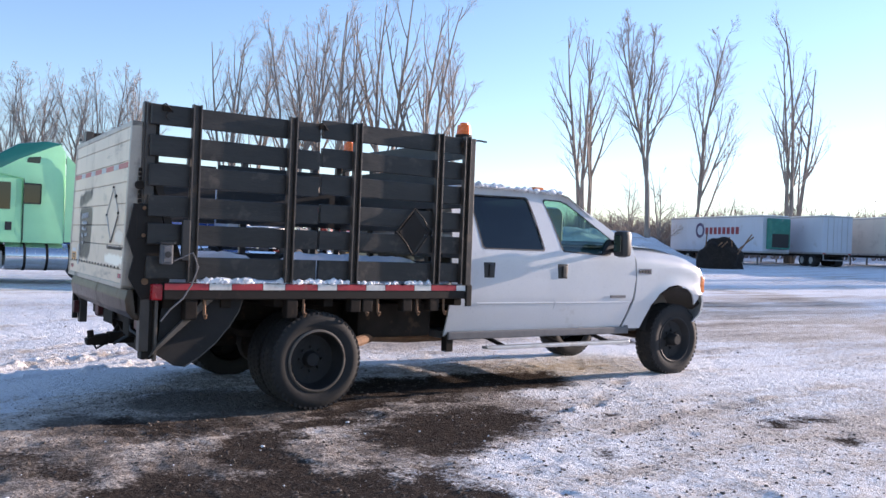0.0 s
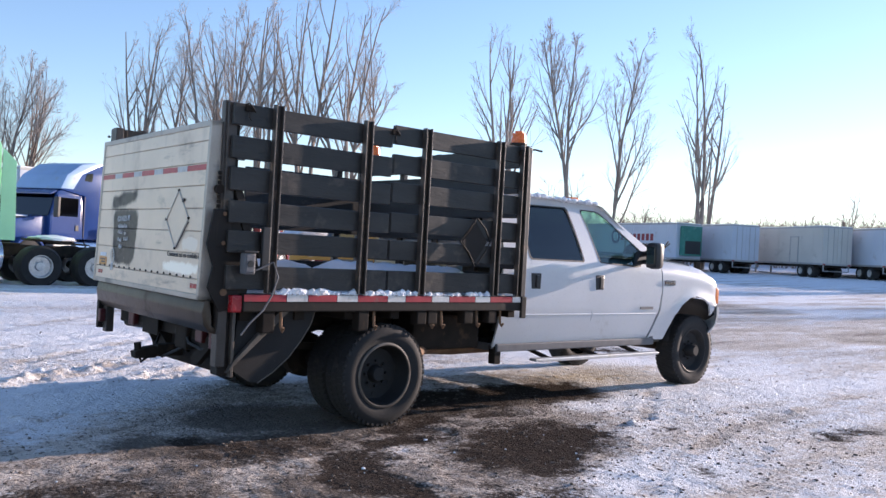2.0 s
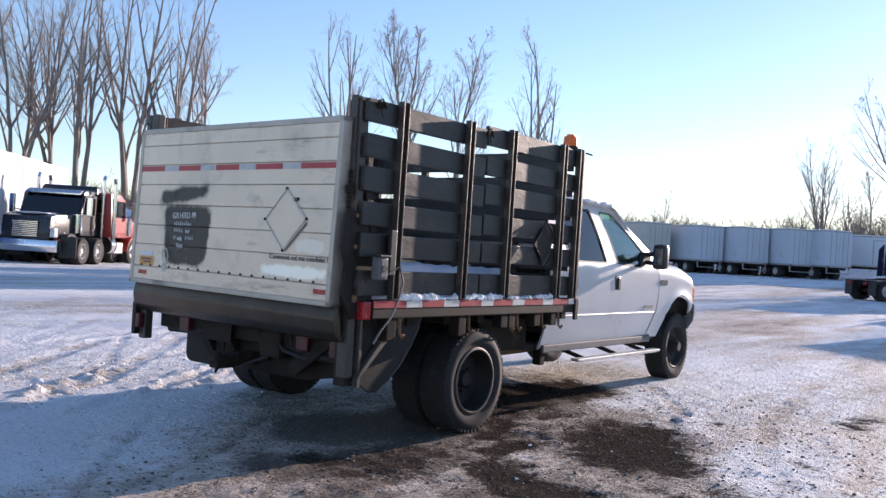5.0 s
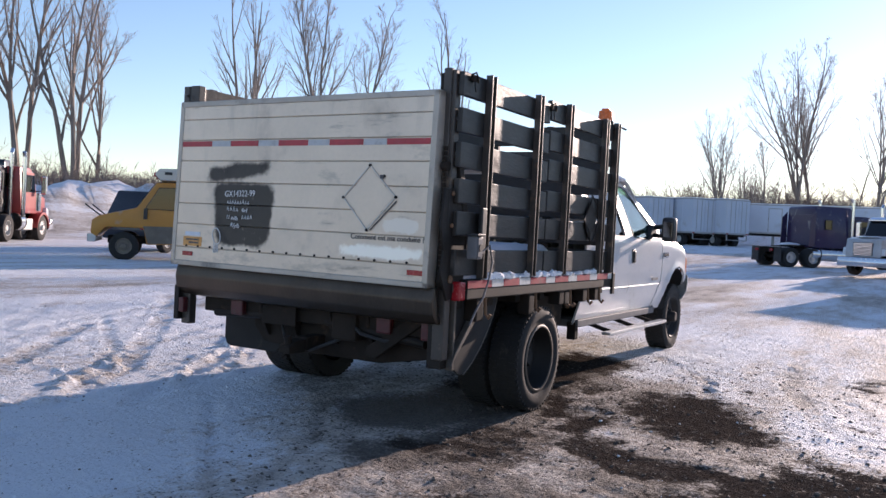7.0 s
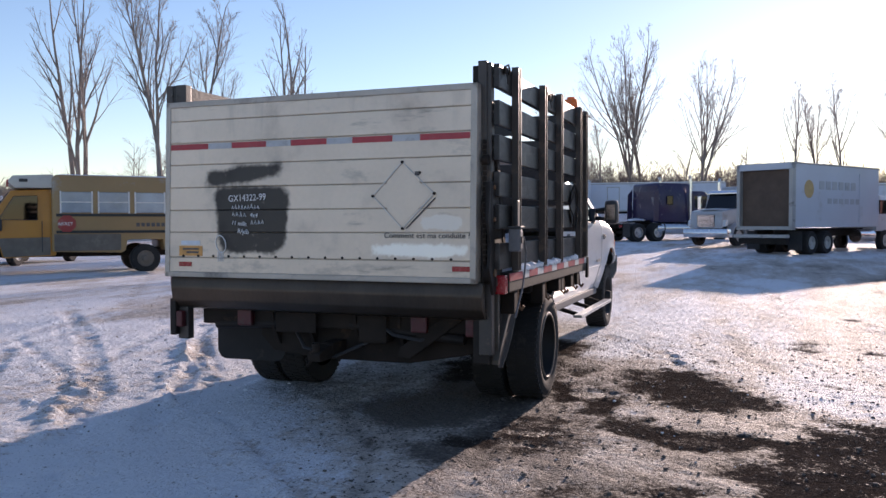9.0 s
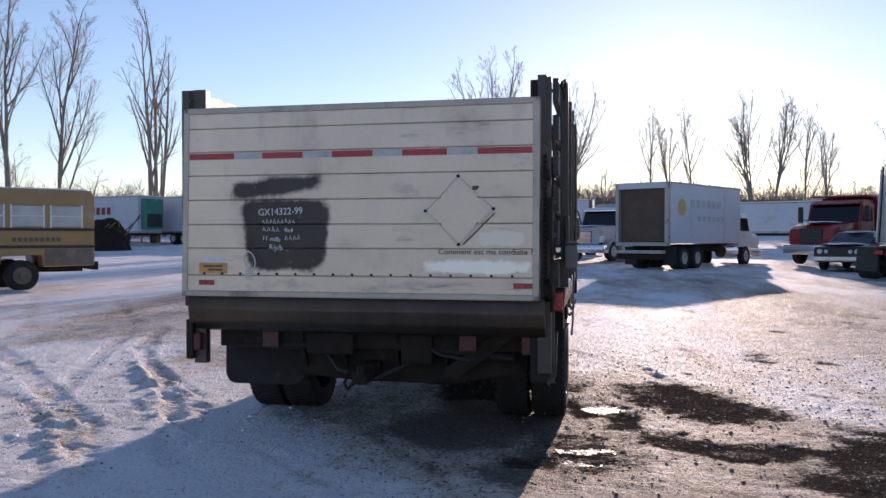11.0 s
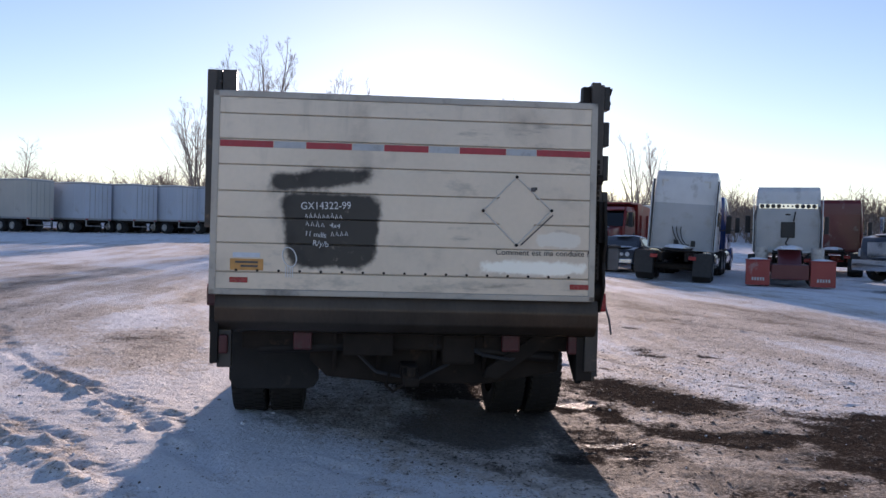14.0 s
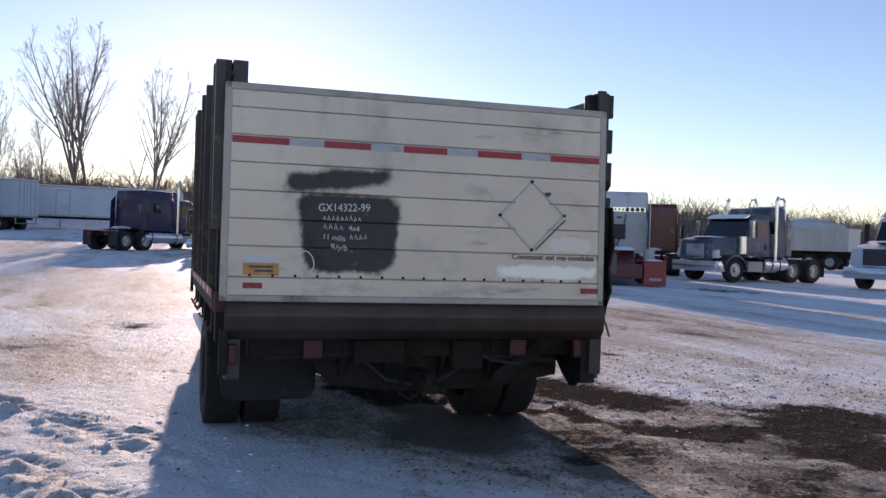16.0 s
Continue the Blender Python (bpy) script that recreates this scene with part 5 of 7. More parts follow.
def underside():
    for sg in (-1, 1):
        part("frame_rail", P([(-1.20, 0.62), (0.2, 0.66), (1.5, 0.55), (4.8, 0.55), (4.8, 0.70), (1.5, 0.72), (0.2, 0.80), (-1.20, 0.80)], 'y', sg * 0.40, sg * 0.47, bev=0.008), "under_steel", truck, "rusty chassis rail")
        part("leaf_spring", P([(-0.75, 0.62), (-0.4, 0.52), (0.0, 0.485), (0.4, 0.52), (0.75, 0.64), (0.75, 0.67), (0.4, 0.57), (0.0, 0.55), (-0.4, 0.57), (-0.75, 0.65)], 'y', sg * 0.50, sg * 0.58, bev=0.004), "under_steel", truck)
        for k in (1.055, 0.795):
            wheel(truck, 0, sg * k, r=0.38, rim_r=0.243, out=sg, label="black rear dual wheel", dish=0.125 if k > 1 else 0.03, name="rear_wheel")
        wheel(truck, 4.46, sg * 0.81, r=0.385, rim_r=0.245, out=sg, dish=0.06, hub_out=0.055, label="black front wheel", name="front_wheel", tread=46)
    part("rear_axle", pipe(bmesh.new(), [(0, -0.95, 0.38), (0, 0.95, 0.38)], 0.065, 14), "under_steel", truck)
    bm = bmesh.new()
    lathe(bm, [(0.0, -0.15), (0.12, -0.13), (0.19, -0.05), (0.19, 0.05), (0.12, 0.13), (0.0, 0.15)], 20, (0, 0, 0.40))
    part("differential", bm, "under_steel", truck, smooth=True)
    part("front_axle", pipe(bmesh.new(), [(4.46, -0.75, 0.40), (4.46, 0.75, 0.40)], 0.06, 12), "under_steel", truck)
    part("drive_shaft", pipe(bmesh.new(), [(0.1, 0, 0.42), (2.6, 0, 0.55)], 0.045, 12), "under_steel", truck)
    part("fuel_tank", B(-1.0, -0.35, -0.38, 0.38, 0.42, 0.62, bev=0.04), "under_steel", truck)
    part("gearbox", B(2.5, 3.6, -0.25, 0.25, 0.40, 0.70, bev=0.05), "under_steel", truck)
    part("side_tank", B(0.55, 1.30, -0.80, -0.50, 0.50, 0.80, bev=0.03), "under_steel", truck)
    part("side_tank", B(0.55, 1.30, 0.55, 0.92, 0.52, 0.80, bev=0.03), "under_steel", truck)
    part("exhaust_pipe", pipe(bmesh.new(), [(3.3, -0.5, 0.48), (1.2, -0.55, 0.46), (0.75, -0.7, 0.50), (0.4, -0.98, 0.48)], 0.045, 10), "rust", truck)
    part("cab_mount", B(1.42, 1.50, -0.88, -0.80, 0.36, 0.52, bev=0.01), "under_steel", truck)
    part("rear_crossbeam", B(-1.20, -1.10, -1.0, 1.0, 0.60, 0.72, bev=0.01), "under_steel", truck, "dark steel cross tube")
    lf = part("lift_frame", P([(-0.98, 0.76), (0.60, 0.76), (0.60, 0.52), (0.50, 0.42), (0.10, 0.38), (-0.50, 0.38), (-0.95, 0.46)], 'x', -1.10, -1.06, bev=0.01), "under_steel", truck, "dirty steel lift subframe")
    for y in (-0.47, -0.16, 0.18, 0.45):
        part("frame_gusset", P([(-1.22, 0.72), (-1.06, 0.72), (-1.06, 0.47), (-1.12, 0.47), (-1.20, 0.60)], 'y', y - 0.012, y + 0.012, bev=0.003), "under_steel", lf)
    part("pump_box", B(-1.24, -1.10, -0.40, -0.20, 0.52, 0.70, bev=0.02), "under_steel", lf, "dark hydraulic pump box")
    part("cylinder", pipe(bmesh.new(), [(-1.17, -0.90, 0.56), (-1.17, -0.12, 0.63)], 0.035, 12), "black_steel", lf, "hydraulic lift cylinder")
    part("cylinder", pipe(bmesh.new(), [(-1.17, 0.90, 0.60), (-1.17, 0.22, 0.63)], 0.035, 12), "black_steel", lf, "hydraulic lift cylinder")
    part("swing_arm", P([(-0.92, 0.70), (-0.80, 0.72), (-0.48, 0.50), (-0.46, 0.44), (-0.55, 0.43)], 'x', -1.22, -1.18, bev=0.006), "under_steel", lf)
    part("plate_holder", B(-1.245, -1.235, 0.10, 0.40, 0.57, 0.70, bev=0.004), "under_steel", lf, "dark bare plate holder")
    part("hydraulic_hose", pipe(bmesh.new(), [(-1.20, -0.30, 0.66), (-1.24, -0.45, 0.58), (-1.22, -0.62, 0.55), (-1.16, -0.80, 0.60), (-1.10, -0.95, 0.72)], 0.012, 6), "rubber_clean", lf)
    part("hydraulic_hose", pipe(bmesh.new(), [(-1.20, -0.25, 0.52), (-1.26, -0.05, 0.43), (-1.22, 0.20, 0.47), (-1.10, 0.35, 0.60)], 0.011, 6), "rubber_clean", lf)
    hb = part("tow_hitch", B(-1.30, -0.95, -0.05, 0.05, 0.43, 0.52, bev=0.01), "under_steel", truck, "rusty tow hitch")
    part("hitch_mount", P([(-1.30, 0.42), (-1.46, 0.42), (-1.47, 0.47), (-1.38, 0.50), (-1.30, 0.51)], 'y', -0.045, 0.045, bev=0.008), "under_steel", hb)
    part("hitch_ball", pipe(bmesh.new(), [(-1.43, 0, 0.46), (-1.43, 0, 0.50), (-1.435, 0, 0.535)], 0.026, 10), "under_steel", hb)
    part("safety_chain", pipe(bmesh.new(), [(-1.25, 0.12, 0.47), (-1.30, 0.14, 0.40), (-1.36, 0.10, 0.375), (-1.40, 0.04, 0.43)], 0.009, 6), "under_steel", hb)
    for y in (-0.62, 0.64):
        part("tail_lamp", P([(y - 0.055, 0.60), (y + 0.055, 0.60), (y + 0.055, 0.71), (y - 0.055, 0.71)], 'x', -1.25, -1.20, bev=0.012), "red_lens_dirty_shaded", truck, "square red tail lamp")


underside()
for sg in (-1, 1):
    bc = part("beacon", C((1.40, sg * 1.06, 2.20), (1.40, sg * 1.06, 2.24), 0.075, seg=18), "black_steel", truck, "beacon mount")
    bm = bmesh.new()
    g_ = bmesh.ops.create_cone(bm, segments=20, radius1=0.066, radius2=0.056, depth=0.10, cap_ends=True)["verts"]
    bmesh.ops.translate(bm, vec=(1.40, sg * 1.06, 2.29), verts=g_)
    bmesh.ops.bevel(bm, geom=[e for e in bm.edges if all(v.co.z > 2.33 for v in e.verts)], offset=0.02, segments=3, affect='EDGES')
    part("beacon_dome", bm, "amber", bc, "amber beacon dome", smooth=True)
for ob_ in [truck] + list(truck.children_recursive):
    if ob_.name.split(".")[0] in ("stake", "rack_board", "headboard", "board", "lift_column", "column_guide", "beacon", "beacon_dome"):
        for v_ in ob_.data.vertices:
            v_.co.z += max(0.0, v_.co.z - 0.985) * 0.05
# bent placard holder wired to the side rack
dm = [(0.66, 1.42), (0.83, 1.22), (0.99, 1.43), (0.83, 1.62)]
hold = part("side_placard_plate", P([(x * 0.82 + 0.149, z * 0.82 + 0.256) for x, z in dm], 'y', -1.19, -1.182), "black_steel", truck, "bent black placard holder on the side rack")
for a, b in zip(dm, dm[1:] + dm[:1]):
    part("placard_strip", pipe(bmesh.new(), [(a[0], -1.195, a[1]), ((a[0] + b[0]) / 2, -1.215, (a[1] + b[1]) / 2 + 0.01), (b[0], -1.195, b[1])], 0.006, 6), "black_steel", hold)


def snow_ridge(name, pts, w, h, seed, label, category, parent=None, mtl="snow"):
    """Lumpy snow lying in a line."""
    bm = bmesh.new()
    rng = random.Random(seed)
    for a, b in zip(pts[:-1], pts[1:]):
        a, b = Vector(a), Vector(b)
        n = int((b - a).length / 0.009)
        for i in range(n):
            p = a.lerp(b, (i + rng.random()) / n)
            r = h * (0.28 + 0.72 * rng.random() ** 3)
            g = bmesh.ops.create_icosphere(bm, subdivisions=1, radius=r)["verts"]
            for v in g:
                v.co *= rng.uniform(0.75, 1.25)
                v.co.z *= 0.8
            bmesh.ops.rotate(bm, verts=g, matrix=Matrix.Rotation(rng.uniform(0, 6.28), 3, 'Z'))
            bmesh.ops.translate(bm, verts=g, vec=p + Vector((0, rng.uniform(-w, w), r * 0.35)))
    ob = part(name, bm, mtl, parent, smooth=False)
    return tagged(ob, label, category, kind="stuff")


for k, (a, b) in enumerate(((-0.99, -0.32), (-0.24, 0.24), (0.31, 0.70), (0.78, 1.02))):
    snow_ridge("snow_ridge", [(3.4 + a, 7.43 - 1.18, 0.985), (3.4 + b, 7.43 - 1.18, 0.985)], 0.018, 0.046 if k < 2 else 0.034, 20 + k, "clumped snow lying along the black bed rail", "snow")
snow_ridge("roof_snow", [(3.4 + 1.6, 7.43 - 0.74, 1.895), (3.4 + 2.85, 7.43 - 0.74, 1.880)], 0.03, 0.042, 31, "thin snow along the white cab roof edge", "snow")
snow_ridge("roof_snow", [(3.4 + 1.6, 7.43 + 0.4, 1.915), (3.4 + 2.8, 7.43 + 0.4, 1.912)], 0.32, 0.03, 32, "thin snow on the white cab roof", "snow")
# snow lying on the bed floor
def bed_snow():
    bm = bmesh.new()
    rows = []
    for x in np.linspace(-1.25, 1.33, 40):
        row = []
        for y in np.linspace(-1.08, 1.08, 32):
            e = min(1, (1.10 - abs(y)) / 0.15, (1.36 - abs(x - 0.04)) / 0.15)
            heap = min(1, max(0, (y + 0.86) / 0.22)) * min(1, max(0, (0.95 - y) / 0.5)) * min(1, max(0, (abs(x - 0.02) - 0.24) / 0.16))
            row.append((x, y, 0.955 + max(0, e) * (0.05 + 0.17 * heap + 0.14 * (1 - 0.8 * heap) * abs(noise.noise(Vector((x * 1.3, y * 1.6, 3)))) + 0.05 * noise.noise(Vector((x * 6, y * 6, 8))))))
        rows.append(row)
    sheet(bm, rows)
    ob = part("bed_snow", bm, "snow", None, smooth=True)
    ob.location = (3.4, 7.43, 0)
    return tagged(ob, "uneven snow lying on the plank bed floor", "snow", kind="stuff")


bed_snow()

# ---- trailers and other vehicles of the yard ----
PAINT = {
    "green": paint("green_paint", (0.36, 0.78, 0.43), 0.3, 0.2), "dark_green": paint("dark_green_paint", (0.01, 0.16, 0.13), 0.3, 0.2),
    "blue": paint("blue_paint", (0.016, 0.05, 0.19), 0.22, 0.12), "pale_blue": paint("pale_blue_paint", (0.28, 0.42, 0.62), 0.3, 0.3),
    "red": paint("red_paint", (0.33, 0.035, 0.03), 0.35, 0.35), "dark_red": paint("dark_red_paint", (0.13, 0.018, 0.02), 0.35, 0.3),
    "purple": paint("purple_paint", (0.022, 0.015, 0.06), 0.3, 0.3), "white": paint("semi_white", (0.66, 0.67, 0.68), 0.35, 0.4),
    "grey": paint("grey_paint", (0.42, 0.44, 0.46), 0.4, 0.45), "steel_blue": paint("steel_blue_paint", (0.055, 0.075, 0.115), 0.35, 0.5), "black": paint("black_paint", (0.02, 0.022, 0.03), 0.3, 0.35),
    "yellow": paint("bus_yellow", (0.50, 0.21, 0.025), 0.45, 0.30), "tan": paint("bus_grime", (0.33, 0.205, 0.085), 0.55, 0.30),
    "trailer_white": mat("trailer_white", (0.54, 0.575, 0.63), 0.45, var=0.06, scale=0.5, bump=0.02, dirt=((0.42, 0.41, 0.39), 0.4, 0.8)),
    "trailer_cream": mat("trailer_cream", (0.56, 0.53, 0.47), 0.5, var=0.08, scale=0.5, bump=0.02, dirt=((0.42, 0.39, 0.34), 0.4, 0.8)),
    "reefer_green": mat("reefer_green", (0.03, 0.20, 0.15), 0.5, var=0.2, scale=2, bump=0.05, dirt=(SALT, 0.3, 2)),
    "steel_grey": mat("steel_grey", (0.40, 0.40, 0.39), 0.45, metal=0.4, var=0.15, scale=2, bump=0.05, dirt=(GRIME, 0.4, 2)),
    "box_dark": mat("box_dark", (0.10, 0.065, 0.045), 0.7, var=0.3, scale=2, bump=0.1),
    "logo_red": mat("logo_red", (0.28, 0.03, 0.04), 0.5, var=0.1, scale=5, bump=0.0), "logo_navy": mat("logo_navy", (0.07, 0.05, 0.12), 0.5, var=0.1, scale=5, bump=0.0),
    "logo_sun": mat("logo_sun", (0.55, 0.36, 0.14), 0.5, var=0.1, scale=5, bump=0.0),
}
M["steel_grey"] = PAINT["steel_grey"]
WINDOW = glass("vehicle_glass", (0.06, 0.07, 0.08), 1.2)


def spot(x, y, heading, roll=0.0, dz=0.0):
    return pose(x, y, float(rise(x, y)) + dz, roll, 0, heading)


def road_wheel(parent, x, y, out, w=0.28, r=0.5, rim="white_rim", name="wheel"):
    """A lorry wheel, or a pair of them where it is wide."""
    bm = bmesh.new()
    f = out * w / 2
    lathe(bm, [(r * 0.56, -f), (r * 0.9, -f * 1.03), (r, -f * 0.8), (r, f * 0.8), (r * 0.9, f * 1.03), (r * 0.56, f)], 24)
    o = part(name, bm, "rubber", parent, "dirty black lorry tyre", smooth=True)
    o.location = (x, y, r)
    bm = bmesh.new()
    d = f - out * (0.12 if w > 0.4 else 0.03)
    lathe(bm, [(r * 0.57, f * 0.98), (r * 0.53, f * 0.98), (r * 0.48, d), (r * 0.22, d), (r * 0.2, d + out * 0.08), (0, d + out * 0.09)], 20)
    part("rim", bm, rim, o, smooth=True)


def taper(bm, z0, z1, k):
    """Draws the sides in above z0, to a factor k at z1."""
    for v in bm.verts:
        if v.co.z > z0:
            v.co.y *= 1 - (1 - k) * min(1, (v.co.z - z0) / (z1 - z0)) ** 1.3
    return bm


def cab_windows(e, x0, x1, zb, zt, hw, slope):
    for sg in (-1, 1):
        d = part("door", P([(x0, 1.15), (x1 + 0.05, 1.15), (x1 + 0.05, zb), (x1 - slope * 0.6, zt + 0.1), (x0, zt + 0.1)], 'y', sg * (hw - 0.01), sg * (hw + 0.012), bev=0.01), e["paint"], e["ob"])
        part("window_pane", P([(x0 + 0.12, zb), (x1 - 0.02, zb), (x1 - slope * 0.55, zt), (x0 + 0.12, zt)], 'y', sg * (hw + 0.008), sg * (hw + 0.018), bev=0.004), WINDOW, d, "dark side window")
        part("door_handle", B(x0 + 0.08, x0 + 0.22, sg * (hw + 0.02) - 0.015, sg * (hw + 0.02) + 0.015, 1.35, 1.55, bev=0.01), "plastic_black", d)
        m = part("mirror", B(x1 + 0.05, x1 + 0.17, sg * (hw + 0.30) - 0.1, sg * (hw + 0.30) + 0.1, zb - 0.05, zt + 0.0, bev=0.03), "plastic_black" if not e.get("chrome") else "chrome", e["ob"], "tall door mirror")
        part("mirror_arm", pipe(bmesh.new(), [(x1 + 0.05, sg * hw, zb + 0.05), (x1 + 0.1, sg * (hw + 0.28), zb + 0.1)], 0.02, 6), "plastic_black", m)


def tractor(label, m, colour, sleeper=1.9, height=3.9, roof="aero", hood=1.9, style="aero", stacks=0, tanks=True, roof_colour=None, grille="plastic_black", wb=0.0, rim="alu_rim", lights=False, bumper="chrome", group="lorries in the yard", snow=True, hoses=False):
    """A highway tractor. Local x runs forward from the frame's rear end."""
    ob = thing("tractor_unit", label, "lorry", m, group)
    pm = PAINT[colour]
    e = {"ob": ob, "paint": pm, "chrome": stacks > 0}
    cb = 3.0 + wb  # back of the sleeper or cab
    cf = cb + sleeper  # back of the doors
    ce = cf + 1.35  # front of the doors
    he = ce + hood  # nose
    hw = 1.18
    for sg in (-1, 1):
        part("frame_rail", B(0, he - 0.3, sg * 0.42 - 0.05, sg * 0.42 + 0.05, 0.72, 0.98, bev=0.01), "under_steel", ob)
        for ax in (0.75, 2.05):
            road_wheel(ob, ax, sg * 0.93, sg, w=0.58, rim=rim, name="rear_wheel")
        road_wheel(ob, he - 1.05, sg * 1.03, sg, rim=rim, name="front_wheel")
        part("mudflap", B(0.12, 0.15, sg * 0.95 - 0.3, sg * 0.95 + 0.3, 0.25, 1.0, bev=0.005), "rubber_clean", ob)
        part("tail_lamp", B(-0.03, 0.02, sg * 0.62 - 0.12, sg * 0.62 + 0.12, 0.78, 0.90, bev=0.01), "red_lens", ob)
        bm = bmesh.new()
        arc = [(he - 1.05 + 0.62 * math.cos(a), 0.5 + 0.62 * math.sin(a)) for a in np.linspace(0.0, math.pi, 14)]
        sheet(bm, [[(x, sg * 0.80, z) for x, z in arc], [(x, sg * 1.21, z) for x, z in arc], [(x, sg * 1.21, z - 0.10) for x, z in arc]])
        part("front_fender", bm, pm, ob, smooth=True)
        if tanks:
            t = part("fuel_tank", C((cb - 0.1, sg * 0.93, 0.72), (cf + 0.35, sg * 0.93, 0.72), 0.33, seg=22), "chrome", ob, "polished aluminium fuel tank", smooth=True)
            for bx in (cb + 0.35, cf - 0.1):
                part("tank_strap", C((bx, sg * 0.93, 0.72), (bx + 0.06, sg * 0.93, 0.72), 0.338, seg=22), "black_steel", t, smooth=True)
            part("cab_step", B(cf + 0.4, ce - 0.1, sg * 0.95 - 0.2, sg * 0.95 + 0.2, 0.42, 0.85, bev=0.03), "steel_grey", ob)
    part("drive_axle", pipe(bmesh.new(), [(0.75, -0.9, 0.5), (0.75, 0.9, 0.5)], 0.1, 10), "under_steel", ob)
    part("drive_axle", pipe(bmesh.new(), [(2.05, -0.9, 0.5), (2.05, 0.9, 0.5)], 0.1, 10), "under_steel", ob)
    part("fifth_wheel", P([(0.7, 1.02), (2.1, 1.10), (2.1, 1.16), (0.7, 1.06)], 'y', -0.48, 0.48, bev=0.02), "under_steel", ob, "greasy fifth wheel")
    if snow:
        part("coupling_snow", lump((1.5, 0, 1.16), (0.55, 0.42, 0.10), 3), "snow", ob, "snow on the coupling", smooth=True)
    part("deck", B(2.35, cb + 0.05, -0.5, 0.5, 0.98, 1.03, bev=0.008), "under_steel", ob)
    if sleeper > 0.3:
        if roof == "aero":
            prof = [(cb, 1.05), (cb, height - 0.22), (cb + 0.12, height - 0.04), (cb + 0.5, height), (cf + 0.1, height - 0.12), (cf + 0.75, height - 0.55), (cf + 1.05, 2.78), (cf, 2.6), (cf, 1.05)]
        elif roof == "mid":
            prof = [(cb, 1.05), (cb, height - 0.15), (cb + 0.1, height), (cf - 0.2, height), (cf + 0.25, height - 0.45), (cf + 0.5, 2.72), (cf, 2.6), (cf, 1.05)]
        else:
            prof = [(cb, 1.05), (cb, height - 0.1), (cb + 0.1, height), (cf - 0.1, height), (cf, height - 0.1), (cf, 1.05)]
        s = part("sleeper", taper(P(prof, 'y', -hw, hw, bev=0.06), 2.4, height, 0.9), PAINT[roof_colour] if roof_colour and roof == "flat" else pm, ob, smooth=True)
        for sg in (-1, 1):
            part("sleeper_window", P([(cb + 0.55, 2.0), (cb + 0.95, 2.0), (cb + 0.95, 2.5), (cb + 0.55, 2.5)], 'y', sg * hw, sg * (hw + 0.012), bev=0.03), WINDOW, s)
            if roof == "aero":
                part("fairing_window", P([(cf - 0.35, height - 0.75), (cf + 0.05, height - 0.75), (cf - 0.1, height - 0.42), (cf - 0.38, height - 0.38)], 'y', sg * hw * 0.93, sg * (hw * 0.955), bev=0.02), WINDOW, s)
            part("side_skirt", P([(cb - 0.35, 1.1), (cb, 1.1), (cb, height - 0.3), (cb - 0.3, height - 0.6)], 'y', sg * (hw - 0.03), sg * hw, bev=0.008), pm, s)
            part("panel_seam", B(cf - 0.02, cf, sg * (hw + 0.003) - 0.004, sg * (hw + 0.003) + 0.004, 1.1, 2.6), "plastic_black", s)
        back = part("rear_panel", B(cb - 0.012, cb + 0.02, -hw * 0.9, hw * 0.9, 1.12, min(height - 0.35, 2.75), bev=0.008), PAINT["grey"] if colour == "white" else pm, s)
        if lights:
            bar = part("lamp_strip", B(cb - 0.03, cb - 0.005, -1.0, 1.0, 2.66, 2.84, bev=0.006), "chrome", back, "bright strip of lamps")
            for y in (-0.88, -0.69, -0.50, -0.31, 0.31, 0.50, 0.69, 0.88):
                part("round_lamp", C((cb - 0.05, y, 2.75), (cb - 0.028, y, 2.75), 0.075, seg=14), "plastic_black", bar, "dark round lamp")
            for y in (-0.15, 0.0, 0.15):
                part("small_lamp", C((cb - 0.045, y, 2.75), (cb - 0.028, y, 2.75), 0.035, seg=10), "plastic_black", bar)
            part("rear_vent", B(cb - 0.05, cb, -0.26, 0.22, 1.60, 2.18, bev=0.02), "plastic_black", back, "black rear hatch")
            part("rear_handle", B(cb - 0.04, cb, -0.10, 0.08, 2.42, 2.48, bev=0.01), "plastic_black", back)
            part("air_hose", pipe(bmesh.new(), [(cb - 0.06, -0.05, 1.62), (cb - 0.14, 0.05, 1.40), (cb - 0.10, -0.12, 1.20), (cb - 0.2, -0.05, 1.05)], 0.03, 6), "plastic_black", back)
            part("air_hose", pipe(bmesh.new(), [(cb - 0.06, -0.20, 2.20), (cb - 0.10, -0.24, 2.42), (cb - 0.06, -0.26, 2.55)], 0.025, 6), "plastic_black", back)
            for y in (-1, 1):
                part("side_trim", pipe(bmesh.new(), [(cb - 0.05, y * 1.12, 1.05), (cb - 0.05, y * 1.13, 2.2), (cb - 0.03, y * 1.06, 2.75)], 0.03, 8), "plastic_grey", back)
        if hoses:
            for y in (-0.1, 0.06, 0.22):
                part("air_hose", pipe(bmesh.new(), [(cb - 0.06 - 0.10 * math.sin(a), y + 0.16 * math.cos(a * 1.15 + y * 2), 1.90 - 0.20 * a - 0.25 * math.sin(a)) for a in np.linspace(0, math.pi, 14)], 0.016, 6), "plastic_black", back)
            for y in (-0.4, 0.2):
                part("rear_hatch", B(cb - 0.03, cb, y - 0.08, y + 0.08, 1.2, 1.42, bev=0.01), "plastic_black", back)
            for y in (-1, 1):
                part("side_trim", B(cb - 0.05, cb, min(y * 1.10, y * 1.17), max(y * 1.10, y * 1.17), 1.1, height - 0.35, bev=0.01), "plastic_black", back, "black rubber side trim")
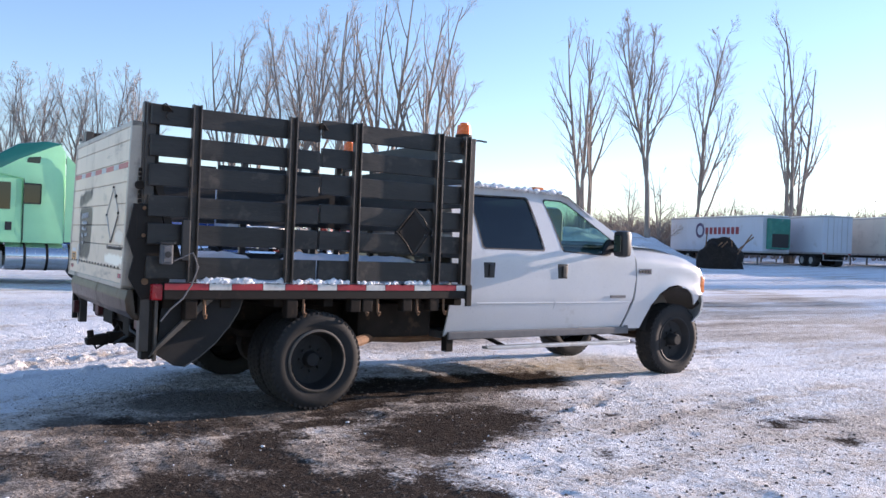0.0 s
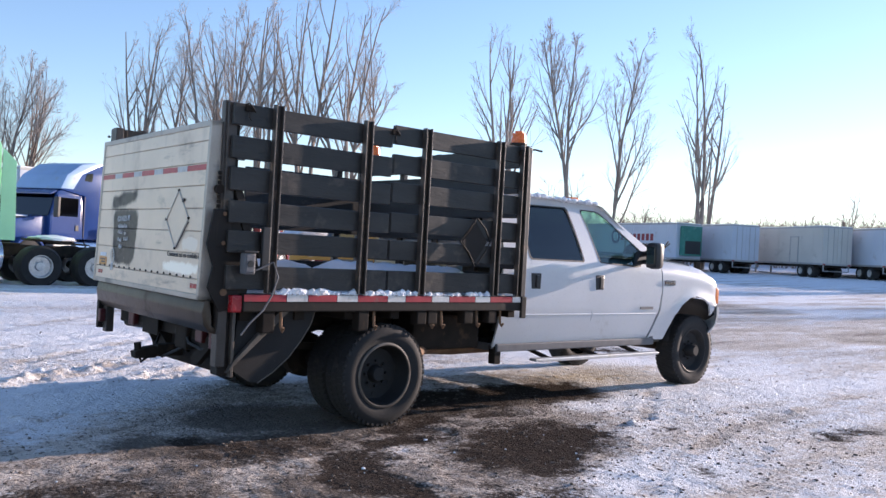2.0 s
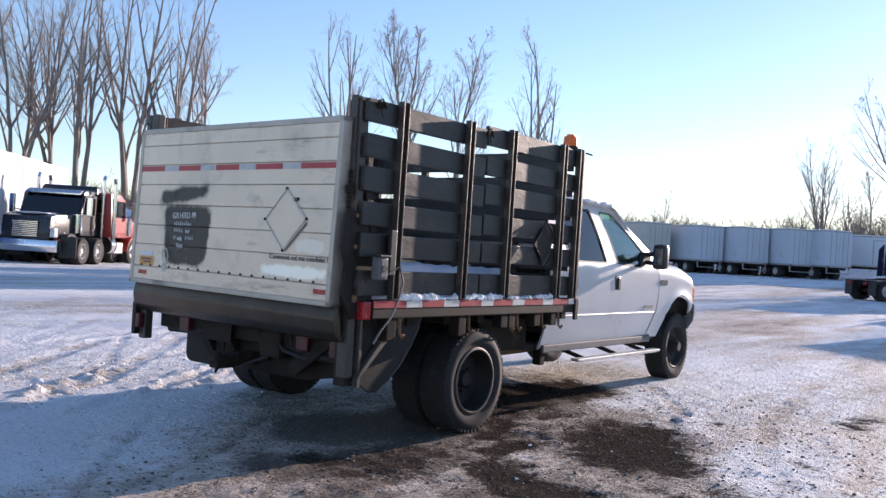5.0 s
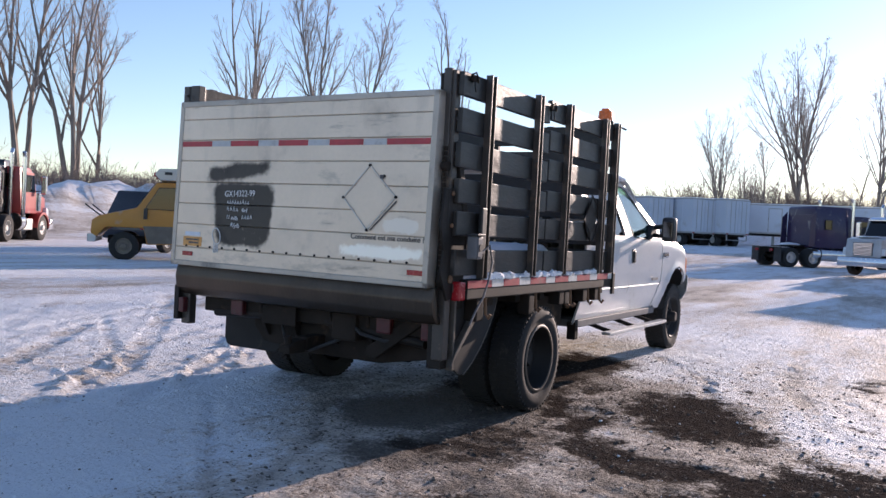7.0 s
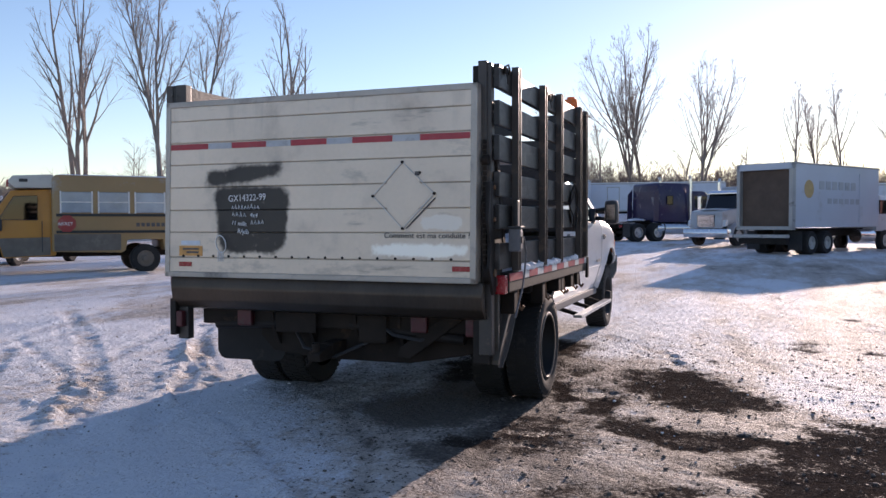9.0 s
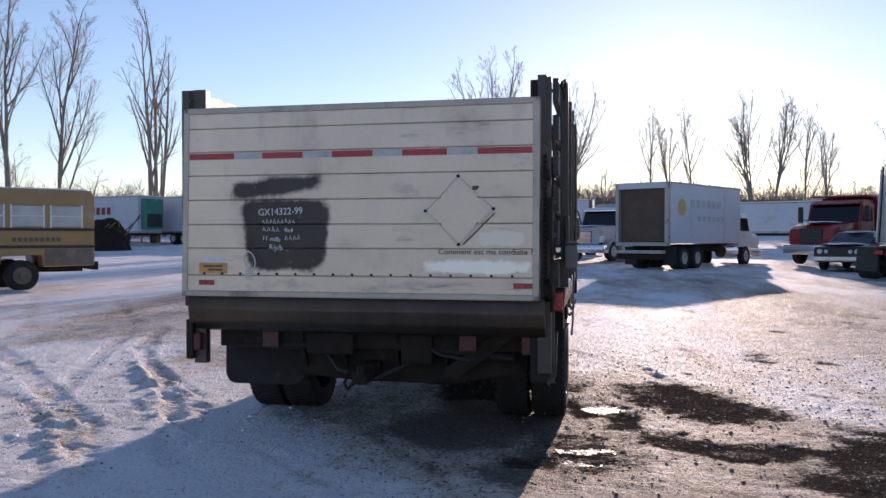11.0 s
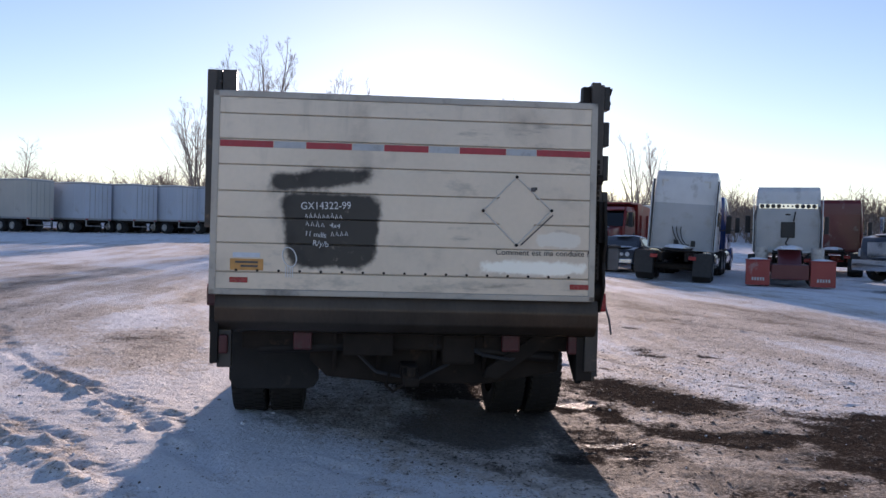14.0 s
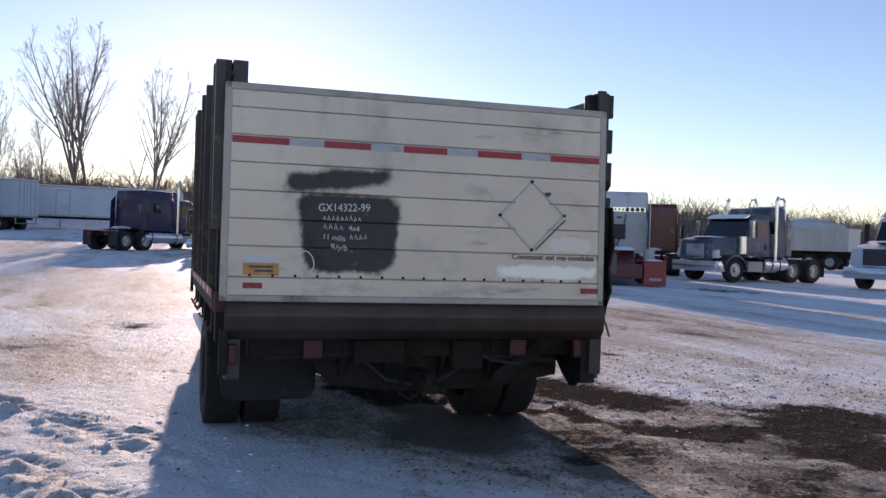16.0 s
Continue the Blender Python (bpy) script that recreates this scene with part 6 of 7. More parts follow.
            for y in (-0.86, 0.86):
                part("marker_tape", B(cb - 0.03, cb - 0.011, min(y, y * 0.72), max(y, y * 0.72), height - 0.42, height - 0.36), "white_tape", s)
                part("marker_tape", B(cb - 0.03, cb - 0.011, min(y, y * 0.92), max(y, y * 0.92), height - 0.62, height - 0.36), "white_tape", s)
    ct = 2.78
    prof = [(cf, 1.05), (ce + 0.12, 1.05), (ce + 0.12, 1.78), (ce - 0.22, ct - 0.08), (ce - 0.42, ct), (cf, ct)]
    c = part("cab", taper(P(prof, 'y', -hw, hw, bev=0.05), 1.8, ct, 0.92), pm, ob, smooth=True)
    cab_windows(e, cf + 0.15, ce - 0.02, 1.85, 2.5, hw - 0.02, 0.3)
    wsx = [(ce + 0.125, 1.84), (ce + 0.14, 1.84), (ce - 0.165, ct - 0.16), (ce - 0.18, ct - 0.16)]
    part("windscreen", taper(P(wsx, 'y', -hw * 0.93, hw * 0.93), 1.8, ct, 0.92), WINDOW, c, "dark windscreen")
    part("sun_visor", P([(ce - 0.25, ct - 0.12), (ce + 0.02, ct - 0.20), (ce + 0.02, ct - 0.15), (ce - 0.25, ct - 0.02)], 'y', -hw * 0.88, hw * 0.88, bev=0.01), pm if style == "aero" else "chrome", c)
    if roof_colour and roof == "aero":
        part("roof_cap", taper(P([(cf - 0.9, height - 0.02), (cf - 0.5, height + 0.012), (cf + 0.12, height - 0.10), (cf + 0.78, height - 0.54), (cf + 1.07, 2.80), (cf + 0.5, 2.80), (cf + 0.1, height - 0.5)], 'y', -hw - 0.008, hw + 0.008, bev=0.05), 2.4, height, 0.9), PAINT[roof_colour], ob, "dark green roof fairing" if roof_colour == "dark_green" else "dark roof fairing", smooth=True)
    nw = 0.98 if style == "aero" else 0.86
    hp = [(ce + 0.12, 1.02), (he - 1.75, 1.02), (he - 0.3, 1.02), (he - 0.02, 0.85), (he, 1.15), (he - 0.08, 1.50 if style == "aero" else 1.68), (he - 0.5, 1.66 if style == "aero" else 1.76), (ce + 0.12, 1.84)]
    bm = P(hp, 'y', -1.0, 1.0, bev=0.05)
    for v in bm.verts:
        v.co.y *= nw + (1.06 - nw) * min(1, max(0, (he - v.co.x) / (he - ce)))
    h = part("bonnet", bm, pm, ob, smooth=True)
    if snow:
        part("bonnet_snow", lump(((ce + he) / 2, 0, 1.78), ((he - ce) * 0.42, 0.72, 0.06), 3), "snow", ob, "thin snow on the bonnet", smooth=True)
    g = part("grille", B(he - 0.06, he + 0.02, -0.48, 0.48, 0.92, 1.52, bev=0.02), grille, h, "radiator grille")
    for k in range(9):
        part("grille_bar", B(he + 0.018, he + 0.03, -0.45, 0.45, 0.95 + k * 0.063, 0.975 + k * 0.063), "chrome" if style != "aero" else "plastic_grey", g)
    for sg in (-1, 1):
        part("headlight", P([(he - 0.35, 0.95), (he - 0.05, 0.95), (he - 0.08, 1.25), (he - 0.3, 1.3)], 'y', sg * 0.60, sg * 1.03, bev=0.03), "clear_lens", h, "headlight", smooth=True)
        for k in range(stacks):
            part("exhaust_stack", pipe(bmesh.new(), [(cb - 0.12 if sleeper < 0.3 else cf - 0.12, sg * (hw + 0.12), 0.9), (cb - 0.12 if sleeper < 0.3 else cf - 0.12, sg * (hw + 0.12), height + 0.25), (cb - 0.2 if sleeper < 0.3 else cf - 0.2, sg * (hw + 0.12), height + 0.42)], 0.075, 12), "chrome", ob, "chrome exhaust stack")
            part("air_cleaner", C((ce + 0.25, sg * 1.12, 1.15), (ce + 0.25, sg * 1.12, 1.85), 0.17, seg=16), "chrome", ob, "chrome air cleaner", smooth=True)
    part("front_bumper", P([(he - 0.45, 0.42), (he + 0.06, 0.42), (he + 0.10, 0.62), (he + 0.06, 0.84), (he - 0.25, 0.84)], 'y', -1.2, 1.2, bev=0.03), bumper, ob, smooth=True)
    return ob


def lump(c, s, sub=3, seed=0):
    """A soft uneven heap of snow."""
    bm = bmesh.new()
    g = bmesh.ops.create_icosphere(bm, subdivisions=sub, radius=1)["verts"]
    for v in g:
        w = 1 + 0.22 * noise.noise(v.co * 2.3 + Vector((seed, 0, 0)))
        v.co = Vector((v.co.x * s[0] * w, v.co.y * s[1] * w, max(v.co.z, -0.3) * s[2] * w)) + Vector(c)
    return bm


def trailer(label, x, y, az, length=13.5, paint_="trailer_white", name="semi_trailer", door=0.0, reefer=False, letters=False, top=4.05):
    """A box trailer. Its near end stands at the place, its length runs away along the azimuth."""
    ob = thing(name, label, "trailer", spot(x, y, az), "trailers along the yard's edge")
    pm = PAINT[paint_]
    body = part("box_body", B(0, length, -1.3, 1.3, 1.12, top, bev=0.03), pm, ob)
    part("bottom_rail", B(-0.01, length + 0.01, -1.31, 1.31, 1.02, 1.16, bev=0.01), "steel_grey", ob)
    part("top_rail", B(-0.015, length + 0.015, -1.315, 1.315, top - 0.10, top + 0.015, bev=0.01), "steel_grey", ob)
    part("roof_snow", B(0.05, length - 0.05, -1.24, 1.24, top + 0.005, top + 0.07, bev=0.03), "snow", ob, "snow on the trailer roof")
    for k in range(int(length / 2.4)):
        for sg in (-1, 1):
            part("side_post", B(1.2 + 2.4 * k, 1.225 + 2.4 * k, sg * 1.305 - 0.008, sg * 1.305 + 0.008, 1.16, top - 0.1), pm, body)
    for sg in (-1, 1):
        if reefer:
            continue
        dr = part("rear_door", B(-0.035, 0.0, min(sg * 0.015, sg * 1.24), max(sg * 0.015, sg * 1.24), 1.20, top - 0.13, bev=0.01), pm, ob)
        for y2 in (0.35, 0.85):
            part("lock_bar", pipe(bmesh.new(), [(-0.055, sg * y2, 1.2), (-0.055, sg * y2, top - 0.15)], 0.018, 6), "steel_grey", dr)
        part("tail_lamp", B(-0.05, 0, sg * 1.1 - 0.1, sg * 1.1 + 0.1, 1.03, 1.11), "red_lens", ob)
    if reefer:
        u = part("cooling_unit", B(-0.55, 0.0, -0.95, 0.95, 1.35, 3.85, bev=0.06), PAINT["reefer_green"], ob, "green cooling unit on the trailer's front")
        part("unit_hatch", B(-0.57, -0.5, -0.85, 0.85, 2.75, 3.75, bev=0.02), PAINT["reefer_green"], u)
        part("unit_opening", B(-0.565, -0.5, -0.8, 0.8, 1.5, 2.6, bev=0.02), "plastic_black", u, "open black engine bay")
    else:
        part("underrun_bar", pipe(bmesh.new(), [(0.05, -1.1, 1.0), (0.05, -1.1, 0.55), (0.05, 1.1, 0.55), (0.05, 1.1, 1.0)], 0.05, 6), "steel_grey", ob)
    axles = (length - 1.6, length - 2.9) if reefer else (1.5, 2.8)
    for ax in axles:
        for sg in (-1, 1):
            road_wheel(ob, ax, sg * 0.98, sg, w=0.58)
        part("axle", pipe(bmesh.new(), [(ax, -0.9, 0.5), (ax, 0.9, 0.5)], 0.08, 8), "under_steel", ob)
    # slab added to give the dark band of shade beneath the box
    part("floor_frame", B(0.35, length - 0.35, -1.12, 1.12, 0.84, 1.06, bev=0.01), "under_steel", ob, "dark slab for the shaded undercarriage")
    lg = length - 3.2 if not reefer else 3.2
    for sg in (-1, 1):
        part("landing_leg", B(lg - 0.06, lg + 0.06, sg * 0.75 - 0.06, sg * 0.75 + 0.06, 0.0, 1.05, bev=0.01), "steel_grey", ob)
        part("suspension_rail", B(axles[0] - 1.0, axles[0] + 2.3, sg * 0.5 - 0.06, sg * 0.5 + 0.06, 0.7, 1.04), "under_steel", ob)
    if door:
        d = part("side_door", B(door, door + 1.0, 1.28, 1.33, 1.25, 3.2, bev=0.01), pm, ob)
        for a, b, z0, z1 in ((door - 0.08, door, 1.2, 3.28), (door + 1.0, door + 1.08, 1.2, 3.28), (door - 0.08, door + 1.08, 3.2, 3.28)):
            part("door_frame", B(a, b, 1.28, 1.345, z0, z1), "steel_grey", d)
    if letters:
        # faded company lettering as plain bars and a round mark
        for k in range(8):
            part("lettering_bar", B(3.1 + k * 0.62, 3.1 + k * 0.62 + 0.42, 1.30, 1.312, 2.55, 3.15), PAINT["logo_red"], body, "dark red lettering bar")
        bm = bmesh.new()
        lathe(bm, [(0.42, 1.3), (0.42, 1.312), (0.68, 1.312), (0.68, 1.3)], 24, (8.7, 0, 2.9))
        part("round_mark", bm, PAINT["logo_navy"], body, "dark round mark")
    return ob


trailer("white refrigerated trailer with red lettering and green cooling unit", 62.35, 42.34, 72.8, reefer=True, letters=True)
trailer("white box trailer with closed doors parked on snow", 64.82, 38.54, 63.8)
trailer("cream box trailer with a side door parked on snow", 66.58, 31.74, 59.8, paint_="trailer_cream", door=3.2)
for tx, ty in ((68.13, 27.82), (69.39, 24.50), (70.64, 21.18), (71.89, 18.70)):
    trailer("white box trailer with closed doors parked on snow", tx, ty, 56, top=3.95)
trailer("long white trailer with a narrow side door", 78.90, 6.90, 95.0, length=13.2, door=9.3, top=3.6)
trailer("white box trailer with closed doors parked on snow", 59.92, -11.85, 70.2, length=12, top=3.2)
trailer("blue-skirted white trailer parked far off", 65.87, -21.99, 95.0, length=12, top=3.4)

# the sleeper tractors and their neighbours
tractor("bright green sleeper tractor with dark green roof fairing", spot(7.69, 24.14, 179.8, dz=-0.05), "green", 0.95, 3.55, roof_colour="dark_green")
tractor("blue sleeper tractor with snow on its roof", spot(13.74, 35.98, 204.8), "blue", 2.6, 3.85, roof_colour="pale_blue", style="aero", wb=-0.7)
trailer("white trailer coupled behind the blue tractor", 18.92, 42.52, 224.8, length=9.0, name="semi_trailer")
trailer("grey-ended white trailer behind the tractors", 9.52, 43.25, 17.8, length=13.0)
tractor("black long-nosed tractor with snow on its bonnet", spot(19.10, 36.80, 216.0), "black", 0.8, 3.0, "flat", style="classic", stacks=1)
tractor("red day-cab tractor with chrome stacks", spot(13.90, 32.50, 35.2), "red", 0.0, 2.9, "flat", style="classic", stacks=1, rim="white_rim", wb=0.2)
tractor("dark purple sleeper tractor with bare frame", spot(44.30, 11.76, -45.8), "purple", 2.2, 3.2, "flat", style="classic", stacks=1, wb=-0.9)
hood_truck = tractor("grey long-nosed tractor facing the yard", spot(42.80, 3.60, 151.0), "grey", 0.6, 3.0, "flat", style="classic", stacks=1, grille="plastic_grey", rim="white_rim")
hood_truck.scale = (0.92, 0.92, 0.92)
tractor("white sleeper tractor leaning on its springs, seen from behind", spot(24.38, -2.81, -26.4, roll=3.0), "white", 2.0, 3.95, hoses=True)
tractor("white sleeper tractor with a row of round lamps", spot(24.03, -6.67, -27.5), "white", 1.9, 3.45, "mid", lights=True, stacks=0)
tractor("dark red sleeper tractor behind the white ones", spot(31.18, -12.43, -32.5), "dark_red", 2.0, 3.4, "mid")
tractor("dark blue tractor half hidden between two white ones", spot(30.24, -5.82, -28.5), "blue", 1.6, 3.3, "mid")
rack = tractor("blue-grey long-nosed tractor with chrome stacks and tanks", spot(28.21, -18.15, 100.4), "steel_blue", 0.9, 3.1, "flat", 1.7, "classic", stacks=1, wb=-0.5, grille="chrome")
for sg in (-1, 1):
    part("roll_hoop", pipe(bmesh.new(), [(2.35, sg * 0.95, 2.6), (2.35, sg * 0.93, 3.35), (2.35, sg * 0.85, 3.5), (2.35, sg * 0.62, 3.5), (2.35, sg * 0.55, 3.35), (2.35, sg * 0.53, 2.6)], 0.05, 8), "chrome", rack, "chrome hoop of the cab rack")
part("rack_bar", pipe(bmesh.new(), [(2.35, -0.95, 3.15), (2.35, 0.95, 3.15)], 0.05, 8), "chrome", rack)
part("cab_guard", B(2.30, 2.36, -1.0, 1.0, 1.1, 2.9, bev=0.02), "steel_grey", rack, "steel cab guard")
tractor("white aerodynamic tractor with a dark grille", spot(23.53, -23.20, 103.4), "white", 1.8, 3.7, wb=-0.4)


def short_bus():
    ob = thing("short_bus", "grimy yellow short school bus with a stop sign on its side", "bus", spot(17.04, 21.01, 137.0, dz=-0.03))
    y, t = PAINT["yellow"], PAINT["tan"]
    body = part("bus_body", P([(-1.75, 0.62), (-1.75, 2.42), (-1.65, 2.58), (2.2, 2.60), (2.3, 2.5), (2.3, 0.60), (0.6, 0.55), (0.5, 0.62), (0.45, 0.9), (-0.45, 0.9), (-0.5, 0.6)], 'y', -1.05, 1.05, bev=0.05), t, ob, "dirty yellow-beige bus body", smooth=True)
    cap = part("roof_cap", P([(2.25, 2.25), (3.15, 2.24), (3.32, 2.40), (3.20, 2.56), (2.25, 2.61)], 'y', -1.03, 1.03, bev=0.06), PAINT["trailer_cream"], ob, "cream roof cap over the windscreen", smooth=True)
    part("cap_lamp", B(2.85, 3.05, 1.02, 1.05, 2.40, 2.48, bev=0.01), "plastic_black", cap)
    part("roof_snow", B(-1.6, 2.1, -0.9, 0.9, 2.57, 2.62, bev=0.02), "snow", ob)
    cab = part("van_cab", taper(P([(2.2, 0.50), (3.45, 0.45), (3.55, 0.90), (4.52, 0.90), (4.80, 0.55), (4.90, 0.75), (4.87, 1.08), (4.70, 1.20), (3.74, 1.46), (3.25, 2.18), (2.2, 2.24)], 'y', -0.98, 0.98, bev=0.05), 1.4, 2.2, 0.9), y, ob, "yellow van front", smooth=True)
    for sg in (-1, 1):
        part("lower_panel", B(-1.70, -0.52, min(sg * 1.045, sg * 1.056), max(sg * 1.045, sg * 1.056), 0.64, 1.06, bev=0.004), "road_film", body, "grey dirty lower panel")
        part("lower_panel", B(0.62, 2.25, min(sg * 1.045, sg * 1.056), max(sg * 1.045, sg * 1.056), 0.62, 1.06, bev=0.004), "road_film", body, "grey dirty lower panel")
        part("door_lower", P([(2.34, 0.52), (3.42, 0.48), (3.56, 0.96), (2.34, 0.98)], 'y', sg * 0.976, sg * 0.985, bev=0.003), "road_film", cab, "grey dirty door bottom")
        for k in range(4):
            w = part("bus_window", P([(-1.42 + k * 0.92, 1.62), (-0.68 + k * 0.92, 1.62), (-0.68 + k * 0.92, 2.16), (-1.42 + k * 0.92, 2.16)], 'y', sg * 1.045, sg * 1.06, bev=0.02), "bus_glass", body, "side window, pale tone for daylight through it")
            part("window_frame", B(-1.42 + k * 0.92, -0.68 + k * 0.92, sg * 1.06 - 0.010, sg * 1.06 + 0.010, 1.88, 1.91), "white_tape", w)
            part("window_frame", B(-1.45 + k * 0.92, -1.41 + k * 0.92, sg * 1.06 - 0.010, sg * 1.06 + 0.010, 1.60, 2.18), "white_tape", w)
            part("window_frame", B(-0.69 + k * 0.92, -0.65 + k * 0.92, sg * 1.06 - 0.010, sg * 1.06 + 0.010, 1.60, 2.18), "white_tape", w)
        for z in (1.08, 1.52):
            part("rub_rail", B(-1.74, 2.2, sg * 1.06 - 0.012, sg * 1.06 + 0.012, z, z + 0.07, bev=0.005), "plastic_black", body, "black rub rail")
        for k in range(9):
            part("lettering_bar", B(-0.9 + k * 0.13, -0.81 + k * 0.13, sg * 1.056 - 0.005, sg * 1.056 + 0.005, 1.25, 1.35), "ink", body)
        part("cab_window", P([(2.62, 1.42), (3.55, 1.42), (3.18, 2.04), (2.62, 2.06)], 'y', sg * 0.93, sg * 0.978, bev=0.02), WINDOW, cab)
        part("cab_door_seam", B(2.52, 2.54, sg * 0.98 - 0.008, sg * 0.98 + 0.008, 0.6, 1.4), "plastic_black", cab)
        part("headlight", P([(4.72, 0.80), (4.88, 0.80), (4.86, 1.02), (4.70, 1.05)], 'y', sg * 0.62, sg * 0.94, bev=0.02), "clear_lens", cab)
        mi = part("mirror", B(3.45, 3.55, sg * 1.12 - 0.07, sg * 1.12 + 0.07, 1.15, 1.45, bev=0.02), "plastic_black", ob)
        part("mirror_arm", pipe(bmesh.new(), [(3.5, sg * 0.95, 1.3), (3.5, sg * 1.08, 1.3)], 0.02, 6), "plastic_black", mi)
        part("cross_mirror", pipe(bmesh.new(), [(4.6, sg * 0.8, 1.15), (5.0, sg * 0.95, 1.45), (5.05, sg * 0.95, 1.5)], 0.02, 6), "plastic_black", ob)
        road_wheel(ob, 0, sg * 0.88, sg, w=0.40, r=0.39, rim="road_film")
        road_wheel(ob, 4.04, sg * 0.85, sg, w=0.24, r=0.39, rim="road_film")
    part("cab_windscreen", taper(P([(3.735, 1.50), (3.755, 1.50), (3.30, 2.14), (3.28, 2.14)], 'y', -0.86, 0.86), 1.4, 2.2, 0.9), WINDOW, cab)
    part("front_bumper", B(4.75, 4.98, -0.98, 0.98, 0.48, 0.70, bev=0.03), "bumper_grey", ob)
    part("rear_bumper", B(-1.85, -1.74, -1.02, 1.02, 0.50, 0.72, bev=0.02), "black_steel", ob)
    part("axle", pipe(bmesh.new(), [(0, -0.8, 0.39), (0, 0.8, 0.39)], 0.07, 8), "under_steel", ob)
    part("chassis", B(-1.6, 4.5, -0.42, 0.42, 0.45, 0.66, bev=0.02), "under_steel", ob)
    so = [(1.95 + 0.23 * math.cos(radians(22.5 + 45 * k)), 1.33 + 0.23 * math.sin(radians(22.5 + 45 * k))) for k in range(8)]
    sign = part("stop_sign", P(so, 'y', 1.07, 1.10, bev=0.004), PAINT["red"], ob, "red octagonal stop sign")
    words("sign_word", "ARRET", 0.125, Matrix.Translation((2.17, 1.103, 1.285)) @ Matrix(((-1, 0, 0, 0), (0, 0, 1, 0), (0, 1, 0, 0), (0, 0, 0, 1))), "white_tape", sign, "white letters")
    for sg in (-1, 1):
        part("roof_lamp", B(3.22, 3.33, sg * 0.8 - 0.10, sg * 0.8 + 0.10, 2.34, 2.46, bev=0.02), "red_lens", ob)
    return ob


short_bus()


def box_truck():
    ob = thing("box_truck", "white box lorry with its dark rear door open", "lorry", spot(31.61, 4.32, -31.8), "lorries in the yard")
    ob.scale = (0.9, 0.9, 0.9)
    body = part("cargo_box", P([(-1.25, 1.15), (1.25, 1.15), (1.25, 3.8), (-1.25, 3.8)], 'x', 0.25, 7.6, bev=0.03), PAINT["trailer_white"], ob)
    for a, b, c, d in ((-1.27, -1.12, 1.1, 3.82), (1.12, 1.27, 1.1, 3.82), (-1.27, 1.27, 3.55, 3.82), (-1.27, 1.27, 1.05, 1.2)):
        part("door_frame", B(0, 0.27, a, b, c, d, bev=0.01), PAINT["trailer_white"] if c > 3 else "steel_grey", body)
    part("cargo_opening", B(0.235, 0.26, -1.12, 1.12, 1.2, 3.55), PAINT["box_dark"], body, "dark brown open cargo hold")
    part("top_rail", B(0.2, 7.65, -1.275, 1.275, 3.76, 3.84, bev=0.01), "steel_grey", body)
    part("tail_lift", B(-0.35, -0.05, -1.2, 1.2, 0.72, 0.86, bev=0.02), "steel_grey", ob)
    part("rear_bumper", B(-0.1, 0.05, -1.1, 1.1, 0.45, 0.70, bev=0.02), "black_steel", ob)
    bm = bmesh.new()
    lathe(bm, [(0.0, -1.258), (0.38, -1.258), (0.38, -1.25)], 20, (1.35, 0, 2.75))
    part("round_mark", bm, PAINT["logo_sun"], body, "faded orange round mark")
    for k in range(6):
        part("lettering_bar", B(2.2 + k * 0.55, 2.6 + k * 0.55, -1.262, -1.25, 2.75, 3.10), PAINT["grey"], body)
        part("lettering_bar", B(2.9 + k * 0.5, 3.25 + k * 0.5, -1.262, -1.25, 2.15, 2.38), PAINT["grey"], body)
    part("side_door", B(5.7, 6.6, -1.27, -1.25, 1.3, 3.5, bev=0.006), PAINT["trailer_white"], body)
    for sg in (-1, 1):
        for ax in (1.7, 3.0):
            road_wheel(ob, ax, sg * 0.93, sg, w=0.58)
        road_wheel(ob, 8.6, sg * 1.0, sg)
        part("frame_rail", B(0.1, 9.6, sg * 0.42 - 0.05, sg * 0.42 + 0.05, 0.75, 1.1), "under_steel", ob)
        part("mudflap", B(0.8, 0.83, sg * 0.95 - 0.3, sg * 0.95 + 0.3, 0.2, 1.0), "rubber_clean", ob)
    part("axle", pipe(bmesh.new(), [(1.7, -0.9, 0.5), (1.7, 0.9, 0.5)], 0.09, 8), "under_steel", ob)
    part("axle", pipe(bmesh.new(), [(3.0, -0.9, 0.5), (3.0, 0.9, 0.5)], 0.09, 8), "under_steel", ob)
    cab = part("cab", taper(P([(7.75, 0.95), (9.3, 0.95), (9.3, 1.75), (8.95, 2.6), (7.75, 2.65)], 'y', -1.1, 1.1, bev=0.05), 1.7, 2.6, 0.9), PAINT["white"], ob, smooth=True)
    part("bonnet", P([(9.25, 0.95), (10.6, 0.8), (10.65, 1.35), (10.2, 1.62), (9.25, 1.75)], 'y', -0.98, 0.98, bev=0.06), PAINT["white"], ob, smooth=True)
    for sg in (-1, 1):
        part("cab_window", P([(8.1, 1.75), (9.1, 1.75), (8.85, 2.4), (8.1, 2.4)], 'y', sg * 1.04, sg * 1.09, bev=0.01), WINDOW, cab)
        part("fuel_tank", C((6.0, sg * 0.95, 0.75), (7.4, sg * 0.95, 0.75), 0.3, seg=16), "chrome", ob, smooth=True)
    part("windscreen", taper(P([(9.3, 1.80), (9.32, 1.80), (9.0, 2.5), (8.98, 2.5)], 'y', -0.98, 0.98), 1.7, 2.6, 0.9), WINDOW, cab)
    part("front_bumper", B(10.4, 10.75, -1.15, 1.15, 0.4, 0.75, bev=0.04), "chrome", ob)


box_truck()


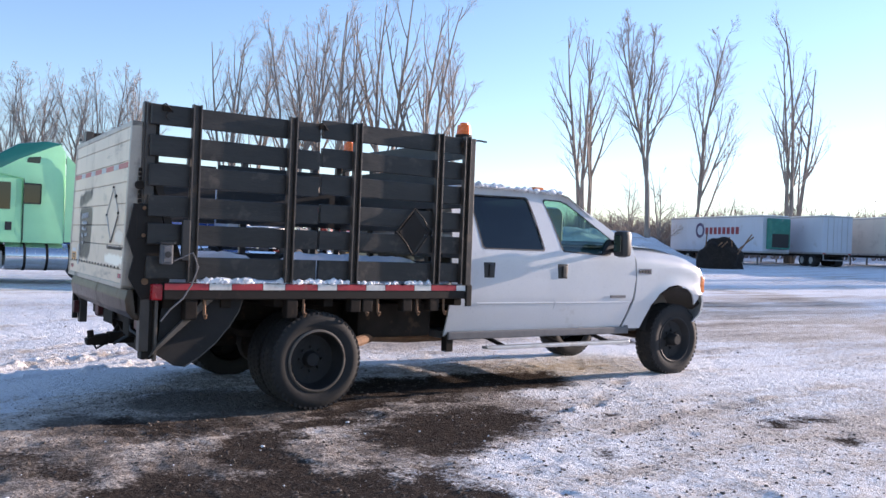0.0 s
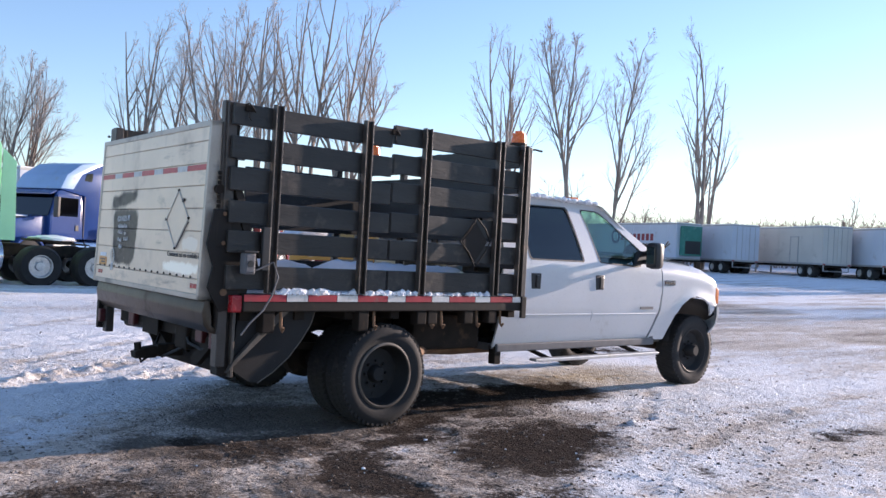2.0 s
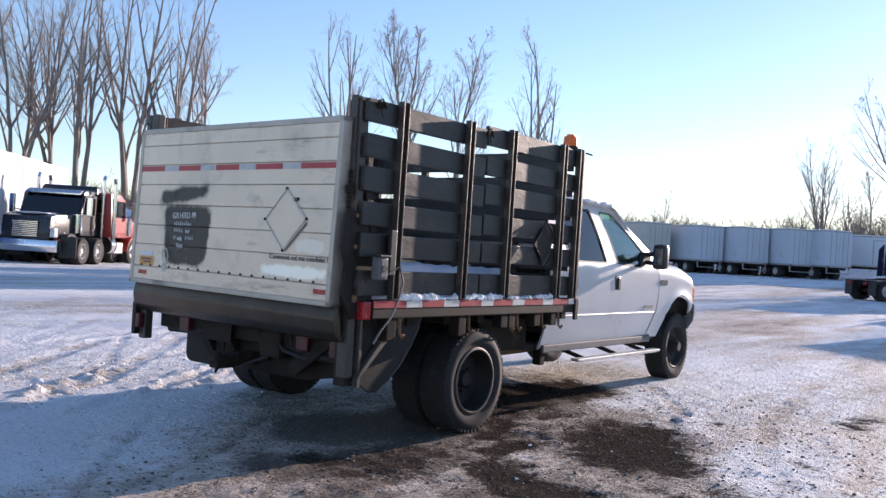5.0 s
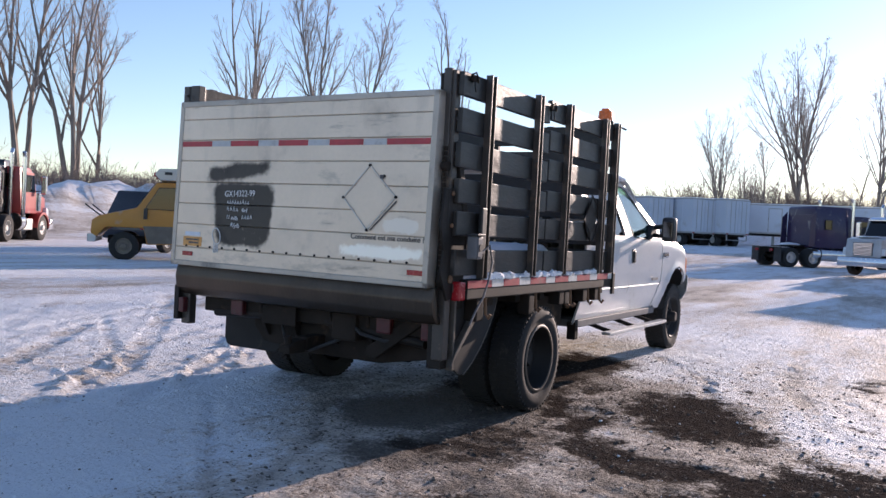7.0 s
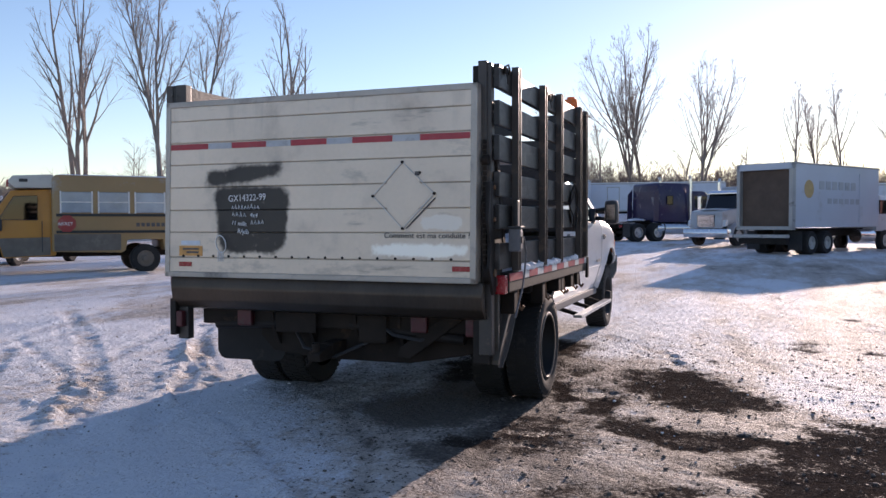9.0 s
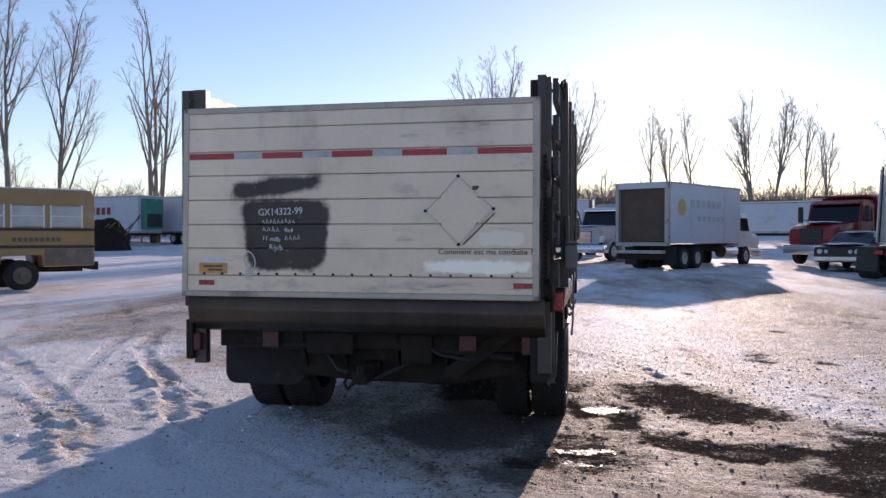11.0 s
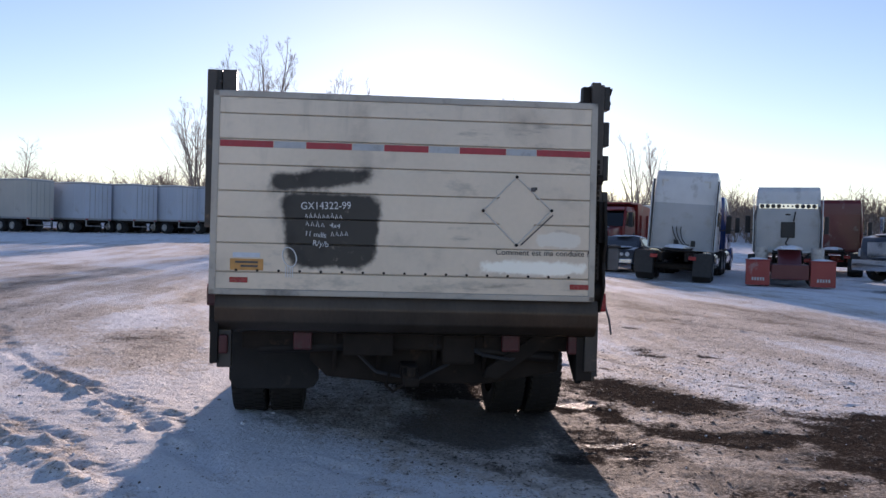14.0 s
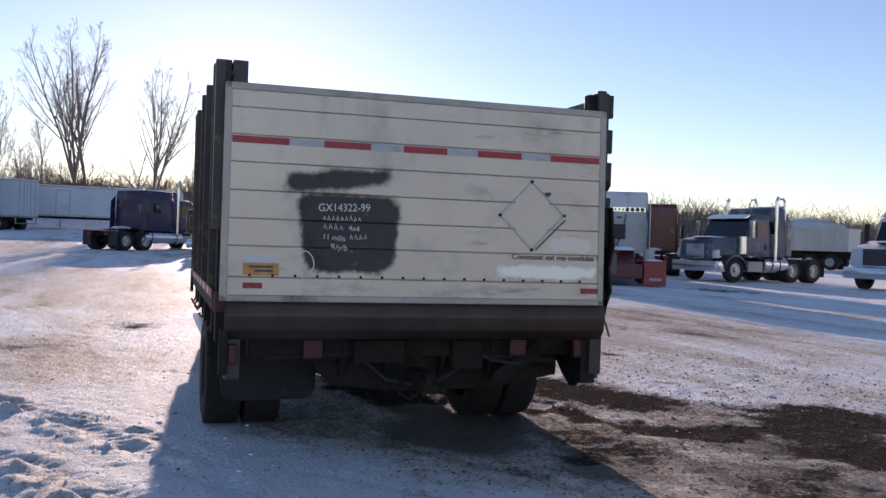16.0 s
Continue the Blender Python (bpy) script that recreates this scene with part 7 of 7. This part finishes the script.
def dump_truck():
    ob = tractor("red dump lorry with its snow-dusted bonnet", spot(40.70, -7.55, 139.8), "red", 0.0, 2.9, "flat", 2.0, "aero", wb=1.0, rim="white_rim")
    ob.name = "dump_truck"
    b = part("dump_body", P([(-0.3, 1.25), (3.9, 1.25), (3.9, 2.6), (4.0, 2.9), (4.9, 2.9), (4.9, 2.98), (3.8, 2.98), (-0.6, 2.45)], 'y', -1.22, 1.22, bev=0.03), PAINT["red"], ob, "red steel tipper body")
    for k in range(5):
        for sg in (-1, 1):
            part("body_rib", B(0.1 + k * 0.85, 0.2 + k * 0.85, sg * 1.25 - 0.04, sg * 1.25 + 0.04, 1.3, 2.4, bev=0.01), PAINT["red"], b)


dump_truck()


def car(label, name, m, colour, suv=False, snow=True, group=""):
    ob = thing(name, label, "car", m, group)
    h = 1.75 if suv else 1.45
    pm = PAINT[colour]
    body = part("car_body", P([(-0.75, 0.35), (-0.85, 0.6), (-0.8, 0.95), (0.3, 1.0), (3.0, 1.0), (3.9, 0.9), (4.0, 0.6), (3.9, 0.32)], 'y', -0.88, 0.88, bev=0.06), pm, ob, smooth=True)
    cb0 = -0.6 if suv else 0.1
    cab = part("cabin", taper(P([(cb0 - 0.1, 0.95), (cb0 + 0.25, h), (1.7, h), (2.55, 0.95)], 'y', -0.84, 0.84, bev=0.06), 0.95, h, 0.8), pm, ob, smooth=True)
    part("windscreen", taper(P([(2.50, 1.0), (2.53, 1.0), (1.80, h - 0.08), (1.77, h - 0.08)], 'y', -0.74, 0.74), 0.95, h, 0.82), WINDOW, cab)
    for sg in (-1, 1):
        part("side_window", taper(P([(cb0 + 0.25, 1.03), (2.2, 1.03), (1.65, h - 0.1), (cb0 + 0.4, h - 0.1)], 'y', sg * 0.80, sg * 0.86), 0.95, h, 0.82), WINDOW, cab)
        part("headlight", C((3.9, sg * 0.65, 0.72), (4.02, sg * 0.65, 0.72), 0.09, seg=12), "clear_lens", body)
        part("headlight", C((3.9, sg * 0.42, 0.72), (4.02, sg * 0.42, 0.72), 0.07, seg=12), "clear_lens", body)
        part("tail_lamp", B(-0.87, -0.78, sg * 0.65 - 0.15, sg * 0.65 + 0.15, 0.65, 0.8, bev=0.01), "red_lens", body)
        for wx in (0.0, 3.0):
            road_wheel(ob, wx, sg * 0.78, sg, w=0.22, r=0.33)
    part("grille", B(3.95, 4.03, -0.35, 0.35, 0.58, 0.82, bev=0.01), "plastic_black", body)
    part("front_bumper", B(3.9, 4.12, -0.86, 0.86, 0.36, 0.54, bev=0.03), "chrome", ob)
    if snow:
        part("bonnet_snow", lump((3.2, 0, 0.99), (0.7, 0.72, 0.06)), "snow", ob, "snow on the bonnet", smooth=True)
        part("roof_snow", lump((0.9, 0, h), (0.95, 0.62, 0.06)), "snow", ob, "snow on the roof", smooth=True)
    return ob


car("dark old saloon with snow on its bonnet", "parked_car", spot(34.11, -4.73, 149.8), "black")
estate = car("black estate car parked behind the school bus", "parked_car", spot(17.45, 27.05, 15.0), "black", suv=True, snow=False)
estate.scale = (1.1, 1.1, 1.15)


def wrecker_deck():
    ob = thing("wrecker_deck", "red steel towing deck with two tool boxes", "towing deck", spot(22.73, -6.06, -26.5), "")
    for sg in (-1, 1):
        b = part("tool_box", B(-0.4, 0.5, sg * 0.95 - 0.36, sg * 0.95 + 0.36, 0.05, 0.82, bev=0.02), PAINT["red"], ob, "red steel tool box")
        part("box_lid", B(-0.42, 0.52, sg * 0.95 - 0.38, sg * 0.95 + 0.38, 0.82, 0.86, bev=0.01), PAINT["red"], b)
        part("lid_snow", lump((0.05, sg * 0.95, 0.86), (0.4, 0.3, 0.06), 2), "snow", b, smooth=True)
        for k in range(5):
            part("lettering_bar", B(-0.408, -0.398, sg * 0.95 - 0.2 + k * 0.08, sg * 0.95 - 0.15 + k * 0.08, 0.2, 0.3), "grey_tape", b)
        part("drum", C((0.9, sg * 0.85, 0.75), (0.9, sg * 0.85, 1.25), 0.2, seg=14), "white_rim", ob, smooth=True)
    part("deck_beam", B(-0.35, 1.8, -0.55, 0.55, 0.25, 0.72, bev=0.03), PAINT["dark_red"], ob)
    part("boom", P([(0.0, 0.7), (1.4, 0.75), (1.6, 1.25), (0.9, 1.2)], 'y', -0.35, 0.35, bev=0.04), PAINT["dark_red"], ob)
    part("boom_snow", lump((0.9, 0, 1.22), (0.45, 0.4, 0.1)), "snow", ob, smooth=True)


wrecker_deck()


def dump_trailer():
    ob = thing("dump_trailer", "grey ribbed tipper trailer half full of earth", "trailer", spot(44.10, -31.80, 29.4), "")
    b = part("tipper_body", B(-3.5, 3.5, -1.2, 1.2, 1.2, 2.6, bev=0.04), PAINT["trailer_cream"], ob)
    for k in range(9):
        for sg in (-1, 1):
            part("body_rib", B(-3.4 + k * 0.84, -3.28 + k * 0.84, sg * 1.25 - 0.06, sg * 1.25 + 0.06, 1.25, 2.6, bev=0.01), PAINT["trailer_cream"], b)
    part("top_rim", B(-3.55, 3.55, -1.28, 1.28, 2.55, 2.68, bev=0.02), PAINT["trailer_cream"], b)
    part("load", lump((0, 0, 2.62), (3.0, 1.0, 0.7)), "dirty_snow", ob, "heaped dirty snow load", smooth=True)
    for ax in (-2.4, -1.1, 1.6):
        for sg in (-1, 1):
            road_wheel(ob, ax, sg * 0.95, sg, w=0.5)
    part("chassis", B(-3.4, 3.4, -0.5, 0.5, 0.7, 1.2, bev=0.02), "under_steel", ob)


dump_trailer()


def scrap_heap():
    ob = thing("scrap_heap", "dark heap of scrap poles and earth on snow", "heap", spot(52.76, 40.36, -0.2), "")
    part("mound", lump((0, 0, 0), (1.5, 1.7, 2.1), 4, 5), "under_steel", ob, "dark brown mound", smooth=True)
    rng = random.Random(8)
    for k in range(12):
        a, y = rng.uniform(0, 3.1), rng.uniform(-1.5, 1.5)
        part("pole", pipe(bmesh.new(), [(rng.uniform(-1, 1), y, 0.6), (rng.uniform(-1.5, 1.5), y + rng.uniform(-1.8, 1.8), rng.uniform(1.6, 2.6))], 0.05, 6), "rust", ob)


scrap_heap()

# ---- trees and scrub ----
def limb(bm, p, d, length, r0, r1, seg, rng, sides=5, wander=0.12, up=0.06):
    """A tapering branch. Gives the points and directions along it."""
    pts, ring = [], None
    step = length / seg
    for i in range(seg + 1):
        t = i / seg
        r = r0 + (r1 - r0) * t
        q = d.to_track_quat('Z', 'Y')
        vs = [bm.verts.new(p + q @ Vector((r * math.cos(2 * math.pi * k / sides), r * math.sin(2 * math.pi * k / sides), 0))) for k in range(sides)]
        if ring:
            for k in range(sides):
                bm.faces.new((ring[k], ring[(k + 1) % sides], vs[(k + 1) % sides], vs[k]))
        ring = vs
        pts.append((p.copy(), d.copy(), r))
        d = (d + Vector((rng.gauss(0, wander), rng.gauss(0, wander), rng.gauss(0, wander) * 0.5 + up))).normalized()
        p = p + d * step
    return pts


def tree(label, height, seed, stems=1, spread=0.35, droop=0.0, dense=1.0, low=0.22, fork=0.0, leaders=0):
    """A bare deciduous tree: leaders that fork, rising limbs, branches and fine twigs."""
    rng = random.Random(seed)
    ob = thing("bare_tree", label, "tree", None, "bare trees round the yard")
    trunk, crown = bmesh.new(), bmesh.new()
    hs = height

    def turned(d, ang):
        a = rng.uniform(0, 6.28)
        s_ = d.orthogonal().normalized()
        s_.rotate(Matrix.Rotation(a, 3, d))
        return (d * math.cos(ang) + s_ * math.sin(ang)).normalized()

    def grow(p, d, length, r, level):
        seg = (14, 9, 6, 4, 2)[level]
        sides = (8, 6, 4, 3, 3)[level]
        tip = max(r * (0.16, 0.2, 0.3, 0.45, 0.6)[level], hs * 0.00028)
        bm_ = trunk if level < 2 else crown
        pts = limb(bm_, p, d, length, r, tip, seg, rng, sides, (0.035, 0.06, 0.07, 0.08, 0.10)[level], (0.015, 0.07 - droop, 0.06 - droop, 0.05 - droop, 0.03)[level])
        if level == 4:
            return
        n_ = int((14, 8, 6, 5)[level] * dense * rng.uniform(0.8, 1.2))
        start = (low, 0.22, 0.15, 0.1)[level]
        for i in range(n_):
            t = start + (0.98 - start) * (i + rng.random()) / n_
            q, dq, rq = pts[min(seg, int(t * seg + 0.5))]
            ang = (spread * rng.uniform(1.0, 2.0), rng.uniform(0.35, 0.70), rng.uniform(0.30, 0.65), rng.uniform(0.25, 0.60))[level]
            k = (0.42 * (1 - t) + 0.11, 0.42 * (1 - t) + 0.16, 0.36 * (1 - t) + 0.28, 0.62)[level]
            grow(q, turned(dq, ang), length * k * rng.uniform(0.7, 1.25), max(min(rq * (0.72, 0.55, 0.5, 0.5)[level], r * (0.52, 0.42, 0.4, 0.4)[level]), hs * 0.00034), level + 1)

    for s in range(stems):
        a = rng.uniform(0, 6.28) + s * 6.28 / stems
        lean = 0.03 if stems == 1 else 0.09
        d0 = Vector((lean * math.cos(a), lean * math.sin(a), 1)).normalized()
        h = height * (1 if s == 0 else rng.uniform(0.78, 0.96))
        base = Vector((0.3 * math.cos(a), 0.3 * math.sin(a), -0.3)) if stems > 1 else Vector((0, 0, -0.3))
        if fork:
            tr_ = limb(trunk, base, d0, h * fork, height * 0.0125, height * 0.0095, 6, rng, 8, 0.03, 0.02)
            for f in range(leaders or 2 + (rng.random() < 0.4)):
                grow(tr_[-1][0], turned(tr_[-1][1], rng.uniform(0.12, 0.55 if leaders else 0.30)), h * (0.98 - fork) * rng.uniform(0.82, 1.05), height * 0.0078, 0)
        else:
            grow(base, d0, h * 0.98, height * 0.0110, 0)
    part("trunk", trunk, "bark", ob, "grey-brown trunk and main limbs", smooth=True)
    part("crown", crown, "twig", ob, "bare brown twigs")
    return ob


KINDS = [tree("tall slender bare poplar standing in snow", 22.0, 3, 1, 0.27, dense=0.95, low=0.14), tree("bare poplar with two forked leaders", 22.0, 7, 1, 0.30, dense=0.8, low=0.12, fork=0.26),
         tree("bare broad-crowned poplar with many limbs", 20.0, 12, 1, 0.38, dense=0.74, low=0.12, fork=0.17, leaders=5), tree("bare poplar with three upright stems", 21.0, 21, 3, 0.32, dense=0.6, low=0.2),
         tree("small bare tree with arching twigs", 8.0, 30, 2, 0.6, 0.05, dense=0.8, low=0.1)]
SIZE = [22.0, 22.0, 20.0, 21.0, 8.0]
used = [False] * 5


def plant(kind, az, dist, height, turn, eye=(-1.2, 4.0), lean=0.0):
    """Stands a tree of that height at an azimuth and distance."""
    x, y = eye[0] + dist * math.cos(radians(az)), eye[1] + dist * math.sin(radians(az))
    s = height / SIZE[kind]
    m = Matrix.Translation((x, y, float(rise(x, y)) - 0.1)) @ Matrix.Rotation(radians(lean), 4, Vector((math.cos(radians(az)), math.sin(radians(az)), 0))) @ Matrix.Rotation(radians(turn), 4, 'Z')
    if not used[kind]:
        used[kind] = True
        ob = KINDS[kind]
        ob.matrix_basis = m
    else:
        ob = copy_thing(KINDS[kind], m)
    ob.scale = (s, s, s)
    return ob


# az is taken from the start of the walk for the first groups, from its end for the last
for k, az, d, h, tn in ((2, 82.7, 88, 16.0, 10), (2, 80.9, 92, 17.0, 80), (0, 79.2, 90, 16.5, 30), (2, 77.6, 88, 17.0, 200), (2, 76.2, 94, 16.5, 300),
                        (3, 69.8, 88, 20.5, 0), (0, 68.0, 92, 20.0, 45), (3, 66.0, 88, 21.5, 90), (2, 64.2, 92, 22.5, 140), (3, 62.6, 88, 24.0, 20), 
                        (3, 59.6, 88, 25.0, 240), (3, 56.8, 88, 24.5, 310), (0, 55.3, 93, 21.0, 100)):
    plant(k, az -0.19, d, h, tn, (0.37, 0.18))
for k, az, d, h, tn, ln in ((3, 46.1, 88.1, 24.0, 20, -4), (1, 42.05, 76.0, 20.5, 100, 1), (0, 38.84, 82.9, 21.5, 310, 0), (3, 33.40, 82.4, 21.5, 150, 0), (4, 43.4, 84, 8.0, 40, 0), (4, 41.2, 84, 9.0, 0, 0), (4, 37.6, 84, 7.0, 90, 0)):
    plant(k, az, d, h, tn, (0.35, 0.19), ln)
for k, az, d, h, tn in ((2, 12.5, 88, 12.5, 20), (4, 10.8, 90, 9.0, 200), (0, 9.9, 92, 10.0, 75), (2, 8.0, 95, 18.5, 120), (1, 7.2, 97, 15.5, 15), (4, 5.0, 90, 8.5, 60), (2, 3.4, 90, 15.5, 260), (4, 0.9, 92, 7.5, 160)):
    plant(k, az, d, h, tn, (-2.4, 3.8))
for k, az, d, h, tn in ((0, -4.0, 96, 12.0, 0), (1, -5.3, 98, 11.5, 70), (0, -6.6, 95, 12.5, 140), (2, -10.2, 92, 13.5, 30), (1, -11.6, 94, 14.0, 160), (0, -13.4, 96, 11.5, 220), (1, -14.6, 95, 10.5, 90), (3, -18.4, 92, 11.0, 50), (0, -19.6, 94, 10.5, 120), (4, -24.0, 96, 7.0, 0)):
    plant(k, az +0.21, d, h, tn, (-2.95, 6.73))
plant(4, 23.4, 105, 7.5, 33, (-1, 2))


def sliver(vs, fs, p, q, w, rng):
    """A twig: a thin three-sided spike."""
    i = len(vs)
    a = rng.uniform(0, 6.28)
    for k in range(3):
        vs.append((p.x + w * math.cos(a + 2.1 * k), p.y + w * math.sin(a + 2.1 * k), p.z))
    vs.append(tuple(q))
    fs.extend(((i, i + 1, i + 3), (i + 1, i + 2, i + 3), (i + 2, i, i + 3)))


def scrub_belt(name, label, az0, az1, d0, d1, h0, h1, count, seed):
    """A belt of leafless bushes: bundles of thin upright twigs."""
    rng = random.Random(seed)
    vs, fs = [], []
    for _ in range(count):
        az, d = rng.uniform(az0, az1), rng.uniform(d0, d1)
        x, y = -1 + d * math.cos(radians(az)), 5 + d * math.sin(radians(az))
        clump = 0.5 + 1.0 * abs(noise.noise(Vector((x * 0.06, y * 0.06, seed)))) + 0.6 * abs(noise.noise(Vector((x * 0.3, y * 0.3, seed))))
        h = rng.uniform(h0, h1) * clump
        z = float(rise(x, y)) - 0.2
        for k in range(4):
            lx, ly = rng.gauss(0, 0.32), rng.gauss(0, 0.32)
            ln, w = h * rng.uniform(0.6, 1.0), 0.030 * d / 80
            tip = Vector((x + lx * ln, y + ly * ln, z + ln))
            sliver(vs, fs, Vector((x, y, z)), tip, w * 1.6, rng)
            for q in range(5):
                p = Vector((x, y, z)).lerp(tip, rng.uniform(0.25, 0.95))
                sliver(vs, fs, p, p + Vector((rng.gauss(0, 0.30), rng.gauss(0, 0.30), rng.uniform(0.05, 0.45))) * ln * 0.7, w, rng)
    me = bpy.data.meshes.new(name)
    me.from_pydata(vs, [], fs)
    me.materials.append(M["scrub"])
    return tagged(new(name, me), label, "bushes", kind="stuff")


scrub_belt("scrub_belt", "belt of bare brown scrub beyond the trailers", -50, 45, 92, 135, 2.6, 5.4, 6000, 2)
scrub_belt("scrub_belt", "bare brown scrub along the snowbank", 45, 90, 62, 100, 1.0, 2.8, 3000, 3)
scrub_belt("far_woods", "far grey woods on the horizon", -60, 100, 190, 320, 4.0, 8.0, 6000, 4)


# ---- crumbs of snow and dirt lying about ----
def crumbs(name, label, material, count, seed, rmin, rmax, reach, centre=(2.4, 6.2)):
    """Small uneven clods strewn on the ground, as one scatter."""
    rng = np.random.default_rng(seed)
    t = (1 + 5 ** 0.5) / 2
    base = np.array([(-1, t, 0), (1, t, 0), (-1, -t, 0), (1, -t, 0), (0, -1, t), (0, 1, t), (0, -1, -t), (0, 1, -t), (t, 0, -1), (t, 0, 1), (-t, 0, -1), (-t, 0, 1)]) / 1.9
    tri = np.array([(0, 11, 5), (0, 5, 1), (0, 1, 7), (0, 7, 10), (0, 10, 11), (1, 5, 9), (5, 11, 4), (11, 10, 2), (10, 7, 6), (7, 1, 8),
                    (3, 9, 4), (3, 4, 2), (3, 2, 6), (3, 6, 8), (3, 8, 9), (4, 9, 5), (2, 4, 11), (6, 2, 10), (8, 6, 7), (9, 8, 1)])
    dg = bpy.context.evaluated_depsgraph_get()
    gd = ground.evaluated_get(dg)
    vs, fs = [], []
    for i in range(count):
        a, r = rng.uniform(0, 2 * np.pi), reach * rng.uniform() ** 0.6
        x, y = centre[0] + r * math.cos(a), centre[1] + r * math.sin(a)
        ok, p, nrm, _ = gd.ray_cast(Vector((x, y, 5)), Vector((0, 0, -1)))
        if not ok or (material == "snow" and 1.6 < x < 6.6 and 5.9 < y < 8.2):
            continue
        s = rng.uniform(rmin, rmax) * (0.5 + rng.uniform() ** 3 * 1.6)
        v = base * rng.uniform(0.65, 1.3, (12, 1)) * s * np.array([1.25, 1.0, 0.7])
        c, q = math.cos(a * 7), math.sin(a * 7)
        v = v @ np.array([[c, -q, 0], [q, c, 0], [0, 0, 1]]) + np.array([x, y, p.z + s * 0.2])
        fs.append(tri + 12 * len(vs))
        vs.append(v)
    me = bpy.data.meshes.new(name)
    me.from_pydata(np.concatenate(vs).tolist(), [], np.concatenate(fs).tolist())
    me.materials.append(M[material])
    return tagged(new(name, me), label, "crumbs", kind="stuff")


crumbs("snow_crumbs", "loose crumbs of packed snow on the yard", "snow", 3500, 1, 0.003, 0.007, 12)
crumbs("grit_crumbs", "dark grit and frozen dirt on the snow", "dirt_clod", 5000, 2, 0.002, 0.007, 12)
crumbs("grit_crumbs", "dark clods of earth strewn beside the truck", "dirt_clod", 6000, 3, 0.002, 0.0075, 3.6, (3.6, 4.6))
crumbs("snow_crumbs", "lumps of snow thrown up beside the tyre tracks", "snow", 260, 4, 0.004, 0.012, 1.6, (2.4, 9.7))
